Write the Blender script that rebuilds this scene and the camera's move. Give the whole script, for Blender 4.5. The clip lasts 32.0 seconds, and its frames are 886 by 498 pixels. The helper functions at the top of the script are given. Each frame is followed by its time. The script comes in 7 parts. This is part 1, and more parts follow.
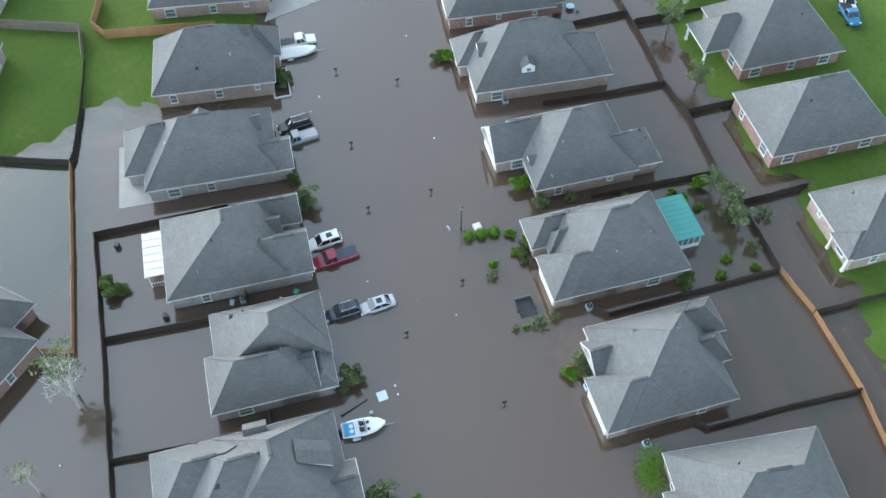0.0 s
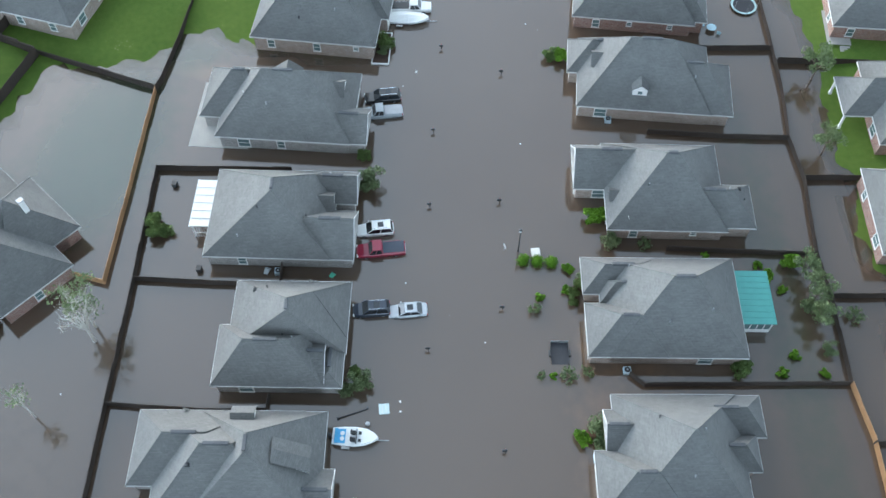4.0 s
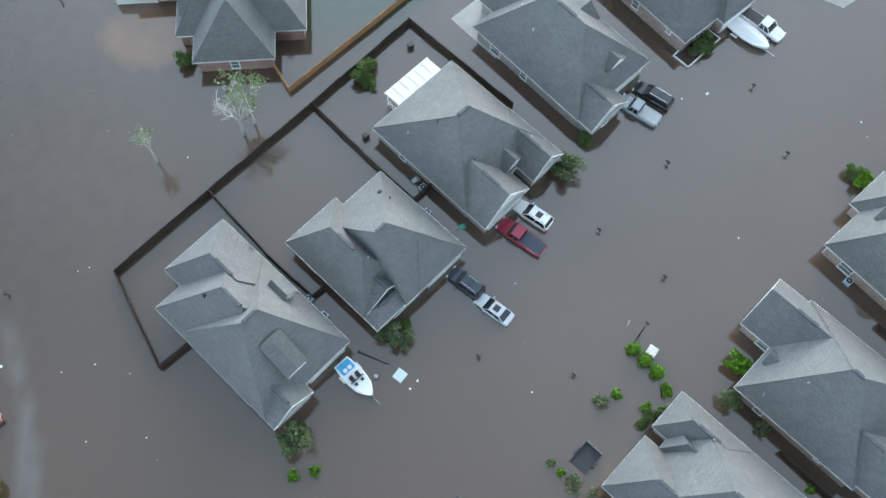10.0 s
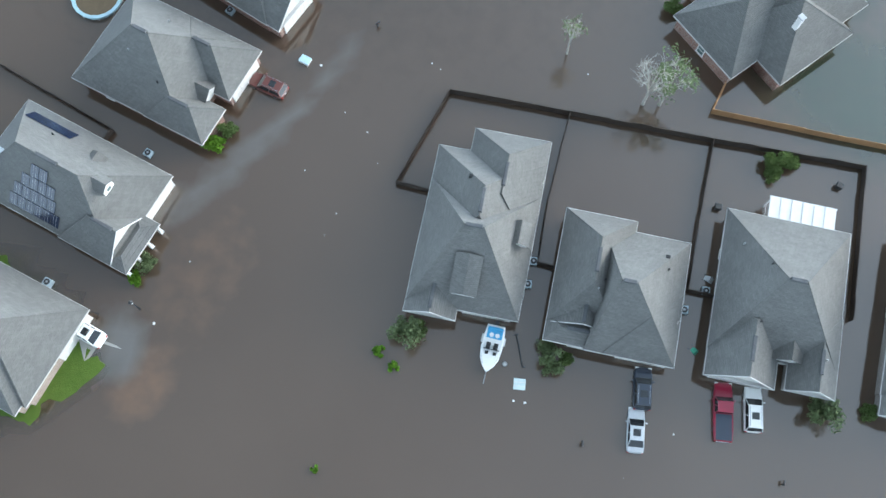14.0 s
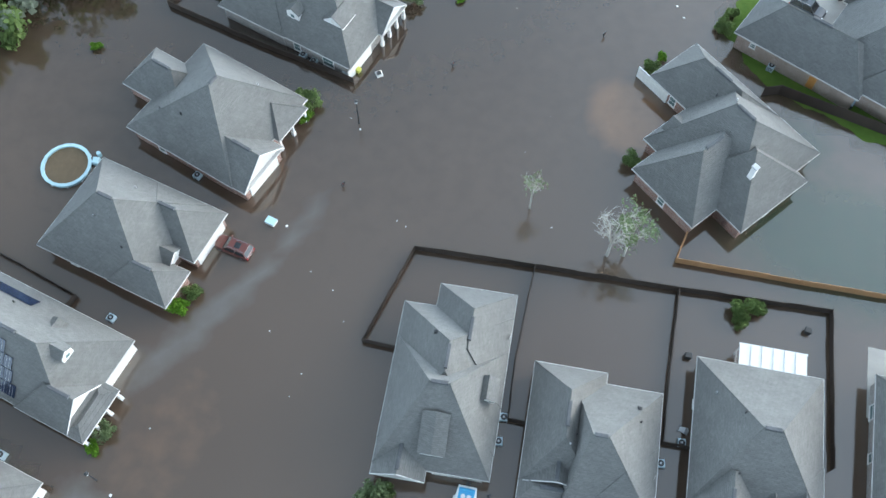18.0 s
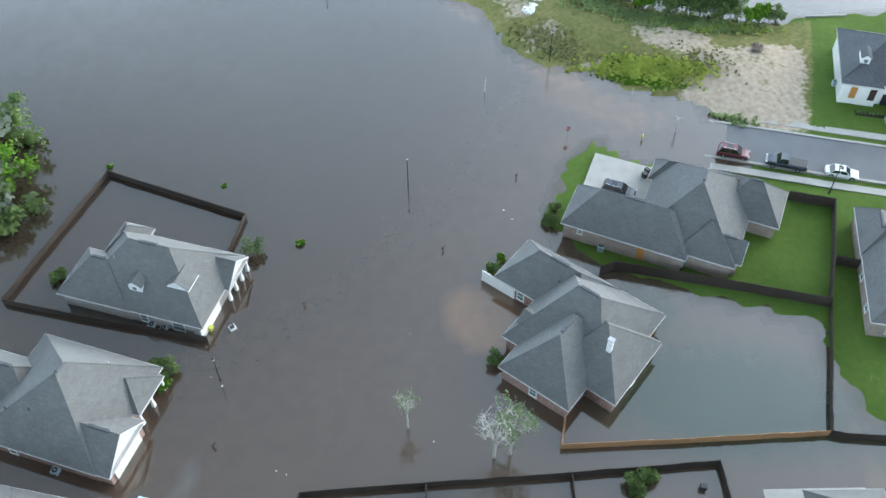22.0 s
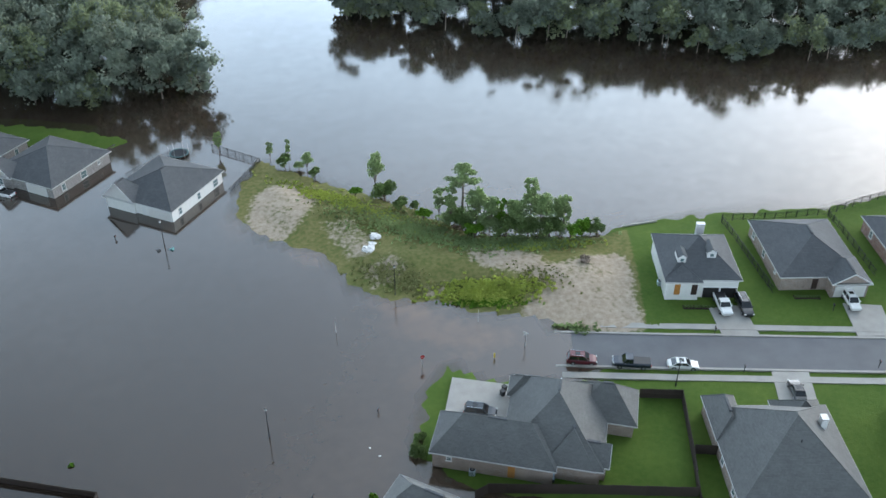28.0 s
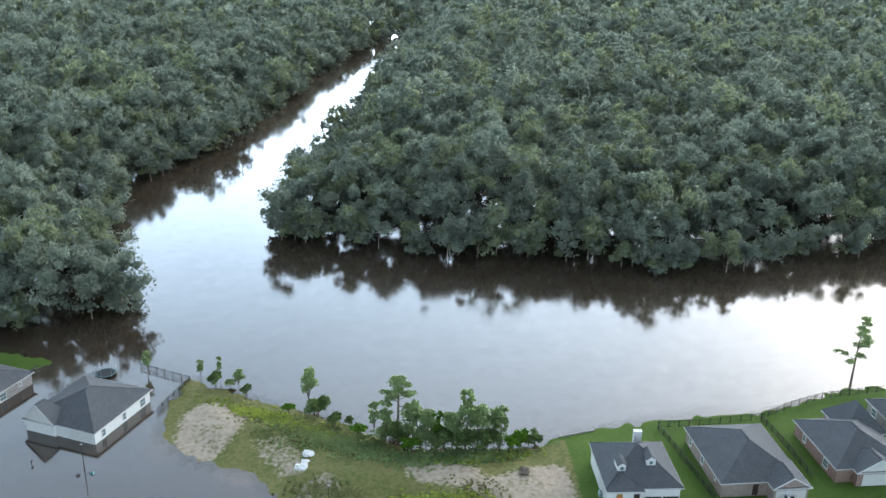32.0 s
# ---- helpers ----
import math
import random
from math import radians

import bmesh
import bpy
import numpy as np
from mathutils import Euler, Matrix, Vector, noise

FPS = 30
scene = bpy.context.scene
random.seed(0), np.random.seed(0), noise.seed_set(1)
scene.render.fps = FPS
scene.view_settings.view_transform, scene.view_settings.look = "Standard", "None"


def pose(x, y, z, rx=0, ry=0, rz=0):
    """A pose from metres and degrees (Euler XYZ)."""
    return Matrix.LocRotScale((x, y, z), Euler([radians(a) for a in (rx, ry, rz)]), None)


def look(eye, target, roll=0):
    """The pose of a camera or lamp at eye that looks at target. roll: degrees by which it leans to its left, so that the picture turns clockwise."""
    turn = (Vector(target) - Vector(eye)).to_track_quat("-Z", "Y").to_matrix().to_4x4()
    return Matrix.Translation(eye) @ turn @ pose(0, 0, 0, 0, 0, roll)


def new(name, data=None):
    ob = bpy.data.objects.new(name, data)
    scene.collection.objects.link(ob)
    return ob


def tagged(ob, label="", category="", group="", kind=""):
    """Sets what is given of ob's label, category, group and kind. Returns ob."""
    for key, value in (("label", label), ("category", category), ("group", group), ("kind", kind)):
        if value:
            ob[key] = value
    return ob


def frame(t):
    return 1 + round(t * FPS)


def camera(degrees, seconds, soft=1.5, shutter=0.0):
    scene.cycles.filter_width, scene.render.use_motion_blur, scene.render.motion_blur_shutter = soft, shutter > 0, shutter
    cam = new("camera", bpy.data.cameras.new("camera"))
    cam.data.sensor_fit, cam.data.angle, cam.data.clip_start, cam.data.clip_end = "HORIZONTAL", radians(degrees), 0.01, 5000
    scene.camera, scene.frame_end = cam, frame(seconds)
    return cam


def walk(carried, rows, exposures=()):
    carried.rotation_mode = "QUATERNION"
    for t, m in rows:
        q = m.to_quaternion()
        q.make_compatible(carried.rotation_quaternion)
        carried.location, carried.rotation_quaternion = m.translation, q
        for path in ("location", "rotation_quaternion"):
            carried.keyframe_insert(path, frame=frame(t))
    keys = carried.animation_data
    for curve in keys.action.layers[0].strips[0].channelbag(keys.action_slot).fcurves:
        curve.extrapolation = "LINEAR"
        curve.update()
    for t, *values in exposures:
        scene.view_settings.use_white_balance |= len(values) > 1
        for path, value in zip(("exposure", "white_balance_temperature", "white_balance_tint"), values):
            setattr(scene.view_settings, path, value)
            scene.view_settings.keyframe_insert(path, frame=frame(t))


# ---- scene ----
cam = camera(51.5, 32.0)
PATH = [
    (0, (-37.058, -3.019, 95.836), (-35.925, -3.372, 94.227), -0.9),
    (0.5, (-36.017, -4.949, 95.993), (-34.891, -5.27, 94.371), -1.0),
    (1, (-34.863, -6.821, 96.06), (-33.745, -7.107, 94.427), -1.0),
    (1.5, (-33.649, -8.581, 96.088), (-32.536, -8.819, 94.444), -0.9),
    (2, (-32.402, -10.252, 96.065), (-31.295, -10.437, 94.41), -0.8),
    (2.5, (-31.109, -11.811, 95.992), (-30.01, -11.952, 94.328), -0.7),
    (3, (-29.762, -13.227, 95.893), (-28.672, -13.332, 94.219), -0.5),
    (3.5, (-28.456, -14.62, 95.895), (-27.378, -14.691, 94.211), -0.3),
    (5.5, (-22.391, -20.394, 95.967), (-21.377, -20.324, 94.244), -0.2),
    (6, (-20.215, -22.169, 96.005), (-19.231, -22.059, 94.267), -0.7),
    (6.5, (-17.166, -24.156, 95.736), (-16.219, -23.999, 93.982), 0.9),
    (7, (-14.713, -25.841, 95.791), (-13.8, -25.651, 94.022), 0.2),
    (7.5, (-12.746, -27.104, 95.905), (-11.858, -26.893, 94.125), 0.0),
    (8, (-10.963, -28.112, 95.97), (-10.101, -27.884, 94.18), 0.0),
    (8.5, (-9.206, -28.975, 95.979), (-8.382, -28.723, 94.175), 0.2),
    (9, (-7.328, -29.696, 95.889), (-6.568, -29.367, 94.069), 0.4),
    (9.5, (-5.341, -30.195, 95.683), (-4.666, -29.774, 93.848), 0.4),
    (10, (-3.343, -30.48, 95.448), (-2.766, -29.98, 93.6), 0.3),
    (10.5, (-1.426, -30.504, 95.265), (-0.949, -29.95, 93.404), 0.1),
    (11, (0.314, -30.229, 95.293), (0.7, -29.646, 93.419), -0.1),
    (11.5, (1.895, -29.599, 95.304), (2.186, -29.0, 93.418), -0.2),
    (12, (3.326, -28.747, 95.311), (3.511, -28.143, 93.413), -0.4),
    (12.5, (4.577, -27.798, 95.303), (4.666, -27.203, 93.396), -0.7),
    (13, (5.623, -26.891, 95.272), (5.628, -26.313, 93.357), -0.9),
    (13.5, (6.461, -26.168, 95.011), (6.391, -25.604, 93.093), -0.9),
    (15.5, (8.707, -24.76, 94.268), (8.582, -24.12, 92.377), 0.1),
    (16, (8.957, -24.617, 94.136), (8.82, -23.933, 92.262), -0.2),
    (16.5, (9.08, -24.602, 94.047), (8.931, -23.873, 92.191), -0.3),
    (17, (9.179, -24.652, 94.016), (9.025, -23.876, 92.179), -0.4),
    (17.5, (9.294, -24.676, 93.976), (9.152, -23.851, 92.159), -0.3),
    (18, (9.407, -24.721, 93.976), (9.293, -23.845, 92.182), -0.2),
    (18.5, (9.514, -24.793, 94.003), (9.454, -23.865, 92.232), -0.2),
    (19, (9.63, -24.857, 94.033), (9.612, -23.882, 92.287), -0.2),
    (19.5, (9.75, -24.896, 93.939), (9.737, -23.872, 92.221), -0.2),
    (20, (9.861, -25.077, 93.799), (9.85, -23.995, 92.117), -0.2),
    (20.5, (9.986, -25.311, 93.653), (9.993, -24.168, 92.012), -0.2),
    (21, (10.154, -25.546, 93.527), (10.203, -24.348, 91.926), -0.1),
    (21.5, (10.271, -25.747, 93.415), (10.378, -24.497, 91.857), -0.1),
    (22, (10.21, -26.012, 93.44), (10.371, -24.714, 91.927), -0.1),
    (22.5, (10.094, -26.148, 93.547), (10.312, -24.808, 92.079), 0.1),
    (23, (9.929, -26.258, 93.696), (10.233, -24.885, 92.274), 0.2),
    (23.5, (9.767, -26.341, 93.773), (10.148, -24.937, 92.401), 0.4),
    (24, (9.685, -26.424, 93.825), (10.08, -24.991, 92.486), 0.3),
    (24.5, (9.632, -26.512, 93.898), (10.028, -25.074, 92.565), 0.4),
    (26.5, (9.841, -26.357, 94.267), (10.269, -24.878, 92.992), 0.4),
    (27, (9.937, -26.34, 94.363), (10.406, -24.837, 93.13), 0.4),
    (27.5, (10.037, -26.309, 94.487), (10.544, -24.782, 93.298), 0.3),
    (28, (10.103, -26.232, 94.612), (10.638, -24.68, 93.47), 0.3),
    (28.5, (10.019, -26.209, 94.719), (10.576, -24.63, 93.625), 0.3),
    (29, (9.878, -26.235, 94.747), (10.46, -24.631, 93.704), 0.3),
    (29.5, (9.733, -26.345, 94.722), (10.346, -24.72, 93.731), 0.4),
    (30, (9.639, -26.464, 94.555), (10.282, -24.819, 93.617), 0.6),
    (30.5, (9.63, -26.573, 94.261), (10.306, -24.91, 93.38), 0.5),
    (31, (9.667, -26.706, 93.892), (10.38, -25.028, 93.069), 0.4),
    (31.5, (9.758, -26.846, 93.509), (10.5, -25.154, 92.744), 0.4),
    (32, (9.876, -26.959, 93.098), (10.617, -25.246, 92.381), 1.2),
]
walk(cam, [(t, look(eye, target, roll)) for t, eye, target, roll in PATH], exposures=[(0, 0.3, 6450, 9), (8, 0.3, 6450, 9), (10, 0.28, 6450, 8), (14, 0.3, 6450, 8), (20, 0.36, 6450, 8), (22, 0.3, 6450, 8), (23, 0.14, 6450, 9), (24, -0.04, 6500, 9), (27, -0.2, 6500, 10), (28, -0.22, 6500, 10), (32, -0.16, 6450, 10)])

# ---- world and light ----
world = bpy.data.worlds.new("sky")
scene.world = world
world.use_nodes = True
_wn, _wl = world.node_tree.nodes, world.node_tree.links
_wn.clear()
_sky = _wn.new("ShaderNodeTexSky")
_sky.sky_type = "NISHITA"
_sky.sun_disc = False
_sky.sun_elevation = radians(26)
_sky.sun_rotation = radians(62)
_sky.air_density, _sky.dust_density, _sky.ozone_density = 1.0, 4.0, 1.5
_tc = _wn.new("ShaderNodeTexCoord")
_cl = _wn.new("ShaderNodeTexNoise")
_cl.inputs["Scale"].default_value = 2.2
_cl.inputs["Detail"].default_value = 5
_wl.new(_tc.outputs["Generated"], _cl.inputs["Vector"])
_cr = _wn.new("ShaderNodeValToRGB")
_cr.color_ramp.elements[0].position, _cr.color_ramp.elements[0].color = 0.3, (3.75, 5.05, 6.45, 1)
_cr.color_ramp.elements[1].position, _cr.color_ramp.elements[1].color = 0.7, (5.6, 7.2, 8.8, 1)
_wl.new(_cl.outputs["Fac"], _cr.inputs["Fac"])
_mx = _wn.new("ShaderNodeMix")
_mx.data_type = "RGBA"
_mx.inputs["Factor"].default_value = 0.82
_wl.new(_sky.outputs["Color"], _mx.inputs["A"])
_wl.new(_cr.outputs["Color"], _mx.inputs["B"])
# cloud cover is thinner and brighter towards the horizon, most of all in the north and north-east
_sp = _wn.new("ShaderNodeSeparateXYZ")
_wl.new(_tc.outputs["Generated"], _sp.inputs[0])


def _sky_math(op, a, b):
    n = _wn.new("ShaderNodeMath")
    n.operation = op
    n.use_clamp = op == "SUBTRACT"
    for i, v in enumerate((a, b)):
        if isinstance(v, (int, float)):
            n.inputs[i].default_value = v
        else:
            _wl.new(v, n.inputs[i])
    return n.outputs[0]


_low = _sky_math("POWER", _sky_math("SUBTRACT", 1.0, _sky_math("MAXIMUM", _sp.outputs["Z"], 0.0)), 3.2)
_side = _sky_math("ADD", _sky_math("MULTIPLY", _sp.outputs["Y"], 2.5), _sky_math("MULTIPLY", _sp.outputs["X"], 1.1))
_dir = _sky_math("MAXIMUM", _sky_math("ADD", _side, 0.65), 0.85)
_toward = _wn.new("ShaderNodeVectorMath")
_toward.operation = "DOT_PRODUCT"
_wl.new(_tc.outputs["Generated"], _toward.inputs[0])
_toward.inputs[1].default_value = Vector((161, 86, 105)).normalized()
_glow = _sky_math("POWER", _sky_math("MAXIMUM", _toward.outputs["Value"], 0.0), 3.0)
_gain = _sky_math("ADD", _sky_math("MULTIPLY", _sky_math("MULTIPLY", _low, _dir), 7.8), _sky_math("ADD", _sky_math("MULTIPLY", _glow, 2.1), 0.76))
_vm = _wn.new("ShaderNodeVectorMath")
_vm.operation = "SCALE"
_wl.new(_mx.outputs["Result"], _vm.inputs[0])
_wl.new(_gain, _vm.inputs["Scale"])
_bg = _wn.new("ShaderNodeBackground")
_bg.inputs["Strength"].default_value = 0.1
_wl.new(_vm.outputs["Vector"], _bg.inputs["Color"])
_wo = _wn.new("ShaderNodeOutputWorld")
_wl.new(_bg.outputs["Background"], _wo.inputs["Surface"])

sun_data = bpy.data.lights.new("sun", "SUN")
sun_data.energy, sun_data.angle, sun_data.color = 0.22, radians(20), (1.0, 0.97, 0.93)
sun_lamp = new("sun", sun_data)
sun_lamp.matrix_world = look((161, 86, 105), (0, 0, 0))

# ---- materials ----
MATS = {}


def node_material(name):
    m = bpy.data.materials.new(name)
    m.use_nodes = True
    nt = m.node_tree
    return m, nt, nt.nodes["Principled BSDF"]


def surface(name, color, rough=0.7, metal=0.0, var=0.15, scale=1.5, fine=18.0, bump=0.15, coord="Object", tint=None, island=0.0, spec=0.5, bump_dist=0.02):
    """A weathered surface: base colour with broad stains and fine grain, and a fine relief."""
    if name in MATS:
        return MATS[name]
    m, nt, b = node_material(name)
    N, L = nt.nodes, nt.links
    tc = N.new("ShaderNodeTexCoord")
    big = N.new("ShaderNodeTexNoise")
    big.inputs["Scale"].default_value, big.inputs["Detail"].default_value = scale, 6
    small = N.new("ShaderNodeTexNoise")
    small.inputs["Scale"].default_value, small.inputs["Detail"].default_value = fine, 3
    for n in (big, small):
        L.new(tc.outputs[coord], n.inputs["Vector"])
    add = N.new("ShaderNodeMath")
    add.operation = "ADD"
    L.new(big.outputs["Fac"], add.inputs[0])
    L.new(small.outputs["Fac"], add.inputs[1])
    rnd_src = None
    if island:
        oi = N.new("ShaderNodeObjectInfo") if island > 0 else N.new("ShaderNodeNewGeometry")
        rnd_src = oi.outputs["Random"] if island > 0 else oi.outputs["Random Per Island"]
        ma = N.new("ShaderNodeMath")
        ma.operation = "MULTIPLY_ADD"
        L.new(rnd_src, ma.inputs[0])
        ma.inputs[1].default_value = abs(island)
        L.new(add.outputs[0], ma.inputs[2])
        add = ma
    mr = N.new("ShaderNodeMapRange")
    mr.inputs["From Min"].default_value, mr.inputs["From Max"].default_value = 0.6, 1.4 + abs(island)
    L.new(add.outputs[0], mr.inputs["Value"])
    ramp = N.new("ShaderNodeMix")
    ramp.data_type = "RGBA"
    lo = tuple(c * (1 - var) for c in color)
    hi = tuple(min(1, c * (1 + var)) for c in (tint or color))
    ramp.inputs["A"].default_value, ramp.inputs["B"].default_value = (*lo, 1), (*hi, 1)
    L.new(mr.outputs["Result"], ramp.inputs["Factor"])
    L.new(ramp.outputs["Result"], b.inputs["Base Color"])
    b.inputs["Roughness"].default_value, b.inputs["Metallic"].default_value = rough, metal
    b.inputs["Specular IOR Level"].default_value = spec
    if bump:
        bp = N.new("ShaderNodeBump")
        bp.inputs["Strength"].default_value, bp.inputs["Distance"].default_value = bump, bump_dist
        L.new(small.outputs["Fac"], bp.inputs["Height"])
        L.new(bp.outputs["Normal"], b.inputs["Normal"])
    MATS[name] = m
    return m


def shingle_material(name, color, var=0.1):
    """Asphalt shingles: courses up the slope, tab to tab tone, broad weathering."""
    m, nt, b = node_material(name)
    N, L = nt.nodes, nt.links
    tc = N.new("ShaderNodeTexCoord")
    sep = N.new("ShaderNodeSeparateXYZ")
    L.new(tc.outputs["Object"], sep.inputs[0])
    xy = N.new("ShaderNodeMath")
    xy.operation = "ADD"
    L.new(sep.outputs["X"], xy.inputs[0])
    L.new(sep.outputs["Y"], xy.inputs[1])
    cmb = N.new("ShaderNodeCombineXYZ")
    L.new(xy.outputs[0], cmb.inputs["X"])
    zz = N.new("ShaderNodeMath")
    zz.operation = "MULTIPLY"
    zz.inputs[1].default_value = 2.0
    L.new(sep.outputs["Z"], zz.inputs[0])
    L.new(zz.outputs[0], cmb.inputs["Y"])
    br = N.new("ShaderNodeTexBrick")
    br.inputs["Scale"].default_value = 1.0
    br.inputs["Brick Width"].default_value, br.inputs["Row Height"].default_value = 0.5, 0.28
    br.inputs["Mortar Size"].default_value = 0.012
    c1, c2 = tuple(c * (1 - var) for c in color), tuple(c * (1 + var) for c in color)
    br.inputs["Color1"].default_value, br.inputs["Color2"].default_value = (*c1, 1), (*c2, 1)
    br.inputs["Mortar"].default_value = (*(c * 0.55 for c in color), 1)
    L.new(cmb.outputs[0], br.inputs["Vector"])
    big = N.new("ShaderNodeTexNoise")
    big.inputs["Scale"].default_value, big.inputs["Detail"].default_value = 0.45, 7
    L.new(tc.outputs["Object"], big.inputs["Vector"])
    gr = N.new("ShaderNodeTexNoise")
    gr.inputs["Scale"].default_value, gr.inputs["Detail"].default_value = 7.0, 4
    L.new(tc.outputs["Object"], gr.inputs["Vector"])
    sm = N.new("ShaderNodeMath")
    sm.operation = "ADD"
    L.new(big.outputs["Fac"], sm.inputs[0])
    L.new(gr.outputs["Fac"], sm.inputs[1])
    mr = N.new("ShaderNodeMapRange")
    mr.inputs["From Min"].default_value, mr.inputs["From Max"].default_value = 0.6, 1.4
    mr.inputs["To Min"].default_value, mr.inputs["To Max"].default_value = 0.84, 1.14
    L.new(sm.outputs[0], mr.inputs["Value"])
    mul = N.new("ShaderNodeMix")
    mul.data_type, mul.blend_type = "RGBA", "MULTIPLY"
    mul.inputs["Factor"].default_value = 1.0
    L.new(br.outputs["Color"], mul.inputs["A"])
    L.new(mr.outputs["Result"], mul.inputs["B"])
    L.new(mul.outputs["Result"], b.inputs["Base Color"])
    b.inputs["Roughness"].default_value = 0.85
    b.inputs["Specular IOR Level"].default_value = 0.35
    bp = N.new("ShaderNodeBump")
    bp.inputs["Strength"].default_value, bp.inputs["Distance"].default_value = 0.5, 0.02
    L.new(gr.outputs["Fac"], bp.inputs["Height"])
    L.new(bp.outputs["Normal"], b.inputs["Normal"])
    MATS[name] = m
    return m


def brick_material(name, c1, c2, mortar):
    m, nt, b = node_material(name)
    N, L = nt.nodes, nt.links
    tc = N.new("ShaderNodeTexCoord")
    sep = N.new("ShaderNodeSeparateXYZ")
    L.new(tc.outputs["Object"], sep.inputs[0])
    xy = N.new("ShaderNodeMath")
    xy.operation = "ADD"
    L.new(sep.outputs["X"], xy.inputs[0])
    L.new(sep.outputs["Y"], xy.inputs[1])
    cmb = N.new("ShaderNodeCombineXYZ")
    L.new(xy.outputs[0], cmb.inputs["X"])
    L.new(sep.outputs["Z"], cmb.inputs["Y"])
    br = N.new("ShaderNodeTexBrick")
    br.inputs["Scale"].default_value = 1.0
    br.inputs["Brick Width"].default_value, br.inputs["Row Height"].default_value = 0.23, 0.077
    br.inputs["Mortar Size"].default_value = 0.009
    br.inputs["Color1"].default_value, br.inputs["Color2"].default_value = (*c1, 1), (*c2, 1)
    br.inputs["Mortar"].default_value = (*mortar, 1)
    L.new(cmb.outputs[0], br.inputs["Vector"])
    no = N.new("ShaderNodeTexNoise")
    no.inputs["Scale"].default_value, no.inputs["Detail"].default_value = 1.1, 6
    L.new(tc.outputs["Object"], no.inputs["Vector"])
    mr = N.new("ShaderNodeMapRange")
    mr.inputs["To Min"].default_value, mr.inputs["To Max"].default_value = 0.65, 1.3
    L.new(no.outputs["Fac"], mr.inputs["Value"])
    mul = N.new("ShaderNodeMix")
    mul.data_type, mul.blend_type = "RGBA", "MULTIPLY"
    mul.inputs["Factor"].default_value = 1.0
    L.new(br.outputs["Color"], mul.inputs["A"])
    L.new(mr.outputs["Result"], mul.inputs["B"])
    L.new(mul.outputs["Result"], b.inputs["Base Color"])
    b.inputs["Roughness"].default_value = 0.85
    bp = N.new("ShaderNodeBump")
    bp.inputs["Strength"].default_value, bp.inputs["Distance"].default_value = 0.4, 0.01
    L.new(br.outputs["Fac"], bp.inputs["Height"])
    bp.invert = True
    L.new(bp.outputs["Normal"], b.inputs["Normal"])
    MATS[name] = m
    return m


def foliage_material(name, dark, light, back=0.25):
    """Leaves: tone by clump, a little light coming through."""
    m, nt, b = node_material(name)
    N, L = nt.nodes, nt.links
    geo = N.new("ShaderNodeNewGeometry")
    tc = N.new("ShaderNodeTexCoord")
    no = N.new("ShaderNodeTexNoise")
    no.inputs["Scale"].default_value, no.inputs["Detail"].default_value = 0.17, 5
    L.new(tc.outputs["Object"], no.inputs["Vector"])
    ad = N.new("ShaderNodeMath")
    ad.operation = "MULTIPLY_ADD"
    L.new(geo.outputs["Random Per Island"], ad.inputs[0])
    ad.inputs[1].default_value = 0.14
    L.new(no.outputs["Fac"], ad.inputs[2])
    mr = N.new("ShaderNodeMapRange")
    mr.inputs["From Min"].default_value, mr.inputs["From Max"].default_value = 0.38, 0.86
    L.new(ad.outputs[0], mr.inputs["Value"])
    mx = N.new("ShaderNodeMix")
    mx.data_type = "RGBA"
    mx.inputs["A"].default_value, mx.inputs["B"].default_value = (*dark, 1), (*light, 1)
    L.new(mr.outputs["Result"], mx.inputs["Factor"])
    L.new(mx.outputs["Result"], b.inputs["Base Color"])
    b.inputs["Roughness"].default_value = 0.85
    b.inputs["Specular IOR Level"].default_value = 0.15
    tr = N.new("ShaderNodeBsdfTranslucent")
    L.new(mx.outputs["Result"], tr.inputs["Color"])
    ms = N.new("ShaderNodeMixShader")
    ms.inputs["Fac"].default_value = back
    L.new(b.outputs["BSDF"], ms.inputs[1])
    L.new(tr.outputs["BSDF"], ms.inputs[2])
    L.new(ms.outputs["Shader"], N["Material Output"].inputs["Surface"])
    MATS[name] = m
    return m


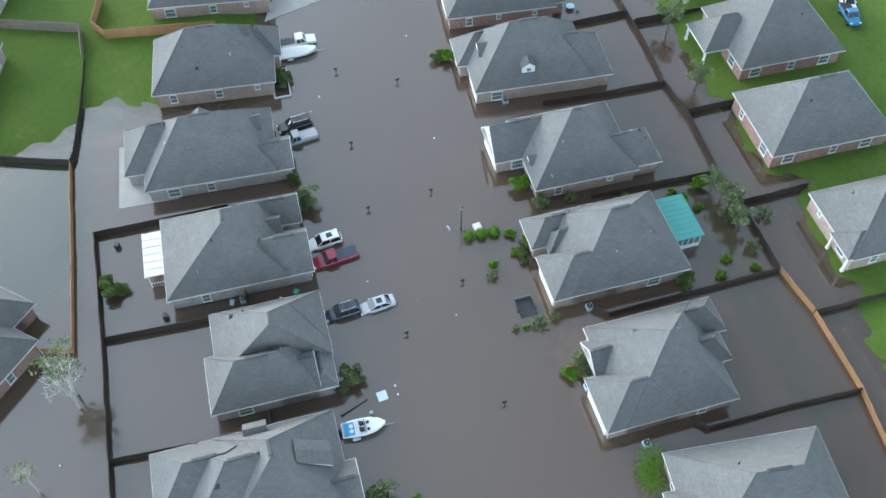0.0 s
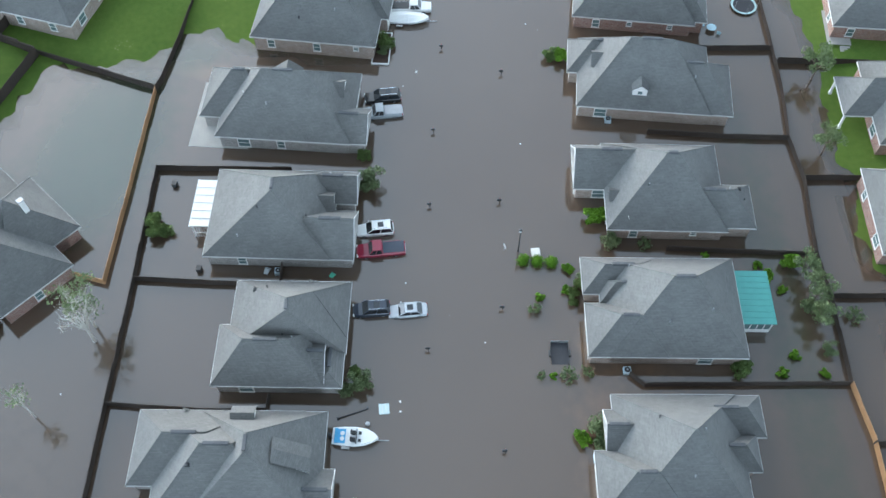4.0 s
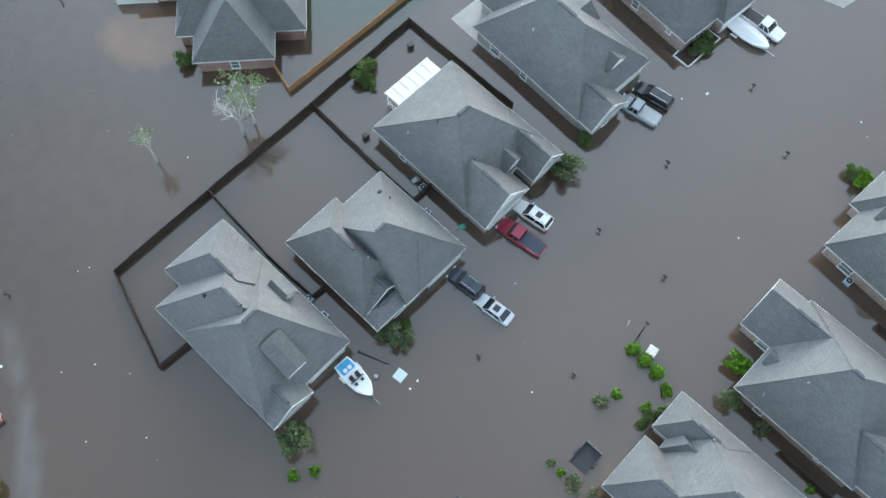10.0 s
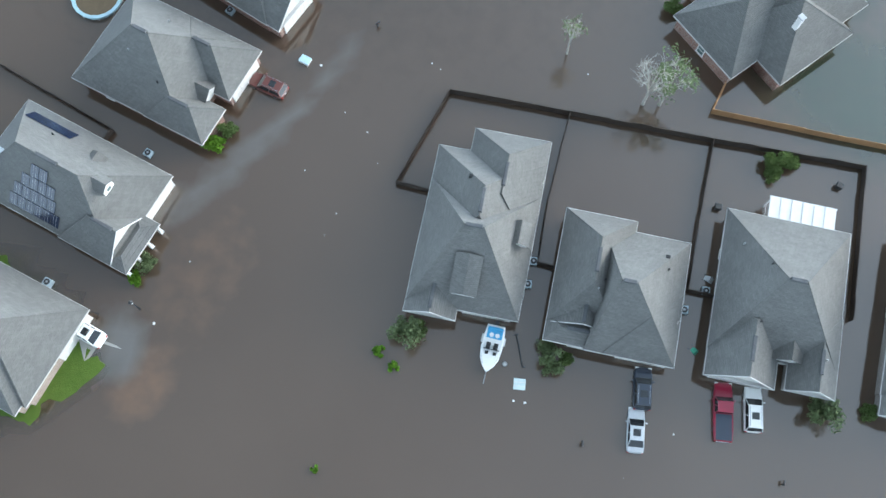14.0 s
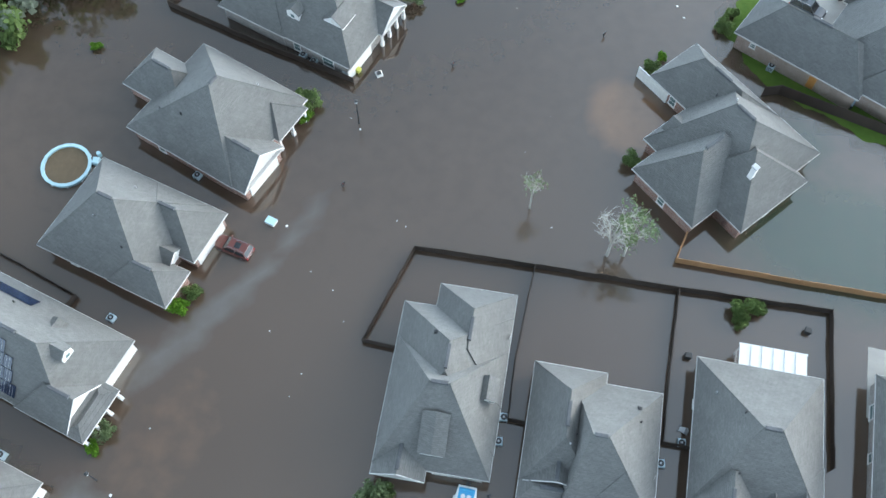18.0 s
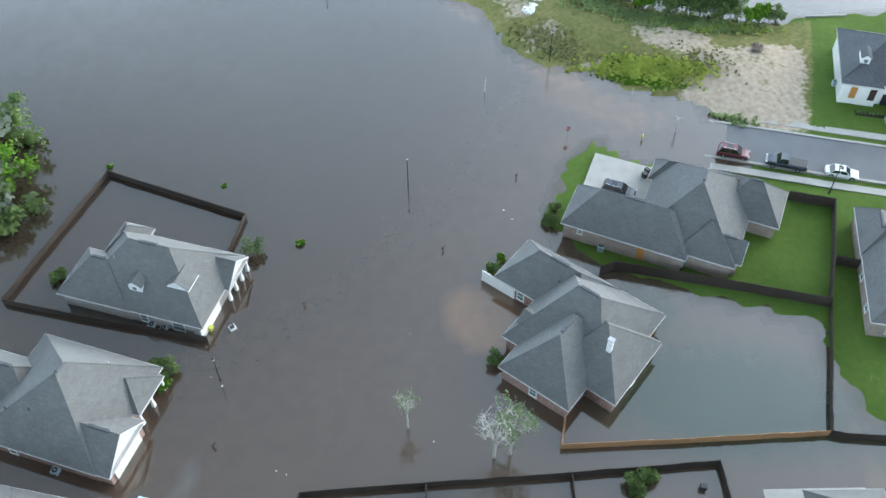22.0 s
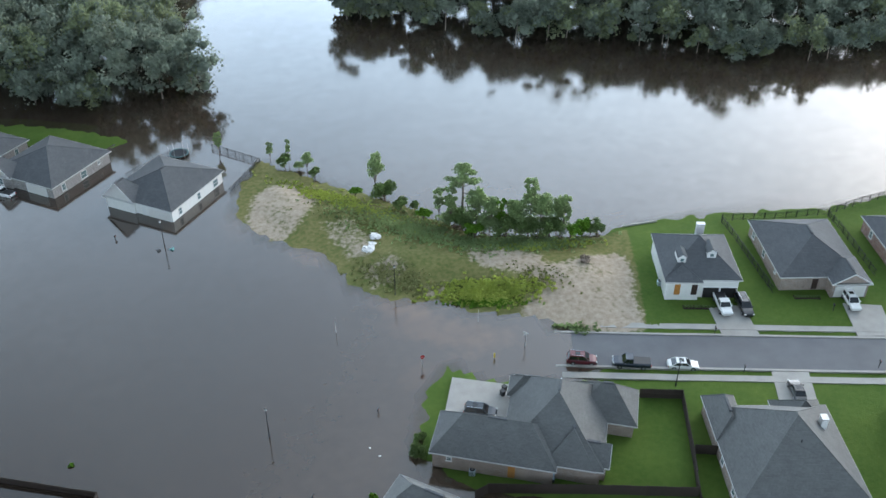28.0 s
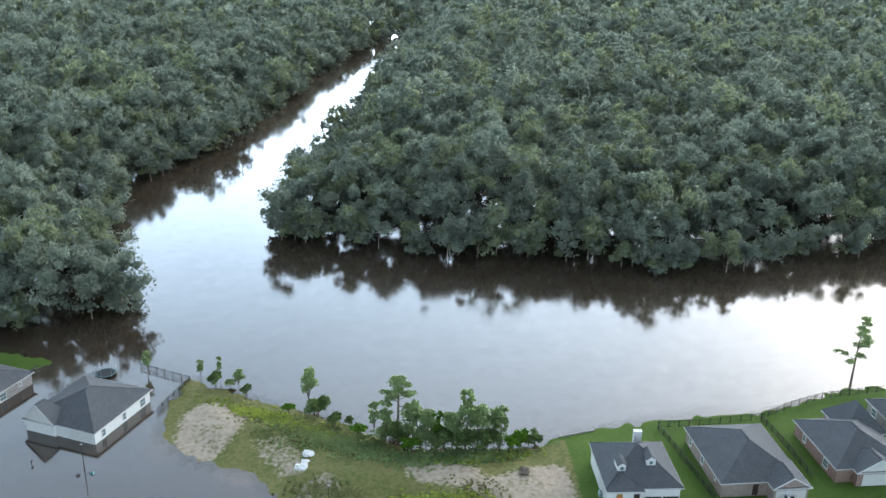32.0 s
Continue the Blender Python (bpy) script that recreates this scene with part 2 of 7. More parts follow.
def water_material():
    m, nt, b = node_material("flood_water")
    N, L = nt.nodes, nt.links
    tc = N.new("ShaderNodeTexCoord")
    big = N.new("ShaderNodeTexNoise")
    big.inputs["Scale"].default_value, big.inputs["Detail"].default_value = 0.02, 4
    L.new(tc.outputs["Object"], big.inputs["Vector"])
    mr = N.new("ShaderNodeMapRange")
    mr.inputs["From Min"].default_value, mr.inputs["From Max"].default_value = 0.35, 0.65
    L.new(big.outputs["Fac"], mr.inputs["Value"])
    mx = N.new("ShaderNodeMix")
    mx.data_type = "RGBA"
    mx.inputs["A"].default_value, mx.inputs["B"].default_value = (0.072, 0.048, 0.033, 1), (0.086, 0.058, 0.040, 1)
    L.new(mr.outputs["Result"], mx.inputs["Factor"])
    col = mx.outputs["Result"]
    rag = N.new("ShaderNodeTexNoise")
    rag.inputs["Scale"].default_value, rag.inputs["Detail"].default_value = 0.5, 5
    L.new(tc.outputs["Object"], rag.inputs["Vector"])
    # the deep tone is no depth: it puts weaker sky reflection into the colour
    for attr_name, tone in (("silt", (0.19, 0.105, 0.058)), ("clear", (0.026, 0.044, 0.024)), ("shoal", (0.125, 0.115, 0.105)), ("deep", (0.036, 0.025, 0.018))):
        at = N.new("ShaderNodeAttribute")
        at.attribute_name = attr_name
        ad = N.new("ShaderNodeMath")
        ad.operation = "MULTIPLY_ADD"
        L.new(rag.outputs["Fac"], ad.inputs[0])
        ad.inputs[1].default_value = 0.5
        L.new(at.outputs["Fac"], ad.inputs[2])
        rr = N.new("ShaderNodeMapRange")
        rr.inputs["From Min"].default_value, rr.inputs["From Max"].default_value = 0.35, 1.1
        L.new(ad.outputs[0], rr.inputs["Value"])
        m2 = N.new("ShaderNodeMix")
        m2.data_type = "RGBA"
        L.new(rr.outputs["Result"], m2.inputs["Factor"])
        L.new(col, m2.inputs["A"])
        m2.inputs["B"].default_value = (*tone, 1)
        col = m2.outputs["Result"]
    # slow swell
    wv = N.new("ShaderNodeTexNoise")
    wv.inputs["Scale"].default_value, wv.inputs["Detail"].default_value = 0.3, 3
    wv.inputs["Distortion"].default_value = 1.2
    L.new(tc.outputs["Object"], wv.inputs["Vector"])
    off = N.new("ShaderNodeVectorMath")
    off.operation = "MULTIPLY_ADD"
    L.new(wv.outputs["Color"], off.inputs[0])
    off.inputs[1].default_value, off.inputs[2].default_value = (0.03, 0.03, 0.0), (-0.015, -0.015, 1.0)
    unit = N.new("ShaderNodeVectorMath")
    unit.operation = "NORMALIZE"
    L.new(off.outputs["Vector"], unit.inputs[0])
    L.new(unit.outputs["Vector"], b.inputs["Normal"])
    L.new(col, b.inputs["Base Color"])
    b.inputs["Roughness"].default_value, b.inputs["IOR"].default_value = 0.09, 1.95
    tp = N.new("ShaderNodeBsdfTransparent")
    thick = N.new("ShaderNodeAttribute")
    thick.attribute_name = "murk"
    top = N.new("ShaderNodeMixShader")
    L.new(thick.outputs["Fac"], top.inputs["Fac"])
    L.new(tp.outputs["BSDF"], top.inputs[1])
    L.new(b.outputs["BSDF"], top.inputs[2])
    L.new(top.outputs["Shader"], N["Material Output"].inputs["Surface"])
    return m


def ground_material():
    """Grass, bare sand and mud by the ground's own zones, with ragged borders."""
    m, nt, b = node_material("ground")
    N, L = nt.nodes, nt.links
    tc = N.new("ShaderNodeTexCoord")

    def noise_at(scale, detail=5):
        n = N.new("ShaderNodeTexNoise")
        n.inputs["Scale"].default_value, n.inputs["Detail"].default_value = scale, detail
        L.new(tc.outputs["Object"], n.inputs["Vector"])
        return n.outputs["Fac"]

    def mixed(fac, a, c):
        x = N.new("ShaderNodeMix")
        x.data_type = "RGBA"
        if isinstance(fac, float):
            x.inputs["Factor"].default_value = fac
        else:
            L.new(fac, x.inputs["Factor"])
        for key, v in (("A", a), ("B", c)):
            if isinstance(v, tuple):
                x.inputs[key].default_value = (*v, 1)
            else:
                L.new(v, x.inputs[key])
        return x.outputs["Result"]

    def ranged(v, lo, hi):
        r = N.new("ShaderNodeMapRange")
        r.inputs["From Min"].default_value, r.inputs["From Max"].default_value = lo, hi
        L.new(v, r.inputs["Value"])
        return r.outputs["Result"]

    def attr(name):
        a = N.new("ShaderNodeAttribute")
        a.attribute_name = name
        return a.outputs["Fac"]

    def summed(a, c, k):
        x = N.new("ShaderNodeMath")
        x.operation = "MULTIPLY_ADD"
        L.new(c, x.inputs[0])
        x.inputs[1].default_value = k
        L.new(a, x.inputs[2])
        return x.outputs[0]

    n1, n2, n3 = noise_at(0.12), noise_at(1.3), noise_at(9.0, 3)
    grass = mixed(ranged(summed(n1, n2, 0.8), 0.6, 1.2), (0.050, 0.112, 0.017), (0.105, 0.165, 0.030))
    grass = mixed(ranged(n3, 0.3, 0.9), grass, (0.085, 0.122, 0.026))
    wild = mixed(ranged(summed(n2, n1, 0.6), 0.55, 1.05), (0.095, 0.125, 0.032), (0.23, 0.20, 0.085))
    sand = mixed(ranged(summed(n2, n3, 0.6), 0.5, 1.1), (0.30, 0.235, 0.175), (0.50, 0.42, 0.33))
    mud = mixed(ranged(n1, 0.3, 0.7), (0.030, 0.022, 0.016), (0.05, 0.036, 0.024))
    c = mixed(ranged(summed(attr("wild"), n2, 0.5), 0.65, 0.9), grass, wild)
    c = mixed(ranged(summed(summed(summed(attr("sand"), n1, 1.2), n2, 1.3), n3, 0.5), 1.95, 2.35), c, sand)
    c = mixed(ranged(summed(attr("mud"), n2, 0.4), 0.6, 0.95), c, mud)
    L.new(c, b.inputs["Base Color"])
    b.inputs["Roughness"].default_value = 0.95
    b.inputs["Specular IOR Level"].default_value = 0.15
    bp = N.new("ShaderNodeBump")
    bp.inputs["Distance"].default_value = 0.12
    firm = N.new("ShaderNodeMath")
    firm.operation = "MULTIPLY_ADD"
    L.new(attr("mud"), firm.inputs[0])
    firm.inputs[1].default_value, firm.inputs[2].default_value = -0.6, 0.6
    L.new(firm.outputs[0], bp.inputs["Strength"])
    L.new(summed(n3, n2, 1.0), bp.inputs["Height"])
    L.new(bp.outputs["Normal"], b.inputs["Normal"])
    return m


def glass_material(name, color, rough=0.05):
    m, nt, b = node_material(name)
    b.inputs["Base Color"].default_value = (*color, 1)
    b.inputs["Roughness"].default_value = rough
    b.inputs["IOR"].default_value = 1.5
    b.inputs["Specular IOR Level"].default_value = 0.8
    MATS[name] = m
    return m


SHINGLE = [shingle_material("shingle_grey", (0.146, 0.145, 0.139)), shingle_material("shingle_bluegrey", (0.134, 0.134, 0.130)), shingle_material("shingle_dark", (0.098, 0.102, 0.108))]
BRICK = [brick_material("brick_tan", (0.36, 0.27, 0.22), (0.25, 0.18, 0.15), (0.42, 0.38, 0.34)), brick_material("brick_grey", (0.34, 0.31, 0.29), (0.22, 0.20, 0.19), (0.42, 0.4, 0.37)),
         brick_material("brick_red", (0.30, 0.15, 0.11), (0.20, 0.11, 0.09), (0.38, 0.33, 0.29)), surface("painted_brick", (0.74, 0.73, 0.69), 0.75, var=0.08, bump=0.3)]
SIDING = surface("pale_siding", (0.62, 0.60, 0.56), 0.6, var=0.1)
FASCIA = surface("weathered_trim", (0.56, 0.55, 0.53), 0.6, var=0.15, bump=0.05)
TRIM = surface("white_trim", (0.70, 0.69, 0.67), 0.5, var=0.08, bump=0.05)
GARAGE = surface("garage_door_paint", (0.68, 0.66, 0.62), 0.5, var=0.08, bump=0.05)
CONCRETE = surface("concrete", (0.36, 0.345, 0.32), 0.85, var=0.2, scale=0.5, bump=0.25)
ASPHALT = surface("asphalt", (0.13, 0.135, 0.145), 0.8, var=0.2, scale=0.3, fine=12, bump=0.3)
WOOD_DARK = surface("wet_fence_wood", (0.050, 0.036, 0.028), 0.8, var=0.4, scale=0.7, bump=0.4, island=0.4)
WOOD_PALE = surface("new_fence_wood", (0.40, 0.22, 0.105), 0.75, var=0.35, scale=0.7, bump=0.4, island=0.4)
WOOD_GREY = surface("weathered_fence_wood", (0.24, 0.19, 0.15), 0.8, var=0.35, scale=0.7, bump=0.4, island=0.4)
GLASS = glass_material("window_glass", (0.13, 0.19, 0.19))
CAR_GLASS = glass_material("car_glass", (0.015, 0.018, 0.022), 0.03)
BLACK = surface("black_plastic", (0.025, 0.025, 0.027), 0.5, var=0.2, bump=0.05)
RUBBER = surface("rubber", (0.03, 0.03, 0.03), 0.85, var=0.2)
CHROME = surface("chrome", (0.7, 0.7, 0.72), 0.25, 1.0, var=0.05, bump=0)
GALV = surface("galvanized_steel", (0.42, 0.43, 0.44), 0.45, 0.8, var=0.12)
DARK_METAL = surface("dark_painted_metal", (0.035, 0.036, 0.038), 0.5, 0.3, var=0.2)
PALE_BLUE = surface("pale_blue_plastic", (0.42, 0.60, 0.66), 0.5, var=0.12, bump=0.05)
BARK = surface("bark", (0.17, 0.13, 0.10), 0.9, var=0.35, scale=3, bump=0.6)
BARK_PALE = surface("pale_bare_wood", (0.46, 0.43, 0.38), 0.9, var=0.2, scale=3, bump=0.5)
LEAF = foliage_material("leaf_mid", (0.095, 0.145, 0.050), (0.21, 0.29, 0.10), 0.45)
LEAF_BRIGHT = foliage_material("leaf_bright", (0.07, 0.16, 0.015), (0.17, 0.32, 0.03))
LEAF_PALE = foliage_material("leaf_pale", (0.10, 0.14, 0.065), (0.23, 0.28, 0.14), 0.35)
LEAF_BANK = foliage_material("leaf_bank", (0.20, 0.27, 0.12), (0.40, 0.50, 0.22), 0.5)
LEAF_GREY = foliage_material("leaf_grey", (0.17, 0.20, 0.15), (0.34, 0.37, 0.28), 0.45)
# paler, bluer than the leaves themselves: distance haze is mixed into this colour
LEAF_FOREST = foliage_material("leaf_forest", (0.14, 0.17, 0.135), (0.35, 0.39, 0.30), 0.5)
LEAF_WEED = foliage_material("leaf_weed", (0.28, 0.34, 0.07), (0.56, 0.62, 0.15), 0.5)
LEAF_DRY = foliage_material("leaf_dry", (0.20, 0.21, 0.09), (0.40, 0.40, 0.19), 0.5)
TRUNK = surface("grey_trunk", (0.24, 0.21, 0.17), 0.9, var=0.3, scale=3, bump=0.5)
# cooled a little too, for the same haze over the woods
LEAF_OLIVE = foliage_material("leaf_olive", (0.15, 0.18, 0.105), (0.35, 0.385, 0.22), 0.5)


def paint(name, color, rough=0.3):
    m = surface(name, color, rough, var=0.05, scale=2, bump=0.0)
    b = m.node_tree.nodes["Principled BSDF"]
    b.inputs["Coat Weight"].default_value = 0.6
    b.inputs["Coat Roughness"].default_value = 0.08
    return m


# ---- mesh helpers ----
class Shape:
    """Collects vertices and faces; links them as one mesh object."""

    def __init__(self):
        self.v, self.f = [], []

    def add(self, verts, faces, m=None):
        n = len(self.v)
        self.v += [tuple(m @ Vector(p)) for p in verts] if m is not None else [tuple(p) for p in verts]
        self.f += [tuple(i + n for i in f) for f in faces]
        return self

    def box(self, x0, y0, z0, x1, y1, z1, m=None):
        vs = [(x0, y0, z0), (x1, y0, z0), (x1, y1, z0), (x0, y1, z0), (x0, y0, z1), (x1, y0, z1), (x1, y1, z1), (x0, y1, z1)]
        return self.add(vs, [(3, 2, 1, 0), (4, 5, 6, 7), (0, 1, 5, 4), (1, 2, 6, 5), (2, 3, 7, 6), (3, 0, 4, 7)], m)

    def slab(self, x0, y0, z0, x1, y1, z1, c=0.03, m=None):
        """A box with its upper edges chamfered."""
        vs = [(x0, y0, z0), (x1, y0, z0), (x1, y1, z0), (x0, y1, z0), (x0, y0, z1 - c), (x1, y0, z1 - c), (x1, y1, z1 - c), (x0, y1, z1 - c),
              (x0 + c, y0 + c, z1), (x1 - c, y0 + c, z1), (x1 - c, y1 - c, z1), (x0 + c, y1 - c, z1)]
        fs = [(3, 2, 1, 0), (8, 9, 10, 11)]
        for a in range(4):
            d = (a + 1) % 4
            fs += [(a, d, 4 + d, 4 + a), (4 + a, 4 + d, 8 + d, 8 + a)]
        return self.add(vs, fs, m)

    def tube(self, p, q, r0, r1=None, n=8, caps=True):
        r1 = r0 if r1 is None else r1
        p, q = Vector(p), Vector(q)
        t = (q - p).to_track_quat("Z", "Y").to_matrix()
        vs = []
        for c, r in ((p, r0), (q, r1)):
            vs += [c + t @ Vector((r * math.cos(2 * math.pi * i / n), r * math.sin(2 * math.pi * i / n), 0)) for i in range(n)]
        fs = [(i, (i + 1) % n, n + (i + 1) % n, n + i) for i in range(n)]
        if caps:
            fs += [tuple(reversed(range(n))), tuple(range(n, 2 * n))]
        return self.add(vs, fs)

    def loft(self, rings, closed=True, caps=True):
        n = len(rings[0])
        vs = [p for r in rings for p in r]
        fs = []
        for a in range(len(rings) - 1):
            for i in range(n if closed else n - 1):
                j = (i + 1) % n
                fs.append((a * n + i, a * n + j, (a + 1) * n + j, (a + 1) * n + i))
        if caps:
            fs += [tuple(reversed(range(n))), tuple(range((len(rings) - 1) * n, len(rings) * n))]
        return self.add(vs, fs)

    def ball(self, c, r, n=8, squash=1.0, rough=0.0, seed=0):
        rnd = random.Random(seed)
        rings = []
        for a in range(1, n):
            ph = math.pi * a / n
            rings.append([(c[0] + (q := r * (1 + rough * (rnd.random() - 0.5))) * math.sin(ph) * math.cos(2 * math.pi * i / (2 * n)),
                           c[1] + q * math.sin(ph) * math.sin(2 * math.pi * i / (2 * n)), c[2] - q * squash * math.cos(ph)) for i in range(2 * n)])
        return self.loft(rings)

    def mesh(self, name, mat, smooth=False):
        me = bpy.data.meshes.new(name)
        me.from_pydata(self.v, [], self.f)
        if mat is not None:
            me.materials.append(mat)
        if smooth:
            me.polygons.foreach_set("use_smooth", [True] * len(me.polygons))
        me.update()
        return me


def part(name, shape, mat, parent=None, label="", m=None, smooth=False):
    """One mesh object under a thing or a part (or at top level)."""
    data = shape if isinstance(shape, bpy.types.Mesh) else shape.mesh(name, mat, smooth)
    ob = new(name, data)
    if parent is not None:
        ob.parent = parent
    if m is not None:
        ob.matrix_basis = m
    return tagged(ob, label)


def thing(name, m, label, category, group="", kind=""):
    """An empty at a thing's base."""
    ob = new(name)
    ob.empty_display_size = 0.3
    ob.matrix_basis = m
    return tagged(ob, label, category, group, kind)

# ---- ground, water, road ----
def inside_distance(px, py, poly):
    """Signed distance to a closed outline, positive inside."""
    best = np.full(px.shape, 1e9)
    odd = np.zeros(px.shape, bool)
    for (x0, y0), (x1, y1) in zip(poly, poly[1:] + poly[:1]):
        dx, dy = x1 - x0, y1 - y0
        u = np.clip(((px - x0) * dx + (py - y0) * dy) / (dx * dx + dy * dy + 1e-9), 0, 1)
        best = np.minimum(best, np.hypot(px - x0 - u * dx, py - y0 - u * dy))
        cross = (y0 > py) != (y1 > py)
        odd ^= cross & (px < dx * (py - y0) / (dy if dy else 1e-9) + x0)
    return np.where(odd, best, -best)


DRY_EAST = [(46.8, 74.5), (41, 67), (35.5, 57.5), (40.7, 48.7), (52.9, 42), (66.5, 37), (65.5, 30.7), (66.7, 23.5), (70, 19), (72, 14.5), (69.5, 10), (68, 4), (66.5, -6.5), (82, -10),
            (110, -16), (260, -45), (900, -45), (900, 20), (260, 62), (161, 90.5), (152, 92.5), (129, 91.5), (109, 96.6), (88, 98.4), (84.4, 96.4), (69.5, 100.5), (60.2, 104.9), (53, 116.9), (46, 125),
            (38.5, 131.7), (28, 144), (23, 136), (20.7, 124.8), (25, 115.6), (33.6, 108.5), (36.9, 96.2), (44.2, 90.1), (51.9, 86.4), (57, 78.9), (58, 74.5), (56, 72.5)]
SAND_LOT = [(88, 97), (84.4, 96), (69.5, 100), (60.2, 104), (53, 116), (46, 124), (38.5, 130.5), (28, 142), (23.5, 134), (22, 125), (26, 117), (34.5, 110), (38.5, 98), (45, 92), (53, 88), (58.5, 81), (68, 74.5), (77.5, 71), (83, 84)]
DRY_SOUTH = [(120, -74), (75, -71), (62, -73), (56, -71), (45, -70.7), (42, -73), (34.5, -70.5), (28, -71.5), (25, -75), (23.2, -71.9), (15.9, -70.1), (10, -70.6), (8, -73.5), (6.5, -70.8), (0, -69),
             (-5, -68.5), (-60, -68), (-900, -68), (-900, -900), (900, -900), (900, -74)]
DRY_WEST = [(-37.5, -9.5), (-34.7, -12.0), (-33, -13.3), (-31, -15.5), (-33.5, -19.3), (-36.6, -22.6), (-42, -23), (-60, -30), (-900, -40), (-900, -8), (-60, -6), (-44, -6.5)]
DRY_NORTHWEST = [(-70, 176), (-22, 170), (-3, 160), (2, 163), (-3, 169), (-20, 178), (-70, 194)]


SHALLOWS = (([(36, 29), (46, 38), (42, 46), (53, 41.5), (66, 36.5), (64.5, 24), (58, 21.5), (46, 22.5), (33, 24)], -0.2), ([(61, 20), (69, 18.5), (68, -7), (62, -8), (60, 5), (62, 14)], -0.18), ([(-34, -8), (-26, -12), (-24, -16), (-30, -24), (-45, -26), (-45, -6)], -0.15),
            ([(120, -66), (-20, -65), (-20, -60), (120, -60)], -0.4), ([(17, 130), (22, 112), (34, 104), (36, 94), (46, 86), (56, 76), (60, 84), (40, 100), (26, 122)], -0.12))
ROAD = [(54, 74.5), (64.3, 70.3), (78.5, 64.2), (102, 55.5), (130, 45.5), (170, 32)]

# bare patches of the lot: two mounds of sand, a tongue between them, and scraped spots
BARE_SAND = ([(22.3, 121.3), (25.1, 131.0), (29.2, 133.6), (34.8, 131.0), (36.3, 125.0), (31.5, 117.5), (27.3, 113.2), (23.6, 116.5)],
             [(66.1, 90.3), (74.3, 90.5), (83.8, 90.3), (83.4, 86.2), (77.2, 70.1), (75.1, 69.5), (68.0, 73.0), (61.4, 76.6), (61.4, 81.0), (65.8, 85.0)],
             [(57.7, 99.9), (66.3, 99.4), (69.5, 93.2), (66.5, 86.7), (61.3, 91.4), (57.3, 95.9)],
             [(38.8, 100.7), (44.7, 101.8), (46.4, 99.0), (44.1, 94.7), (38.5, 94.1)],
             [(35.6, 117.0), (41.5, 114.8), (43.4, 109.7), (40.5, 102.9), (37.3, 104.5), (35.5, 111.7)],
             [(47.2, 92.1), (52.0, 92.3), (51.7, 88.8), (47.7, 88.7)])


def smooth01(v):
    v = np.clip(v, 0, 1)
    return v * v * (3 - 2 * v)


def wobble(x, y, s):
    return np.sin(x * 0.9 / s + 1.3 * np.sin(y * 0.7 / s)) * 0.5 + np.sin(y * 1.1 / s + 1.7 * np.sin(x * 0.6 / s + 2)) * 0.5


def ground_height(x, y):
    x, y = np.asarray(x, float), np.asarray(y, float)
    h = np.full(x.shape, -0.75)
    w = wobble(x, y, 4.0) * 0.9 + wobble(x, y, 1.3) * 0.35
    for poly, top, fall in ((DRY_EAST, 0.62, 7), (SAND_LOT, 1.35, 9), (DRY_SOUTH, 0.6, 6), (DRY_WEST, 0.22, 6), (DRY_NORTHWEST, 0.4, 4)):
        d = inside_distance(x, y, poly) + w * 0.6
        base = -0.75
        h = np.maximum(h, np.where(d > 0, top * smooth01(d / fall * 0.9 + 0.08), base * smooth01(-d / 7)))
    for poly, top in SHALLOWS:
        d = inside_distance(x, y, poly) + w * 0.8
        h = np.maximum(h, np.where(d > 0, -0.75 + (top + 0.75) * smooth01(d / 4), -0.75))
    # the road's bed
    for (x0, y0), (x1, y1) in zip(ROAD, ROAD[1:]):
        dx, dy = x1 - x0, y1 - y0
        u = np.clip(((x - x0) * dx + (y - y0) * dy) / (dx * dx + dy * dy), 0, 1)
        far = np.hypot(x - x0 - u * dx, y - y0 - u * dy)
        h = np.where(far < 8.2, np.minimum(h, -0.60 + 1.12 * smooth01((x - 50) / 34) + np.where(far < 5.0, 0, 0.14)), h)
    return h


def lift(x, y):
    return float(ground_height(np.array([x]), np.array([y]))[0])


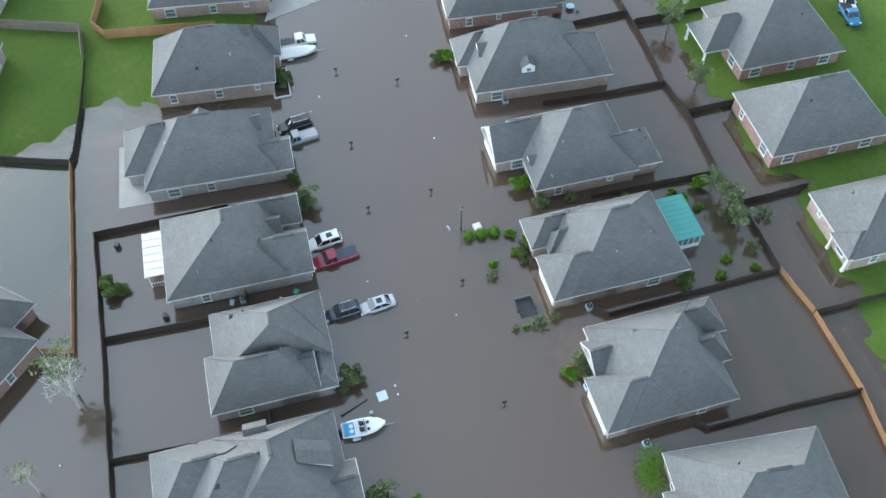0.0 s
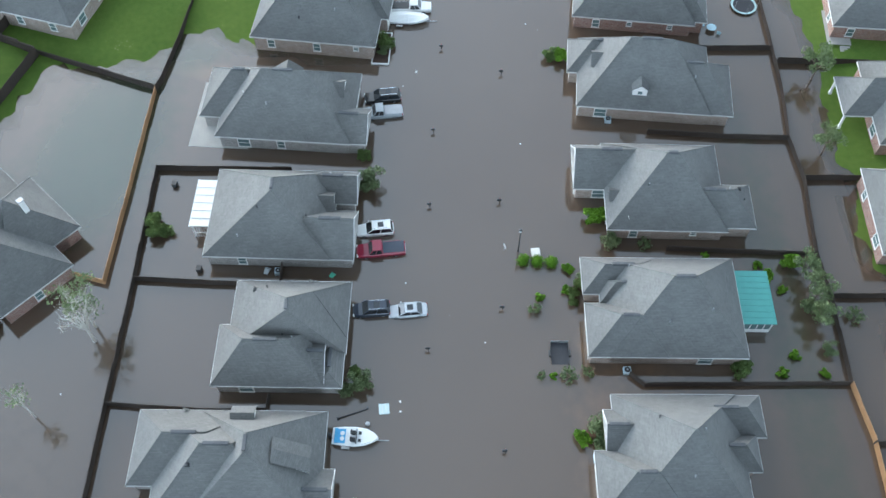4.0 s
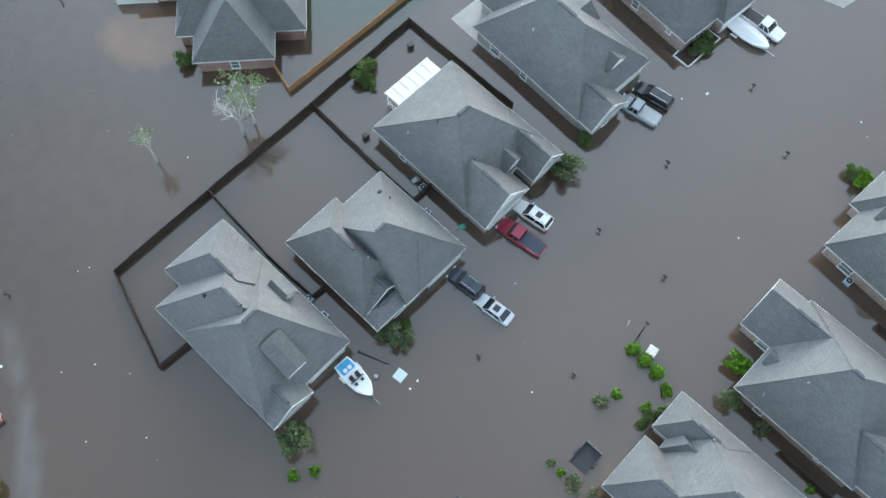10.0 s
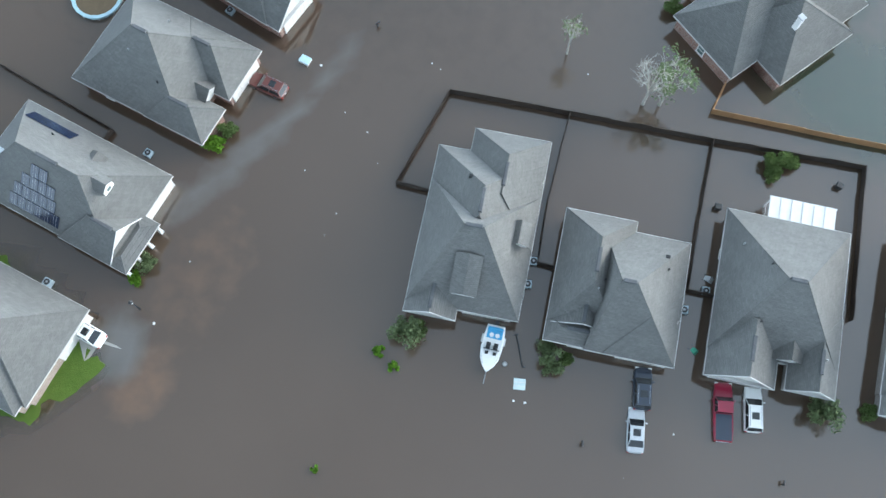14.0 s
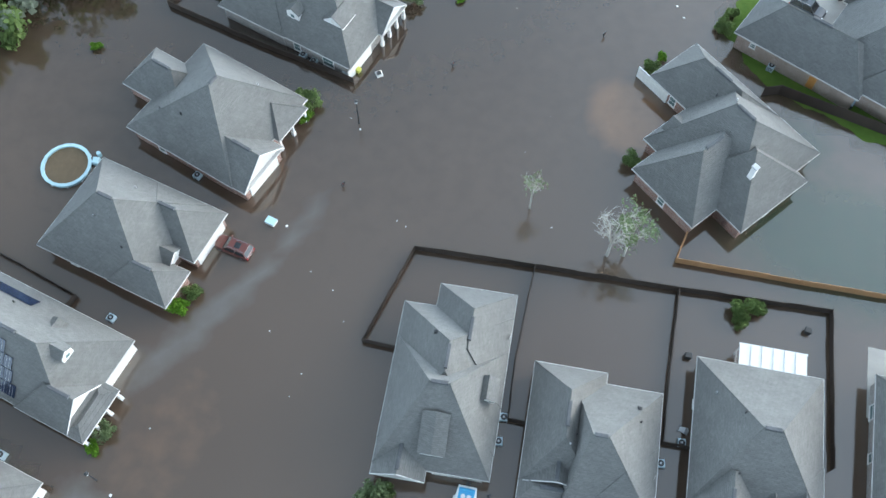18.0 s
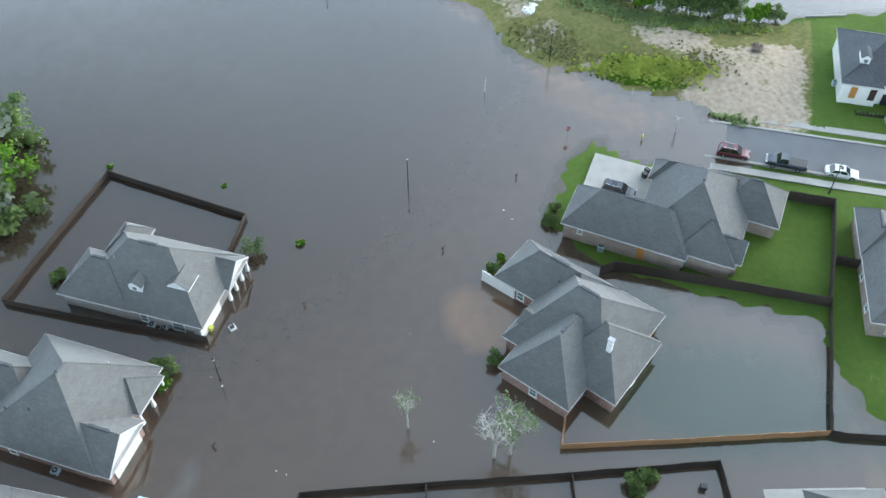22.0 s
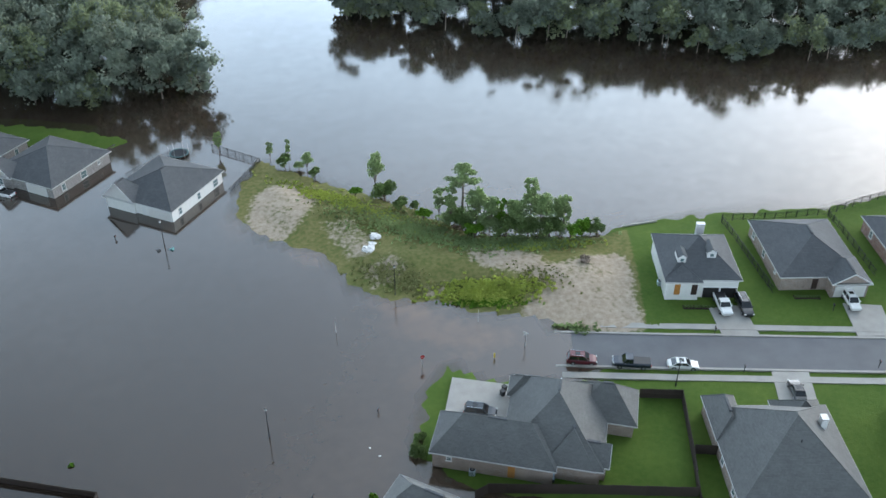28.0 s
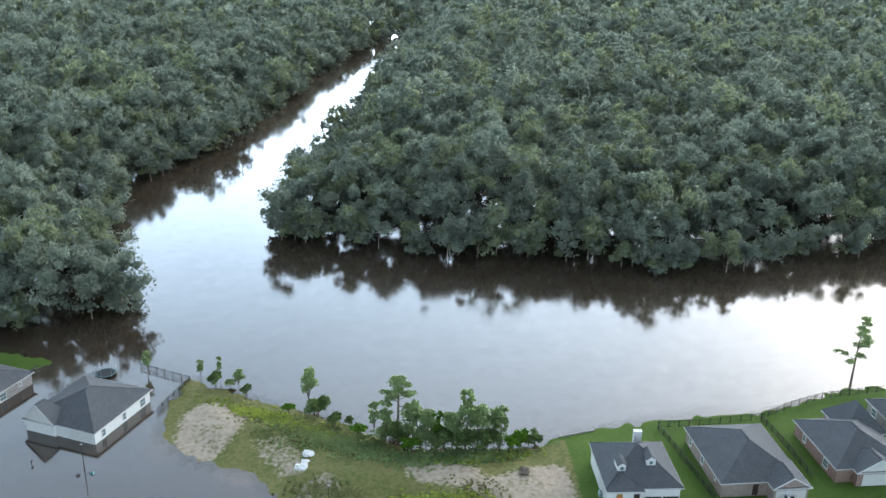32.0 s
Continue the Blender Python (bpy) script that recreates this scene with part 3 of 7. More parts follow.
def make_ground():
    xs = np.concatenate([[-4500, -1800, -700, -300, -160, -110], np.arange(-80, 171, 1.25), [190, 230, 300, 420, 700, 1800, 4500]])
    ys = np.concatenate([[-4500, -1500, -500, -250, -160, -125], np.arange(-108, 196, 1.25), [210, 260, 400, 700, 1500, 2500, 4500]])
    gx, gy = np.meshgrid(xs, ys, indexing="ij")
    gz = ground_height(gx, gy)
    gz += 0.05 * wobble(gx, gy, 0.8) * (gz > -0.3)
    lot = inside_distance(gx, gy, SAND_LOT)
    gz += np.where(lot > 0, 0.16 * wobble(gx + 9, gy, 1.1) + 0.2 * wobble(gx, gy - 5, 2.7), 0) * smooth01(lot / 4)
    nx, ny = gx.shape
    verts = np.stack([gx, gy, gz], -1).reshape(-1, 3)
    idx = np.arange(nx * ny).reshape(nx, ny)
    quads = np.stack([idx[:-1, :-1], idx[1:, :-1], idx[1:, 1:], idx[:-1, 1:]], -1).reshape(-1, 4)
    me = bpy.data.meshes.new("ground")
    me.from_pydata(verts.tolist(), [], quads.tolist())
    me.materials.append(ground_material())
    me.polygons.foreach_set("use_smooth", np.ones(len(quads), bool))

    sand = np.maximum.reduce([np.clip(0.62 + inside_distance(gx, gy, p) / 2.6, 0, 1) * k for p, k in zip(BARE_SAND, (1, 1, 0.9, 0.8, 0.72, 0.8))])
    wild = np.where(gx < 72, smooth01((lot + 7) / 3), smooth01((lot + 2.0) / 2.5))
    mud = smooth01((-gz - 0.3) / 0.3)
    for name, values in (("sand", sand), ("wild", wild), ("mud", mud)):
        at = me.attributes.new(name, "FLOAT", "POINT")
        at.data.foreach_set("value", np.ascontiguousarray(values.reshape(-1), np.float32))
    me.update()
    return tagged(new("ground", me), "flooded suburban ground with green lawns, bare sand and mud", "ground", kind="structure")


make_ground()


def make_water():
    """One sheet of water; its silt, clear and shoal zones tint the muddy body; deep paints in a dimmer sky reflection.
    """
    xs = np.concatenate([[-4500, -1200, -400, -150, -90], np.arange(-60, 111, 2.0), [130, 180, 300, 600, 1500, 4500]])
    ys = np.concatenate([[-4500, -1200, -400, -150, -95], np.arange(-76, 151, 2.0), [170, 220, 400, 900, 2000, 4500]])
    gx, gy = np.meshgrid(xs, ys, indexing="ij")
    idx = np.arange(gx.size).reshape(gx.shape)
    quads = np.stack([idx[:-1, :-1], idx[1:, :-1], idx[1:, 1:], idx[:-1, 1:]], -1).reshape(-1, 4)
    me = bpy.data.meshes.new("water")
    me.from_pydata(np.stack([gx, gy, 0 * gx], -1).reshape(-1, 3).tolist(), [], quads.tolist())
    me.materials.append(water_material())

    def spots(*rows):
        best = np.zeros(gx.shape)
        for cx, cy, rx, ry, turn, k in rows:
            a = radians(turn)
            u, v = (gx - cx) * math.cos(a) + (gy - cy) * math.sin(a), -(gx - cx) * math.sin(a) + (gy - cy) * math.cos(a)
            best = np.maximum(best, k * smooth01(1.6 - 1.2 * np.hypot(u / rx, v / ry)))
        return best

    zones = {"murk": 0.75 + 0.25 * smooth01((-ground_height(gx, gy) - 0.02) / 0.1),
             "silt": spots((23.8, 41.8, 5.8, 4.4, -60, 1.1), (40, 72, 5, 3, 40, 0.2), (64, 14, 2, 6, -15, 0.45), (52, 76, 8, 3, 20, 0.25), (31, 108, 5, 3, -50, 0.6), (20, 122, 3, 6, 0, 0.6), (43, 88, 7, 2.5, -40, 0.6), (-22.5, -4.5, 5, 9, -20, 0.2), (-26.0, -17.0, 3.5, 4.5, -20, 0.4), (10, -38, 14, 7, 0, 0.3), (48, 80, 12, 4, -30, 0.4)),
             "clear": spots((50, 27, 17, 9, -15, 0.75), (43, 40, 6, 5, 0, 0.6), (67, 17, 4, 5, 0, 0.6), (72, 12, 6, 5, 0, 0.4), (20, -58, 40, 4, 0, 0.35)),
             # darkened by colour where the north-western water mirrors less sky
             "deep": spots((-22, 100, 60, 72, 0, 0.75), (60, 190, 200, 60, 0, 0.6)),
             "shoal": spots((-12.6, 25.6, 0.8, 4.2, 12, 0.5), (-14.2, 20.0, 0.9, 4.0, -25, 0.6), (-16.8, 15.4, 1.2, 4.0, -38, 0.66), (-20.2, 10.8, 1.7, 4.0, -35, 0.66), (-23.4, 6.4, 1.7, 4.5, -40, 0.6), (-27.2, 2.6, 1.8, 4.0, -45, 0.6), (-29.5, -13.6, 3.0, 4.0, 20, 0.9))}
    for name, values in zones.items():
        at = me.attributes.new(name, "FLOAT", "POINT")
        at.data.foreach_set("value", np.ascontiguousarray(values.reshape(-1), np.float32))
    me.update()
    return tagged(new("water", me), "still muddy brown flood water covering streets and yards", "water", kind="structure")


make_water()


def road_strip(name, width, offset, dz, mat, label, start=0, thick=0.5):
    pts = []
    for (x0, y0), (x1, y1) in zip(ROAD, ROAD[1:]):
        pts += [(x0 + (x1 - x0) * i / 6, y0 + (y1 - y0) * i / 6) for i in range(6)]
    pts = pts[start:] + [ROAD[-1]]
    rings = []
    for i, (x, y) in enumerate(pts):
        a, b = pts[max(0, i - 1)], pts[min(len(pts) - 1, i + 1)]
        t = Vector((b[0] - a[0], b[1] - a[1])).normalized()
        nx, ny = -t.y, t.x
        z = -0.55 + 1.12 * float(smooth01(np.array((x - 50) / 34))) + dz
        x, y = x + nx * offset, y + ny * offset
        rings.append([(x + nx * w, y + ny * w, z + k) for w, k in ((-width / 2, -thick), (-width / 2, 0), (width / 2, 0), (width / 2, -thick))])
    return tagged(part(name, Shape().loft(rings), mat), label, "road", kind="structure")


road_strip("road", 7.6, 0, 0.10, ASPHALT, "wet grey asphalt residential street running out of the water")
road_strip("kerb", 0.45, 4.0, 0.22, CONCRETE, "pale concrete kerb along the street", 3)
road_strip("kerb", 0.45, -4.0, 0.22, CONCRETE, "pale concrete kerb along the street", 0)
road_strip("pavement", 1.3, -6.0, 0.18, CONCRETE, "concrete pavement between lawn and street", 0)
road_strip("pavement", 1.3, 6.0, 0.18, CONCRETE, "concrete pavement between lawn and street", 8)


def drive(name, corners, z, mat, label):
    """A paved quadrilateral with its own thickness."""
    s = Shape()
    top = [(x, y, z if not isinstance(z, (list, tuple)) else z[i]) for i, (x, y) in enumerate(corners)]
    s.loft([[(x, y, k - 0.3) for x, y, k in top], top])
    return tagged(part(name, s, mat), label, "driveway", kind="structure")


drive("driveway_1", [(49.8, 58), (40.9, 62.2), (44.6, 69.3), (52, 65.2)], 0.68, CONCRETE, "pale dry concrete driveway apron beside the corner house")
drive("driveway_2", [(95.6, 70.5), (90, 71.5), (88.2, 64.5), (93.9, 62.6)], 0.72, CONCRETE, "pale concrete driveway before the white house")
drive("driveway_3", [(117.5, 63), (111.8, 65.6), (108.5, 57.8), (114, 56)], 0.72, CONCRETE, "pale concrete driveway before the dark-roofed house")
drive("driveway_4", [(131, 58.8), (125.5, 60.6), (123, 52.5), (128.5, 50.5)], 0.72, CONCRETE, "pale concrete driveway before the brick house")
drive("driveway_5", [(87.2, 48), (92.4, 46.2), (96, 53.6), (90.8, 55.6)], 0.72, CONCRETE, "pale concrete driveway behind the hipped house")
drive("driveway_6", [(-34.2, -12.4), (-29.6, -13.4), (-24.4, -15.9), (-30.5, -19.3), (-34.2, -17.2)][:4], [0.12, 0.04, -0.3, -0.12], CONCRETE, "concrete driveway sloping down into the water")
drive("driveway_7", [(86.5, -13), (82, -11), (84.5, -21), (96, -24)], [0.2, 0.1, 0.05, 0.2], CONCRETE, "pale concrete driveway at the edge of the flood")
drive("patio", [(61.9, 8), (61.8, 14.0), (50.6, 15.2), (49.8, 7.2)], 0.03, CONCRETE, "pale concrete patio slab just awash behind the house")

# ---- houses ----
def window_meshes(w, h):
    def rect(a, y):
        return [(-w / 2 - a, y, -a), (w / 2 + a, y, -a), (w / 2 + a, y, h + a), (-w / 2 - a, y, h + a)]

    fr = Shape().loft([rect(0.0, 0.03), rect(0.0, -0.07), rect(0.09, -0.07), rect(0.09, 0.03)], caps=False)
    bar = Shape().box(-w / 2, -0.05, h / 2 - 0.03, w / 2, 0.02, h / 2 + 0.03)
    sill = Shape().box(-w / 2 - 0.14, -0.12, -0.16, w / 2 + 0.14, 0.02, -0.095)
    pn = Shape().box(-w / 2, -0.02, 0, w / 2, 0.01, h)
    return fr.mesh("window", TRIM), pn.mesh("pane", GLASS), bar.mesh("glazing_bar", TRIM), sill.mesh("sill", TRIM)


WINDOWS = {k: window_meshes(*k) for k in ((0.9, 1.3), (1.5, 1.4), (0.6, 0.6))}


def garage_meshes(w, h=2.1):
    door = Shape()
    for r in range(4):
        for c in range(int(w / 0.62)):
            cw = w / int(w / 0.62)
            door.slab(-w / 2 + c * cw + 0.02, 0, 0, -w / 2 + (c + 1) * cw - 0.02, 0.5, 0.04, 0.02, pose(0, -0.02, r * h / 4 + 0.02, 90))
    door.box(-w / 2, -0.01, 0, w / 2, 0.03, h)
    frame_ = Shape().box(-w / 2 - 0.12, -0.08, 0, -w / 2, 0.04, h + 0.12).box(w / 2, -0.08, 0, w / 2 + 0.12, 0.04, h + 0.12).box(-w / 2, -0.08, h, w / 2, 0.04, h + 0.12)
    return door.mesh("garage_door", GARAGE), frame_.mesh("door_frame", TRIM)


GARAGES = {w: garage_meshes(w) for w in (2.6, 4.9)}
# flat near-black panel: the shade inside an open bay, painted on the wall
_bay_shade = Shape().box(-1.3, 0.0, 0, 1.3, 0.03, 2.25).mesh("garage_shade_panel", surface("painted_garage_shade", (0.02, 0.019, 0.018), 0.9, var=0.4, scale=0.8))
GARAGES[2.7] = (_bay_shade, garage_meshes(2.6, 2.25)[1])
_d = Shape().box(-0.48, -0.03, 0, 0.48, 0.03, 2.05)
for _x in (-0.24, 0.24):
    for _z in (0.15, 0.8, 1.4):
        _d.slab(_x - 0.17, 0, 0, _x + 0.17, 0.5, 0.03, 0.02, pose(0, -0.03, _z, 90))
DOOR_MESH = {n: _d.mesh("front_door", m) for n, m in (("dark", surface("dark_door", (0.05, 0.03, 0.025), 0.4)), ("wood", surface("oak_door", (0.45, 0.20, 0.05), 0.4)), ("white", TRIM))}
_SIDES = {"s": (0, -1, 0), "e": (1, 0, 90), "n": (0, 1, 180), "w": (-1, 0, 270)}


def hip_roof(u0, v0, u1, v1, z, pitch, axis=None, gables="", ridge=None, top=None):
    """Eave corners, ridge ends and faces of one roof block; gable ends stand upright."""
    w, d = u1 - u0, v1 - v0
    if ridge:
        axis = "x" if abs(ridge[2] - ridge[0]) > abs(ridge[3] - ridge[1]) else "y"
    axis = axis or ("x" if w >= d else "y")
    run = (d if axis == "x" else w) / 2
    top = top or z + pitch * run
    if axis == "x":
        a = u0 if "w" in gables else min(u0 + run, (u0 + u1) / 2)
        b = u1 if "e" in gables else max(u1 - run, (u0 + u1) / 2)
        r0, r1 = (a, (v0 + v1) / 2, top), (b, (v0 + v1) / 2, top)
        faces = [(0, 1, 5, 4), (2, 3, 4, 5), (3, 0, 4), (1, 2, 5)]
        ends = [("w", 2), ("e", 3)]
    else:
        a = v0 if "s" in gables else min(v0 + run, (v0 + v1) / 2)
        b = v1 if "n" in gables else max(v1 - run, (v0 + v1) / 2)
        r0, r1 = ((u0 + u1) / 2, a, top), ((u0 + u1) / 2, b, top)
        faces = [(1, 2, 5, 4), (3, 0, 4, 5), (0, 1, 4), (2, 3, 5)]
        ends = [("s", 2), ("n", 3)]
    if ridge:
        r0, r1 = sorted(((ridge[0], ridge[1], top), (ridge[2], ridge[3], top)))
    verts = [(u0, v0, z), (u1, v0, z), (u1, v1, z), (u0, v1, z), r0, r1]
    return verts, faces, [i for k, i in ends if k in gables], (r0, r1)


def house(name, org, ang, blocks, eave, base, roof, wall, label, pitch=1.06, front="s", garage=None, door=None, dormers=(), chimneys=(), vents=(), flues=(), windows=True, trim=None, group="houses", seed=1):
    rnd = random.Random(seed)
    h = thing(name, pose(org[0], org[1], 0, 0, 0, ang), label, "house", group)
    post_trim = trim or TRIM
    rects, solids = [], []
    for n, blk in enumerate(blocks):
        u0, v0, u1, v1 = blk[:4]
        o = blk[4] if len(blk) > 4 else {}
        z = eave + o.get("up", 0) + 0.004 * n
        verts, faces, gab, (r0, r1) = hip_roof(u0, v0, u1, v1, z, o.get("pitch", pitch), o.get("axis"), o.get("g", ""), o.get("r"), o.get("top"))
        solids.append((u0, v0, u1, v1, verts, [f for i, f in enumerate(faces) if i not in gab]))
        s = Shape()
        slopes = [f for i, f in enumerate(faces) if i not in gab]
        lower = [(x, y, k - 0.12) for x, y, k in verts]
        s.add(verts + lower, slopes + [tuple(reversed([i + 6 for i in f])) for f in slopes])
        edge = {}
        for f in slopes:
            for a, b in zip(f, f[1:] + f[:1]):
                edge[(a, b)] = True
        s.f += [(b, a, a + 6, b + 6) for a, b in edge if (b, a) not in edge]
        rp = part("roof", s, roof, h)
        cap = Shape()
        cap.tube(r0, r1, 0.09, n=6) if (Vector(r0) - Vector(r1)).length > 0.4 else None
        for i in range(4):
            e = r0 if (Vector(verts[i]) - Vector(r0)).length < (Vector(verts[i]) - Vector(r1)).length else r1
            if not any(i in faces[g] for g in gab):
                cap.tube(verts[i], e, 0.07, n=5)
        if cap.v:
            part("ridge_cap", cap, roof, rp)
        span = (Vector(r1) - Vector(r0)).length
        if span > 1.2 and not o.get("open"):
            k0, k1 = Vector(r0).lerp(Vector(r1), 0.5 - min(0.42, 1.3 / span)), Vector(r0).lerp(Vector(r1), 0.5 + min(0.42, 1.3 / span))
            wx, wy = (0.0, 0.2) if abs(r1[0] - r0[0]) > abs(r1[1] - r0[1]) else (0.2, 0.0)
            part("ridge_vent", Shape().slab(k0.x - wx, k0.y - wy, k0.z - 0.1, k1.x + wx, k1.y + wy, k0.z + 0.2, 0.06), SHINGLE[2], rp)
        fa = Shape()
        t = 0.04
        for x0, y0, x1, y1 in ((u0 - t, v0 - t, u1 + t, v0), (u0 - t, v1, u1 + t, v1 + t), (u0 - t, v0, u0, v1), (u1, v0, u1 + t, v1)):
            fa.box(x0, y0, z - 0.22, x1, y1, z - 0.01)
        part("fascia", fa, trim or FASCIA, h)
        part("soffit", Shape().box(u0, v0, z - 0.2, u1, v1, z - 0.16), post_trim, h)
        for i in gab:
            a, b, c = [Vector(verts[k]) for k in faces[i]]
            mid = (a + b + Vector((0, 0, 0))) / 2
            out = (mid - Vector(((u0 + u1) / 2, (v0 + v1) / 2, mid.z)))
            out.z = 0
            out.normalize()
            g = Shape()
            tri = [a - out * 0.35, b - out * 0.35, c - out * 0.35 - Vector((0, 0, 0.05))]
            g.loft([[tuple(p - out * 0.2) for p in tri], [tuple(p) for p in tri]])
            part("gable_wall", g, o.get("gwall", SIDING), h)
            rk = Shape()
            for p, q in ((a, c), (b, c)):
                d = (q - p)
                side = Vector((0, 0, -0.2))
                rk.loft([[tuple(p - out * 0.02), tuple(q - out * 0.02), tuple(q + side - out * 0.02), tuple(p + side - out * 0.02)], [tuple(p + out * 0.05), tuple(q + out * 0.05), tuple(q + side + out * 0.05), tuple(p + side + out * 0.05)]])
            part("rake_board", rk, post_trim, h)
        if not o.get("open"):
            i = 0.42
            part("wall", Shape().box(u0 + i, v0 + i, base, u1 - i, v1 - i, z - 0.16), o.get("wall", wall), h)
            rects.append((u0 + i, v0 + i, u1 - i, v1 - i))
        else:
            posts = o.get("posts", 3)
            sd = o["open"]
            for k in range(posts):
                f = (k + 0.5) / posts if posts < 2 else k / (posts - 1)
                if sd in "ns":
                    px, py = u0 + 0.35 + f * (u1 - u0 - 0.7), (v0 + 0.35 if sd == "s" else v1 - 0.35)
                else:
                    px, py = (u0 + 0.35 if sd == "w" else u1 - 0.35), v0 + 0.35 + f * (v1 - v0 - 0.7)
                part("porch_post", Shape().box(px - 0.14, py - 0.14, base, px + 0.14, py + 0.14, z - 0.2).box(px - 0.2, py - 0.2, base, px + 0.2, py + 0.2, 0.75), post_trim, h)

    def wall_spot(bi, side, along, z, off):
        u0, v0, u1, v1 = rects[bi]
        dx, dy, a = _SIDES[side]
        cx, cy = (u0 + u1) / 2, (v0 + v1) / 2
        if side in "ns":
            return pose(cx + along, (v0 if side == "s" else v1) + dy * off, z, 0, 0, a)
        return pose((u0 if side == "w" else u1) + dx * off, cy + along, z, 0, 0, a)

    taken = []
    if garage:
        for bi, side, along, w in garage:
            dm, fm = GARAGES[w]
            m = wall_spot(bi, side, along, max(base, eave - 2.85) if w != 2.7 else base + 0.05, 0.05)
            g = part("garage_door" if w != 2.7 else "garage_shade_panel", dm, None, h, m=m)
            part("door_frame", fm, None, g)
            taken.append(Vector(m.translation))
    if door:
        for bi, side, along, kind in door:
            m = wall_spot(bi, side, along, max(base, eave - 2.75), 0.05)
            part("front_door", DOOR_MESH[kind], None, h, m=m)
            taken.append(Vector(m.translation))
    if windows:
        for bi, (u0, v0, u1, v1) in enumerate(rects):
            for side in "senw":
                length = (u1 - u0) if side in "ns" else (v1 - v0)
                n = int(length / 5.2)
                for k in range(n):
                    along = -length / 2 + length * (k + 0.5) / n + rnd.uniform(-0.5, 0.5)
                    key = rnd.choice(((0.9, 1.3), (0.9, 1.3), (1.5, 1.4), (0.6, 0.6)))
                    m = wall_spot(bi, side, along, eave - 0.75 - key[1], 0.03)
                    p = m.translation
                    dx, dy, _ = _SIDES[side]
                    if any(a - 0.9 < p.x + dx * 0.3 < c + 0.9 and b - 0.9 < p.y + dy * 0.3 < d + 0.9 for j, (a, b, c, d) in enumerate(rects) if j != bi):
                        continue
                    if any((p - q).length < 3.4 for q in taken):
                        continue
                    wi = part("window", WINDOWS[key][0], None, h, m=m)
                    for nm, me in zip(("pane", "glazing_bar", "sill"), WINDOWS[key][1:]):
                        part(nm, me, None, wi)

    def roof_z(u, v):
        """Height of the outermost roof plane over a spot of the plan."""
        best = eave
        for u0, v0, u1, v1, verts, slopes in solids:
            if u0 <= u <= u1 and v0 <= v <= v1:
                low = 99
                for f in slopes:
                    a, b, c = (Vector(verts[i]) for i in f[:3])
                    n = (b - a).cross(c - a)
                    if abs(n.z) > 1e-6:
                        low = min(low, a.z - (n.x * (u - a.x) + n.y * (v - a.y)) / n.z)
                best = max(best, low)
        return best

    for u, v, side, w, deep, kind in dormers:
        # a gabled or sloped dormer whose face looks to one side
        dx, dy, a = _SIDES[side]
        z0 = roof_z(u, v)
        m = pose(u, v, z0, 0, 0, a)
        hh = {"window": 1.05, "shed": 0.85}.get(kind, 0.3)
        rise = w * (0.42 if kind != "shed" else 0.08)
        back = 0.8 * deep if kind == "shed" else 0.0
        dm = Shape()
        dm.loft([[(-w / 2, 0, -0.3), (w / 2, 0, -0.3), (w / 2, 0, hh), (0, 0, hh + rise), (-w / 2, 0, hh)], [(-w / 2, deep, -0.3), (w / 2, deep, -0.3), (w / 2, deep, hh + back), (0, deep, hh + rise + back), (-w / 2, deep, hh + back)]])
        d = part("dormer", dm, TRIM, h, m=m)
        rf = Shape()
        e = 0.18
        for sg in (-1, 1):
            p = [(0, -e, hh + rise + 0.02), (sg * (w / 2 + e), -e, hh - 0.06 + 0.02), (sg * (w / 2 + e), deep, hh - 0.06 + 0.02 + back), (0, deep, hh + rise + 0.02 + back)]
            p = p if sg < 0 else p[::-1]
            rf.loft([p, [(x, y, z + 0.1) for x, y, z in p]])
        part("dormer_roof", rf, roof, d)
        if kind == "window":
            part("window", WINDOWS[(0.6, 0.6)][0], None, d, m=pose(0, -0.04, 0.25))
            part("pane", WINDOWS[(0.6, 0.6)][1], None, d, m=pose(0, -0.04, 0.25))
        elif kind == "gable":
            part("louvre", Shape().box(-0.2, -0.05, 0.2, 0.2, 0.0, 0.2 + rise * 0.55), SIDING, d)
    for u, v, w, d, top in chimneys:
        z0 = roof_z(u, v)
        ch = part("chimney", Shape().box(u - w / 2, v - d / 2, z0 - 0.8, u + w / 2, v + d / 2, z0 + top), TRIM, h)
        part("chimney_cap", Shape().slab(u - w / 2 - 0.08, v - d / 2 - 0.08, z0 + top, u + w / 2 + 0.08, v + d / 2 + 0.08, z0 + top + 0.12), GALV, ch)
    for u, v in flues:
        z0 = roof_z(u, v)
        part("vent_pipe", Shape().tube((u, v, z0 - 0.2), (u, v, z0 + 0.35), 0.09), DARK_METAL if rnd.random() < 0.5 else GALV, h)
    for u, v in vents:
        z0 = roof_z(u, v)
        part("roof_vent", Shape().slab(u - 0.22, v - 0.22, z0 - 0.15, u + 0.22, v + 0.22, z0 + 0.22, 0.08), DARK_METAL, h)
    return h


G = {"g": "s"}
FLOOD = -0.75
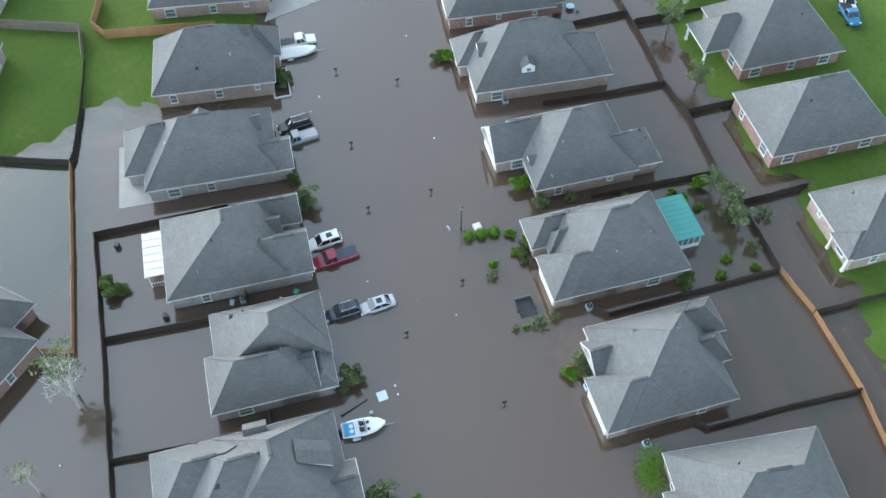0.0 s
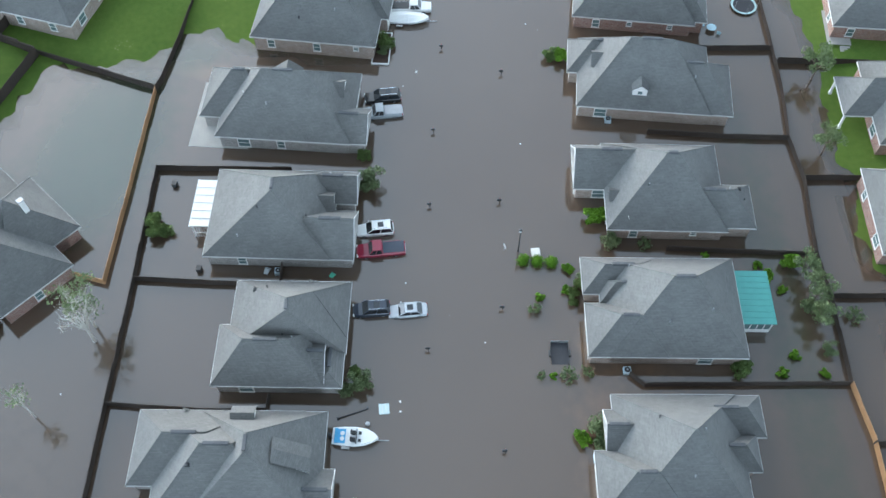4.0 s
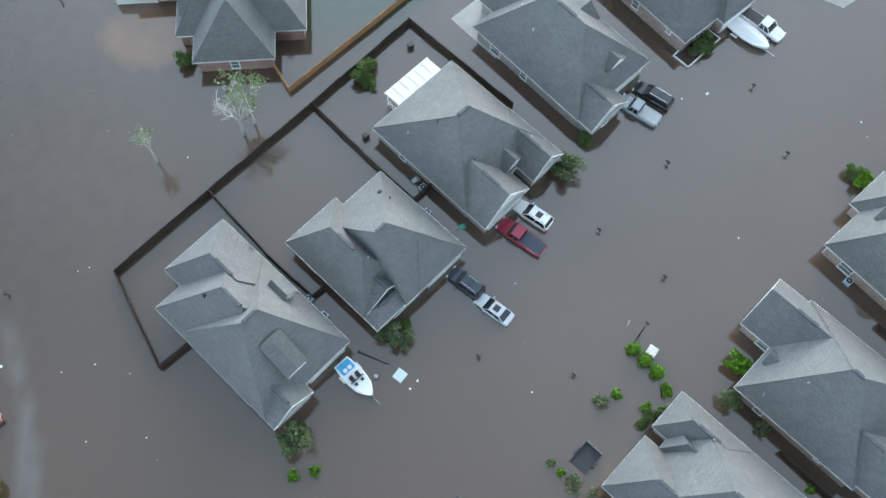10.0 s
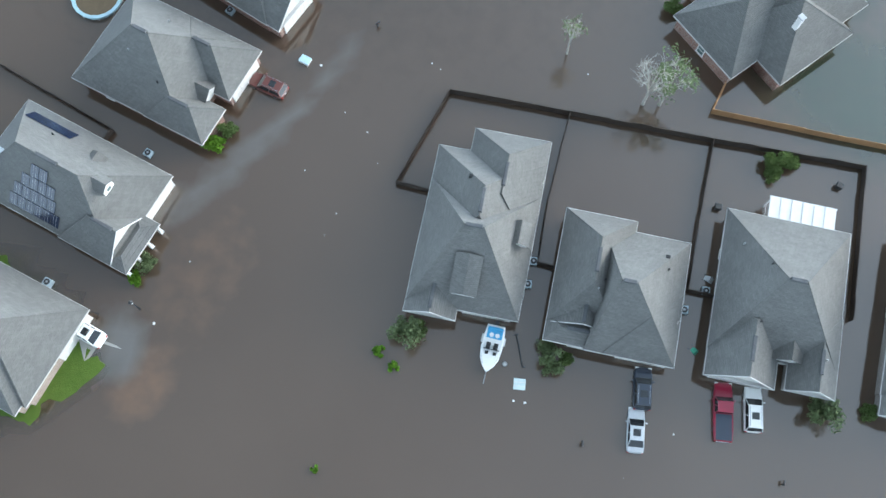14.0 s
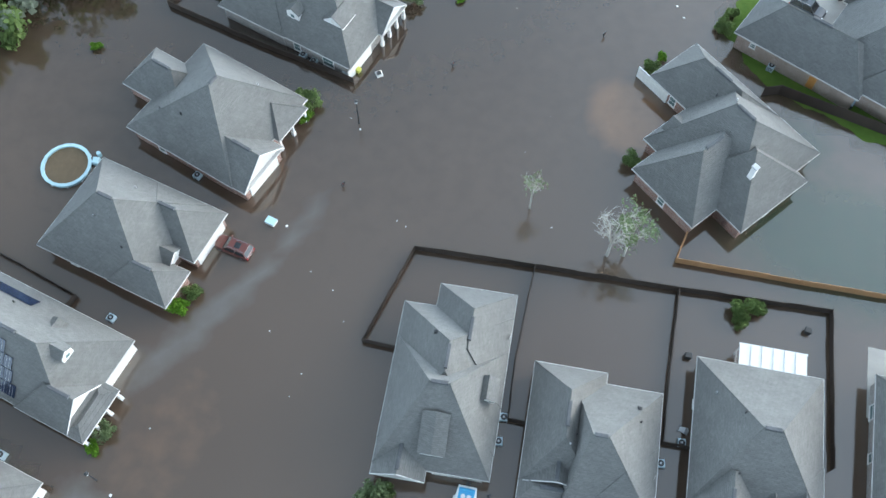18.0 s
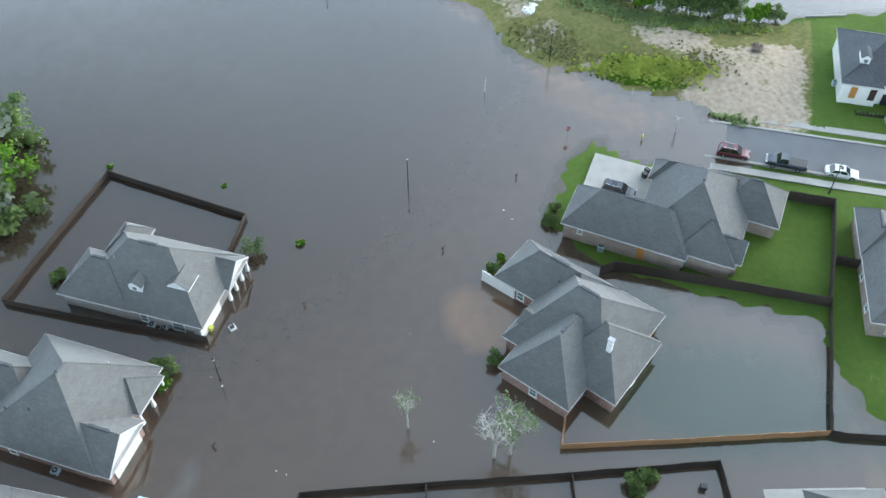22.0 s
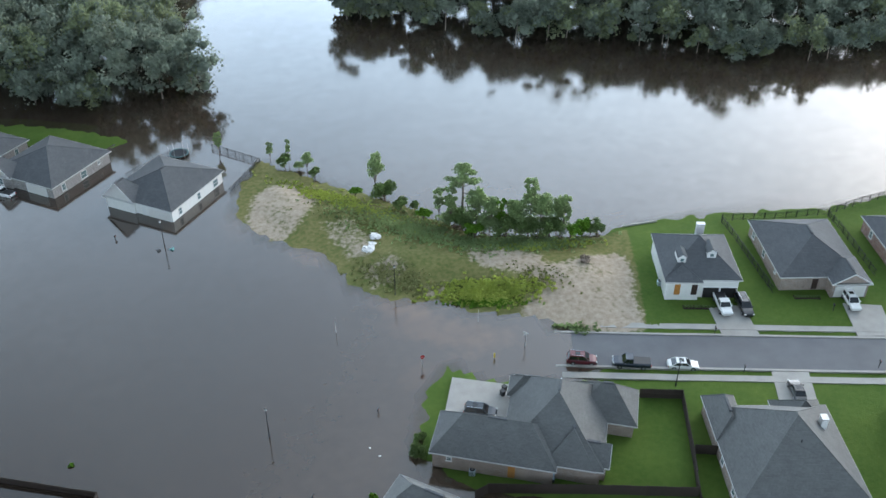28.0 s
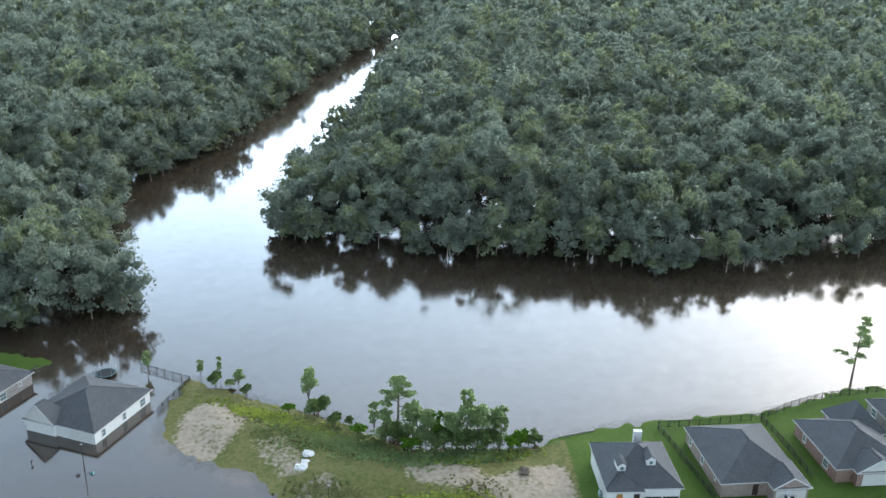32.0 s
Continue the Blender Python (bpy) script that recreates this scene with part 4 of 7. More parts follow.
house("house", (5.6, 1.9), -2.6, [(-5.75, -6.5, 6.05, 7.2, {"r": (-1.1, 0.5, 0.9, 0.5), "top": 9.5}), (-2.3, 1.0, 6.1, 13.8, {"axis": "y"}), (-5.8, -4.0, 6.1, 11.1, {"axis": "y", "pitch": 1.02}), (-5.75, -7.7, -0.3, -1.5, {"g": "s", "axis": "y", "pitch": 0.62})], 2.5, FLOOD, SHINGLE[0], BRICK[1],
      "single-storey brick house with a grey hipped roof, flooded", garage=[(0, "s", 2.6, 4.9)], dormers=[(0.0, -5.25, "s", 2.4, 3.4, "shed"), (4.5, 0.9, "s", 1.9, 2.4, "gable")], vents=[(-1.5, 6.5)], seed=3)
house("house", (23.2, -0.3), -3.0, [(-4.6, -6.6, 4.65, 6.85, {"r": (-2.7, -0.5, -1.2, -0.5), "top": 9.0}), (-8.8, -4.4, -1.2, 8.05, {"axis": "y"}), (-8.8, -4.45, -1.6, 0.5, {"g": "s", "axis": "y", "pitch": 0.52}), (-2.7, -6.6, 4.65, 1.0, {"axis": "y"}), (-8.8, -6.45, -1.9, -3.4, {"pitch": 0.5})], 2.5, FLOOD, SHINGLE[0], BRICK[1],
      "single-storey house with white-trimmed grey roof standing in flood water", trim=TRIM, garage=[(3, "s", 0.6, 4.9)], flues=[(2.2, 2.6), (-4.5, -1.0), (-3.9, 0.2)], vents=[(2.0, 4.0)], seed=4)
house("house", (37.8, 2.5), -3.8, [(-6.65, -7.4, 6.4, 7.9, {"r": (-1.5, -0.7, 0.3, -0.7), "top": 9.3}), (-6.6, -10.25, 0.5, -1.0, {"g": "s", "axis": "y", "pitch": 1.0}), (1.5, -10.0, 6.5, -1.5, {"g": "s", "axis": "y", "pitch": 1.0})], 2.5, FLOOD, SHINGLE[0], BRICK[1],
      "single-storey brick house with a steep grey hipped roof, flooded", garage=[(1, "s", 0, 4.9)], dormers=[(1.2, -7.2, "s", 3.6, 3.2, "gable")], flues=[(-2.8, 1.0), (-2.6, -4.5), (-5.0, 3.5), (4.6, -6.6)], seed=5)
house("house", (55.2, 1.75), -6.3, [(-6.1, -9.0, 6.2, 8.8, {"axis": "y", "pitch": 1.08}), (-2.8, 1.0, 5.9, 11.5, {"axis": "y"}), (-6.0, -11.1, 0.1, -3, {"g": "s", "axis": "y", "pitch": 0.8})], 2.5, FLOOD, SHINGLE[0], BRICK[1],
      "brick house with a many-hipped grey roof and a concrete patio, flooded", garage=[(0, "s", 3.0, 4.9)], dormers=[(1.6, -7.4, "s", 2.8, 3.0, "gable"), (5.2, 0.6, "e", 3.4, 4.0, "gable")], flues=[(-3, 2), (-2, 5)], seed=6)
house("house", (72.3, -1.8), -8.6, [(-6.1, -8.9, 6.1, 8.9), (-0.5, -10.0, 6.0, -4)], 2.9, -0.2, SHINGLE[1], BRICK[0], "brick house with a grey hipped roof beside a green lawn", garage=[(1, "s", 0, 4.9)],
      dormers=[(1.5, -5.8, "s", 2.2, 2.4, "gable")], flues=[(-4, 2), (-3, -3)], seed=7)
house("house", (91.5, -4.0), -11, [(-6.2, -10, 6.2, 9)], 3.1, 0.1, SHINGLE[1], BRICK[0], "brick house with a grey hipped roof beyond the wooden fence", seed=8)
house("house", (75.0, -47.2), -8.6, [(-5.8, -8.8, 5.8, 8.6), (-5.0, -10.5, 2, 0)], 2.5, FLOOD, SHINGLE[1], BRICK[2], "red-brown brick house with a slate-grey hipped roof, flooded", front="n", garage=[(0, "n", 0, 4.9)], flues=[(-3, 1), (-3, 5)], seed=9)
house("house", (58.2, -46.3), -7.4, [(-5.7, -8.75, 6.8, 9.1, {"axis": "y", "pitch": 1.12}), (0.3, 0.5, 6.5, 10.5, {"axis": "y"}), (-5.6, -11.6, 3.5, 0.0, {"axis": "y"})], 2.5, FLOOD, SHINGLE[1], BRICK[0], "brick house with a steep grey roof, dormer and white gable, flooded",
      front="n", garage=[(0, "n", -3.2, 4.9)], dormers=[(-4.4, 1.0, "w", 1.9, 2.2, "window"), (0.9, 7.4, "n", 2.8, 2.6, "gable")], flues=[(-2.4, -6), (3, -2)], seed=10)
house("house", (40.3, -46.2), -3.5, [(-6.9, -7.0, 6.5, 7.7, {"axis": "y", "pitch": 1.02}), (-0.9, -1.0, 6.1, 11.5, {"g": "n", "axis": "y"}), (-6.3, -10.5, 0.2, 0.5, {"axis": "y"})], 2.5, FLOOD, SHINGLE[1], BRICK[0], "brick house with a projecting gabled garage wing, flooded",
      front="n", garage=[(1, "n", 0, 4.9)], dormers=[(-2.2, 7.2, "n", 1.7, 2.2, "gable")], flues=[(-3, 3), (-2.5, -7), (-3.2, -9)], vents=[(-2, -8.4)], seed=11)
house("house", (22.8, -43.1), -2.6, [(-6.3, -9.0, 6.8, 6.6, {"axis": "y"}), (-6.3, 0.0, 0.6, 9.0, {"axis": "y"}), (1.8, 0.0, 6.8, 9.1, {"axis": "y"}), (0.5, 0.0, 3.9, 7.2, {"axis": "y", "pitch": 1.3})], 2.5, FLOOD, SHINGLE[1], BRICK[0], "brick house with a broad grey hipped roof, flooded",
      front="n", garage=[(1, "n", 0, 4.9)], dormers=[], flues=[(-3.4, 0.2), (-2.4, -4.4), (4, 4)], seed=12)
house("house", (5.3, -42.4), -2.2, [(-6.7, -6.6, 6.8, 7.0), (-6.7, 0.0, 0.4, 9.3, {"axis": "y"}), (1.9, -9.2, 6.7, 0.0, {"axis": "y"}), (-1.9, -8.1, 2.2, -2.0, {"axis": "y", "pitch": 1.2}), (0.2, 3.0, 5.0, 8.0, {"g": "n", "axis": "y", "pitch": 0.8})], 2.5, FLOOD, SHINGLE[1], BRICK[0], "brick house with a large grey hipped roof, flooded to the walls",
      front="n", garage=[(1, "n", 0, 4.9)], flues=[(2.5, 3), (0.5, -1), (-3.5, 0)], seed=13)
house("house", (-12.4, -45.4), -8, [(-6.3, -8.8, 6.3, 8.8), (-5, 3, 2, 10.2)], 2.5, FLOOD, SHINGLE[1], BRICK[0], "brick house with grey hipped roof, palms beside it, flooded", front="n", garage=[(1, "n", 0, 4.9)], flues=[(2, 3), (3, -4)], seed=14)
house("house", (52, -83.5), -4, [(-7.3, -8.3, 7.2, 8.3), (-2.6, 3, 4.2, 12, {"open": "n", "posts": 2})], 3.2, 0.3, SHINGLE[1], BRICK[2], "brick house with a covered back porch on a green lawn", flues=[(-3, -2)], seed=15)
house("house", (34.5, -80), -4, [(-6.4, -9, 6.4, 9.3)], 3.2, 0.3, SHINGLE[1], BRICK[2], "long brick house with a grey hipped roof on a green lawn", flues=[(-2, 3)], seed=16)
house("house", (15.6, -80.2), -3, [(-5.6, -9, 5.7, 9.0), (-5.4, 4, -1, 9.6, {"open": "n", "posts": 2})], 3.2, 0.3, SHINGLE[1], BRICK[0], "brick house with a posted back porch on a green lawn", flues=[(2, 6)], seed=17)
house("house", (72.5, -83.5), -7, [(-7, -8.5, 7, 8.5)], 3.2, 0.3, SHINGLE[1], BRICK[2], "brick house with a paved back terrace", seed=18)
house("house", (-31.2, 18.1), -18.9, [(-8.6, -6.4, 6.2, 6.3, {"axis": "x"}), (-1.0, -0.6, 8.4, 6.3, {"axis": "x"}), (1.0, -6.5, 8.6, -1.7, {"axis": "x"})], 2.5, FLOOD, SHINGLE[0], BRICK[2], "brick house with a broad grey hipped roof, flooded", front="e", garage=[(1, "e", 0.0, 4.9)],
      dormers=[(6.4, -1.0, "e", 3.0, 4.2, "gable")], flues=[(-2, -2), (2, -3.4), (-1, 3.5), (3, 3)], seed=19)
house("house", (-38.2, 3.0), -19.5, [(-9.6, -5.7, 9.4, 5.6), (2.5, -5.9, 9.2, 0.2, {"g": "e", "axis": "x"}), (8.4, -5.9, 11.2, 0.4, {"open": "e", "posts": 4, "pitch": 0.3})], 2.5, FLOOD, SHINGLE[0], BRICK[0], "grey-roofed house with solar panels and dormers, flooded", front="e", garage=[(0, "e", 2.8, 4.9)],
      dormers=[(6.2, 0.6, "e", 1.5, 3.0, "window"), (2.6, 3.4, "n", 1.6, 1.8, "gable")], flues=[(-3, 3)], seed=20)
house("house", (-41.2, -13.4), -18.5, [(-7.5, -5.8, 7.5, 5.5), (1, -7.0, 7.0, 0)], 2.7, -0.3, SHINGLE[0], BRICK[0], "brick house with a grey hipped roof and sloping driveway", front="e", garage=[(0, "e", 2.6, 4.9)], seed=21)
house("house", (-24.8, 34.4), -25, [(-8.7, -7.4, 7.2, 7.2, {"r": (0.3, -0.6, 0.3, 0.9), "top": 9.4}), (-13.3, -2.8, -4, 3.5, {"axis": "x"}), (0.0, -7.3, 8.9, 0.2, {"g": "e", "axis": "x", "pitch": 0.85}), (2.0, 0.6, 8.0, 6.2, {"axis": "x", "pitch": 0.8, "open": "e", "posts": 3})], 2.5, FLOOD, SHINGLE[0], BRICK[2], "brick house with a white garage gable, flooded", front="e",
      garage=[(2, "e", 0, 4.9)], flues=[(-2, -4), (-5, -4.4), (3, 4)], seed=22)
house("house", (-17.5, 52.6), -23.5, [(-7.6, -6.2, 10.0, 5.9, {"axis": "x"}), (-10.1, -6.3, 0.0, 1.6, {"axis": "x"}), (-7.8, 1.0, -3.4, 7.0, {"axis": "y"}), (5.0, 0.2, 10.6, 6.0, {"open": "e", "posts": 4, "pitch": 0.8, "g": "e", "axis": "x"})], 2.5, FLOOD, SHINGLE[0], BRICK[1], "brick house with a columned porch and two dormers, flooded", front="e",
      garage=[(0, "e", -3.6, 4.9)], dormers=[(0.6, -4.4, "s", 1.8, 2.2, "window"), (6.0, -3.4, "s", 2.8, 2.8, "gable")], flues=[(-3, -2)], seed=23)
house("house", (9.1, 137.7), -42, [(-7.9, -8.5, 7.9, 8.5, {"pitch": 0.42}), (-7.9, -8.9, -0.5, -4, {"g": "s", "axis": "y", "pitch": 0.95})], 2.6, FLOOD, SHINGLE[2], BRICK[3], "white-fronted house with a dark roof and a lit porch, flooded", garage=[(0, "s", 4.6, 4.9)], door=[(0, "s", 1.0, "white")], seed=24)
house("house", (-12.1, 153.7), -43, [(-8.2, -8.4, 8.2, 8.4, {"pitch": 0.42}), (-8.2, -9, -2, -4, {"g": "s", "axis": "y", "pitch": 0.95})], 2.6, FLOOD, SHINGLE[2], BRICK[1], "pale brick house with a dark roof, flooded", garage=[(0, "s", 3.6, 4.9)], seed=25)
house("house", (-28.1, 164.1), -43, [(-8, -8.4, 8, 8.4, {"pitch": 0.42})], 2.6, FLOOD, SHINGLE[2], BRICK[1], "pale brick house with a dark roof near the woods, flooded", seed=26)
house("house", (34.5, 35.5), 45, [(-5.3, -6.3, 9.6, 7.8, {"r": (2.1, -0.6, 2.1, 2.4), "top": 9.2}), (-9.2, -4.2, 4.0, 5.6, {"axis": "x"}), (1.6, 0.0, 9.6, 14.0, {"axis": "y"}), (-5.3, -8.0, 5.6, 2.0, {"axis": "y", "pitch": 1.0})], 2.6, FLOOD, SHINGLE[0], BRICK[2], "brick house with a many-hipped grey roof and a white flue, flooded", front="n", garage=[(2, "w", 6.5, 4.9)],
      dormers=[(-2.0, 6.9, "n", 2.6, 3.0, "gable")], chimneys=[(-1.6, -4.4, 0.5, 0.6, 1.9)], flues=[(3, 3), (4, 6)], seed=27)
# the south door's orange wood colour stands in for a lit doorway
house("house", (52, 54), -30.5, [(-4.8, -6.9, 9.0, 9.3, {"axis": "y", "pitch": 0.95}), (-13.9, -8.1, 3.0, -0.2, {"axis": "x"}), (1.2, -7.0, 8.0, 2.0, {"axis": "y"}), (4.0, 2.2, 13.0, 9.6, {"axis": "x"}), (-5.4, 4.6, 3.0, 8.9, {"axis": "x"}), (2.0, -6.1, 9.7, -1.8, {"axis": "x", "g": "e"})], 3.2, 0.2, SHINGLE[1], BRICK[0], "large brick corner house with a many-hipped grey roof on a lawn", front="n",
      garage=[(1, "n", -3, 4.9)], door=[(1, "s", 2.6, "wood")], flues=[(0, 6), (2, 6.6), (-5, -3)], seed=28)
house("house", (80.5, 38.8), -18, [(-8.5, -8.9, 8.4, 8.6, {"pitch": 0.85}), (-8.6, 2.0, -4.0, 10.6, {"axis": "y"}), (0.6, 3.0, 7.6, 9.6, {"axis": "y", "pitch": 0.9})], 3.6, 0.3, SHINGLE[1], BRICK[0], "brick house with a hipped grey roof and a white chimney", front="n", garage=[(2, "n", 0, 4.9)], chimneys=[(4.6, 1.5, 0.8, 1.0, 1.5)], flues=[(0, -3)], seed=29)
house("house", (105.5, 33.5), -20, [(-7.5, -8, 7.5, 8)], 3.6, 0.3, SHINGLE[1], BRICK[1], "brick house with a grey hipped roof on a lawn", front="n", seed=30)
house("house", (92.4, 80.6), -20, [(-6.4, -6.8, 6.4, 6.8, {"pitch": 0.62, "axis": "x"}), (-6.4, -7.6, -0.2, 0, {"axis": "y", "pitch": 0.5})], 4.5, 0.4, SHINGLE[2], BRICK[3], "white-painted brick house with a dark roof, dormers and an oak door", front="s",
      garage=[(0, "s", 1.6, 2.7), (0, "s", 4.5, 2.7)], door=[(1, "s", -0.9, "wood"), (1, "s", 1.9, "dark")], dormers=[(-3.4, -4.2, "s", 1.3, 2.6, "window"), (1.6, -3.4, "s", 1.5, 3.0, "window")], chimneys=[(1.6, 5.6, 1.3, 0.8, 2.2)], seed=31)
house("house", (113, 78), -17, [(-7.4, -8.8, 7.2, 8.8, {"pitch": 0.5}), (0.6, -11.0, 7.4, -3, {"g": "s", "axis": "y", "pitch": 0.6, "gwall": BRICK[0]})], 3.6, 0.4, SHINGLE[2], BRICK[0], "pale brick house with a dark roof and gabled garage", front="s", garage=[(1, "s", 0, 4.9)], door=[(0, "s", -1, "dark")], seed=32)
house("house", (133.5, 73.5), -17, [(-7, -8, 7, 8, {"pitch": 0.5}), (-4, -9.4, 4, -2, {"g": "s", "axis": "y", "pitch": 0.6}), (0, 2, 8, 11, {})], 3.6, 0.4, SHINGLE[2], BRICK[2], "red brick house with a dark roof and white gables", front="s", garage=[(1, "s", 0, 4.9)], seed=33)
house("house", (151.5, 73.5), -17, [(-6.5, -8, 6.5, 9, {"pitch": 0.5})], 3.6, 0.4, SHINGLE[2], BRICK[1], "brick house with a dark hipped roof by the river", seed=34)

# ---- fences ----
def panel_mesh(h, mat, name="fence_panel"):
    """Upright boards side by side, with a groove between each pair, as one sheet with thickness."""
    n, prof = 16, []
    for i in range(n):
        x = -1.2 + 2.4 * i / n
        d = 0.0 if i % 2 else 0.02
        prof += [(x + 0.004, -0.004), (x + 0.008, -0.02 - d), (x + 0.142, -0.02 - d), (x + 0.146, -0.004)]
    prof += [(1.2, 0.012), (-1.2, 0.012)]
    rnd = random.Random(5)
    tops = [h + rnd.uniform(-0.02, 0.02) for _ in range(n)]
    tops = [t for t in tops for _ in range(4)] + [h, h]
    s = Shape().loft([[(x, y, 0) for x, y in prof], [(x, y, t) for (x, y), t in zip(prof, tops)]])
    return s.mesh(name, mat)


PANELS = {k: (panel_mesh(1.85, m), Shape().box(-0.05, -0.05, 0, 0.05, 0.05, 1.9).mesh("fence_post", m), Shape().box(-1.2, 0.014, 0, 1.2, 0.055, 0.09).mesh("rail", m)) for k, m in (("dark", WOOD_DARK), ("pale", WOOD_PALE), ("grey", WOOD_GREY))}


def fence(line, kind, top, label, thick=1.0):
    """A run of close-boarded panels between posts along a line."""
    f = thing("fence", pose(line[0][0], line[0][1], 0), label, "fence", "garden fences")
    pm, po, rl = PANELS[kind]
    ox, oy = line[0]
    rnd = random.Random(int(abs(ox * 7 + oy * 13)))
    for (x0, y0), (x1, y1) in zip(line, line[1:]):
        d = math.hypot(x1 - x0, y1 - y0)
        n = max(1, round(d / 2.4))
        a = math.degrees(math.atan2(y1 - y0, x1 - x0))
        for i in range(n):
            u = (i + 0.5) / n
            px, py = x0 + (x1 - x0) * u, y0 + (y1 - y0) * u
            tz = top if isinstance(top, (int, float)) else lift(px, py) + 1.8
            base = tz - 1.85
            pp = part("fence_panel", pm, None, f, m=pose(px - ox, py - oy, base + rnd.uniform(-0.03, 0.03), rnd.uniform(-1.5, 1.5), 0, a) @ Matrix.Diagonal((d / n / 2.4, 1.6 * thick, 1, 1)))
            for rz in (0.95, 1.65):
                part("rail", rl, None, pp, m=pose(0, 0, rz))
            part("fence_post", po, None, f, m=pose(x0 + (x1 - x0) * i / n - ox, y0 + (y1 - y0) * i / n - oy, base, 0, 0, a))
    part("fence_post", po, None, f, m=pose(line[-1][0] - ox, line[-1][1] - oy, (top if isinstance(top, (int, float)) else lift(*line[-1]) + 1.8) - 1.85))
    return f


_dk = "dark wet wooden privacy fence standing in flood water"
fence([(0.2, 8.5), (-3.8, 8.9), (0.3, 20.7), (14.0, 20.1), (30.1, 19.3), (46.7, 18.7), (46.2, 8), (45.8, 1.2)], "dark", 1.1, _dk)
fence([(14.0, 20.1), (12.9, 10), (12.6, 2.2), (14.4, 2.0)], "dark", 1.05, _dk)
fence([(30.1, 19.3), (29.2, 10), (28.6, 1.7), (31.4, 1.5)], "dark", 1.05, _dk)
fence([(30.8, 26.3), (29.7, 22.8), (45, 21.7), (60.4, 20.7)], "pale", 1.1, "orange-brown new wooden fence standing in flood water")
fence([(60.4, 20.7), (62, 20.1), (71, 18.4), (81, 16.9)], "dark", 1.15, _dk)
fence([(60.6, 20.8), (64, 29), (67.9, 38.4)], "dark", 1.2, _dk)
fence([(81, 16.9), (88, 16.8), (91.5, 25), (94, 31)], "grey", "g", "weathered wooden fence across a green lawn")
fence([(94.6, 13), (88.2, 14.9), (85.2, 13.2), (81.8, -3.5)], "pale", "g", "new yellow-brown wooden fence beside a lawn")
fence([(40.0, 47.2), (42, 47.7), (55, 43), (67.6, 38.3), (70.8, 45.5), (74.7, 54.4), (69, 56.6)], "dark", "g", "dark wooden fence round a green back lawn")
fence([(70.8, 44.6), (73.9, 43.3)], "dark", "g", "short dark wooden fence between lawn and house")
fence([(-6.2, 63.1), (-26, 74.1), (-30.8, 64.4), (-36.7, 52), (-24, 47.2), (-10.6, 42.8)], "dark", 1.05, _dk)
fence([(-6.2, 63.1), (-8.3, 57.1)], "dark", 1.05, _dk)
fence([(-51, 16), (-36.1, 10.1), (-37.3, 7.6)], "dark", 1.0, _dk)
fence([(85, -66.8), (64.6, -66), (57, -65.6), (48.9, -64.6), (42.3, -65), (30.7, -63.8)], "dark", 1.0, _dk)
fence([(30.7, -63.8), (24.8, -64), (13.6, -63.4)], "dark", 1.0, _dk)
fence([(13.6, -63.4), (7.2, -64.1), (-4.4, -63.6), (-11, -62.4), (-25, -62)], "pale", 1.05, "orange-brown wooden fence standing in flood water")
fence([(65.3, -65.8), (65.5, -57.5), (66.5, -46)], "dark", 1.0, _dk)
fence([(48.9, -64.6), (49.6, -55), (50.7, -46)], "dark", 1.0, _dk)
fence([(30.7, -63.8), (31.4, -55), (32.2, -45.6)], "dark", 1.0, _dk)
fence([(13.6, -63.4), (14, -50), (14.2, -40.1), (15.6, -38.6)], "dark", 1.0, _dk)
fence([(-4.4, -63.6), (-3.6, -55), (-3.2, -44.6), (-2, -43.6)], "dark", 1.0, _dk)
fence([(42.3, -65), (42, -72.4)], "dark", 1.15, _dk)
fence([(24.8, -64), (24.6, -74)], "dark", 1.15, _dk)
fence([(6.6, -64), (6.1, -74)], "dark", 1.15, _dk)
fence([(62.8, -66.2), (61.3, -86)], "dark", 1.2, _dk)

# ---- woods ----
def leaf_cards(centres, radii, count, size, rng, squash=0.75, up=0.35):
    """Small leaf clumps scattered over crowns: triangles pairs with random turns. Returns vertices and quads."""
    n = len(centres)
    k = np.repeat(np.arange(n), count)
    d = rng.normal(size=(len(k), 3))
    d /= np.linalg.norm(d, axis=1)[:, None]
    d[:, 2] = np.abs(d[:, 2]) * (1 + up) - up * 0.8
    r = radii[k][:, None] * (0.5 + 0.72 * rng.random((len(k), 1)))
    p = centres[k] + d * r * np.array([1, 1, squash])
    s = size * (0.6 + 0.8 * rng.random(len(k)))
    a = d + rng.normal(size=d.shape) * 0.9
    a /= np.linalg.norm(a, axis=1)[:, None]
    t = np.cross(a, rng.normal(size=a.shape))
    t /= np.linalg.norm(t, axis=1)[:, None] + 1e-9
    b = np.cross(a, t)
    t, b = t * s[:, None], b * s[:, None] * 0.8
    v = np.stack([p - t - b * 0.3, p + b * -1.0, p + t + b * 0.2, p + b], 1).reshape(-1, 3)
    q = np.arange(len(v)).reshape(-1, 4)
    return v, q


def crown_shell(centres, radii, rng, squash=0.75, n=7):
    """Dark uneven inner masses so that crowns are not hollow."""
    ang = np.arange(n) * 2 * np.pi / n
    vs, fs, base = [], [], 0
    levels = ((-0.5, 0.55), (0.15, 0.92), (0.65, 0.6))
    m = len(centres)
    rings = []
    for zc, rc in levels:
        jit = 0.75 + 0.4 * rng.random((m, n))
        rings.append(np.stack([centres[:, None, 0] + radii[:, None] * rc * jit * np.cos(ang), centres[:, None, 1] + radii[:, None] * rc * jit * np.sin(ang), centres[:, None, 2] + radii[:, None] * squash * zc + 0 * jit], -1))
    top = np.stack([centres[:, 0], centres[:, 1], centres[:, 2] + radii * squash * 0.9], -1)[:, None]
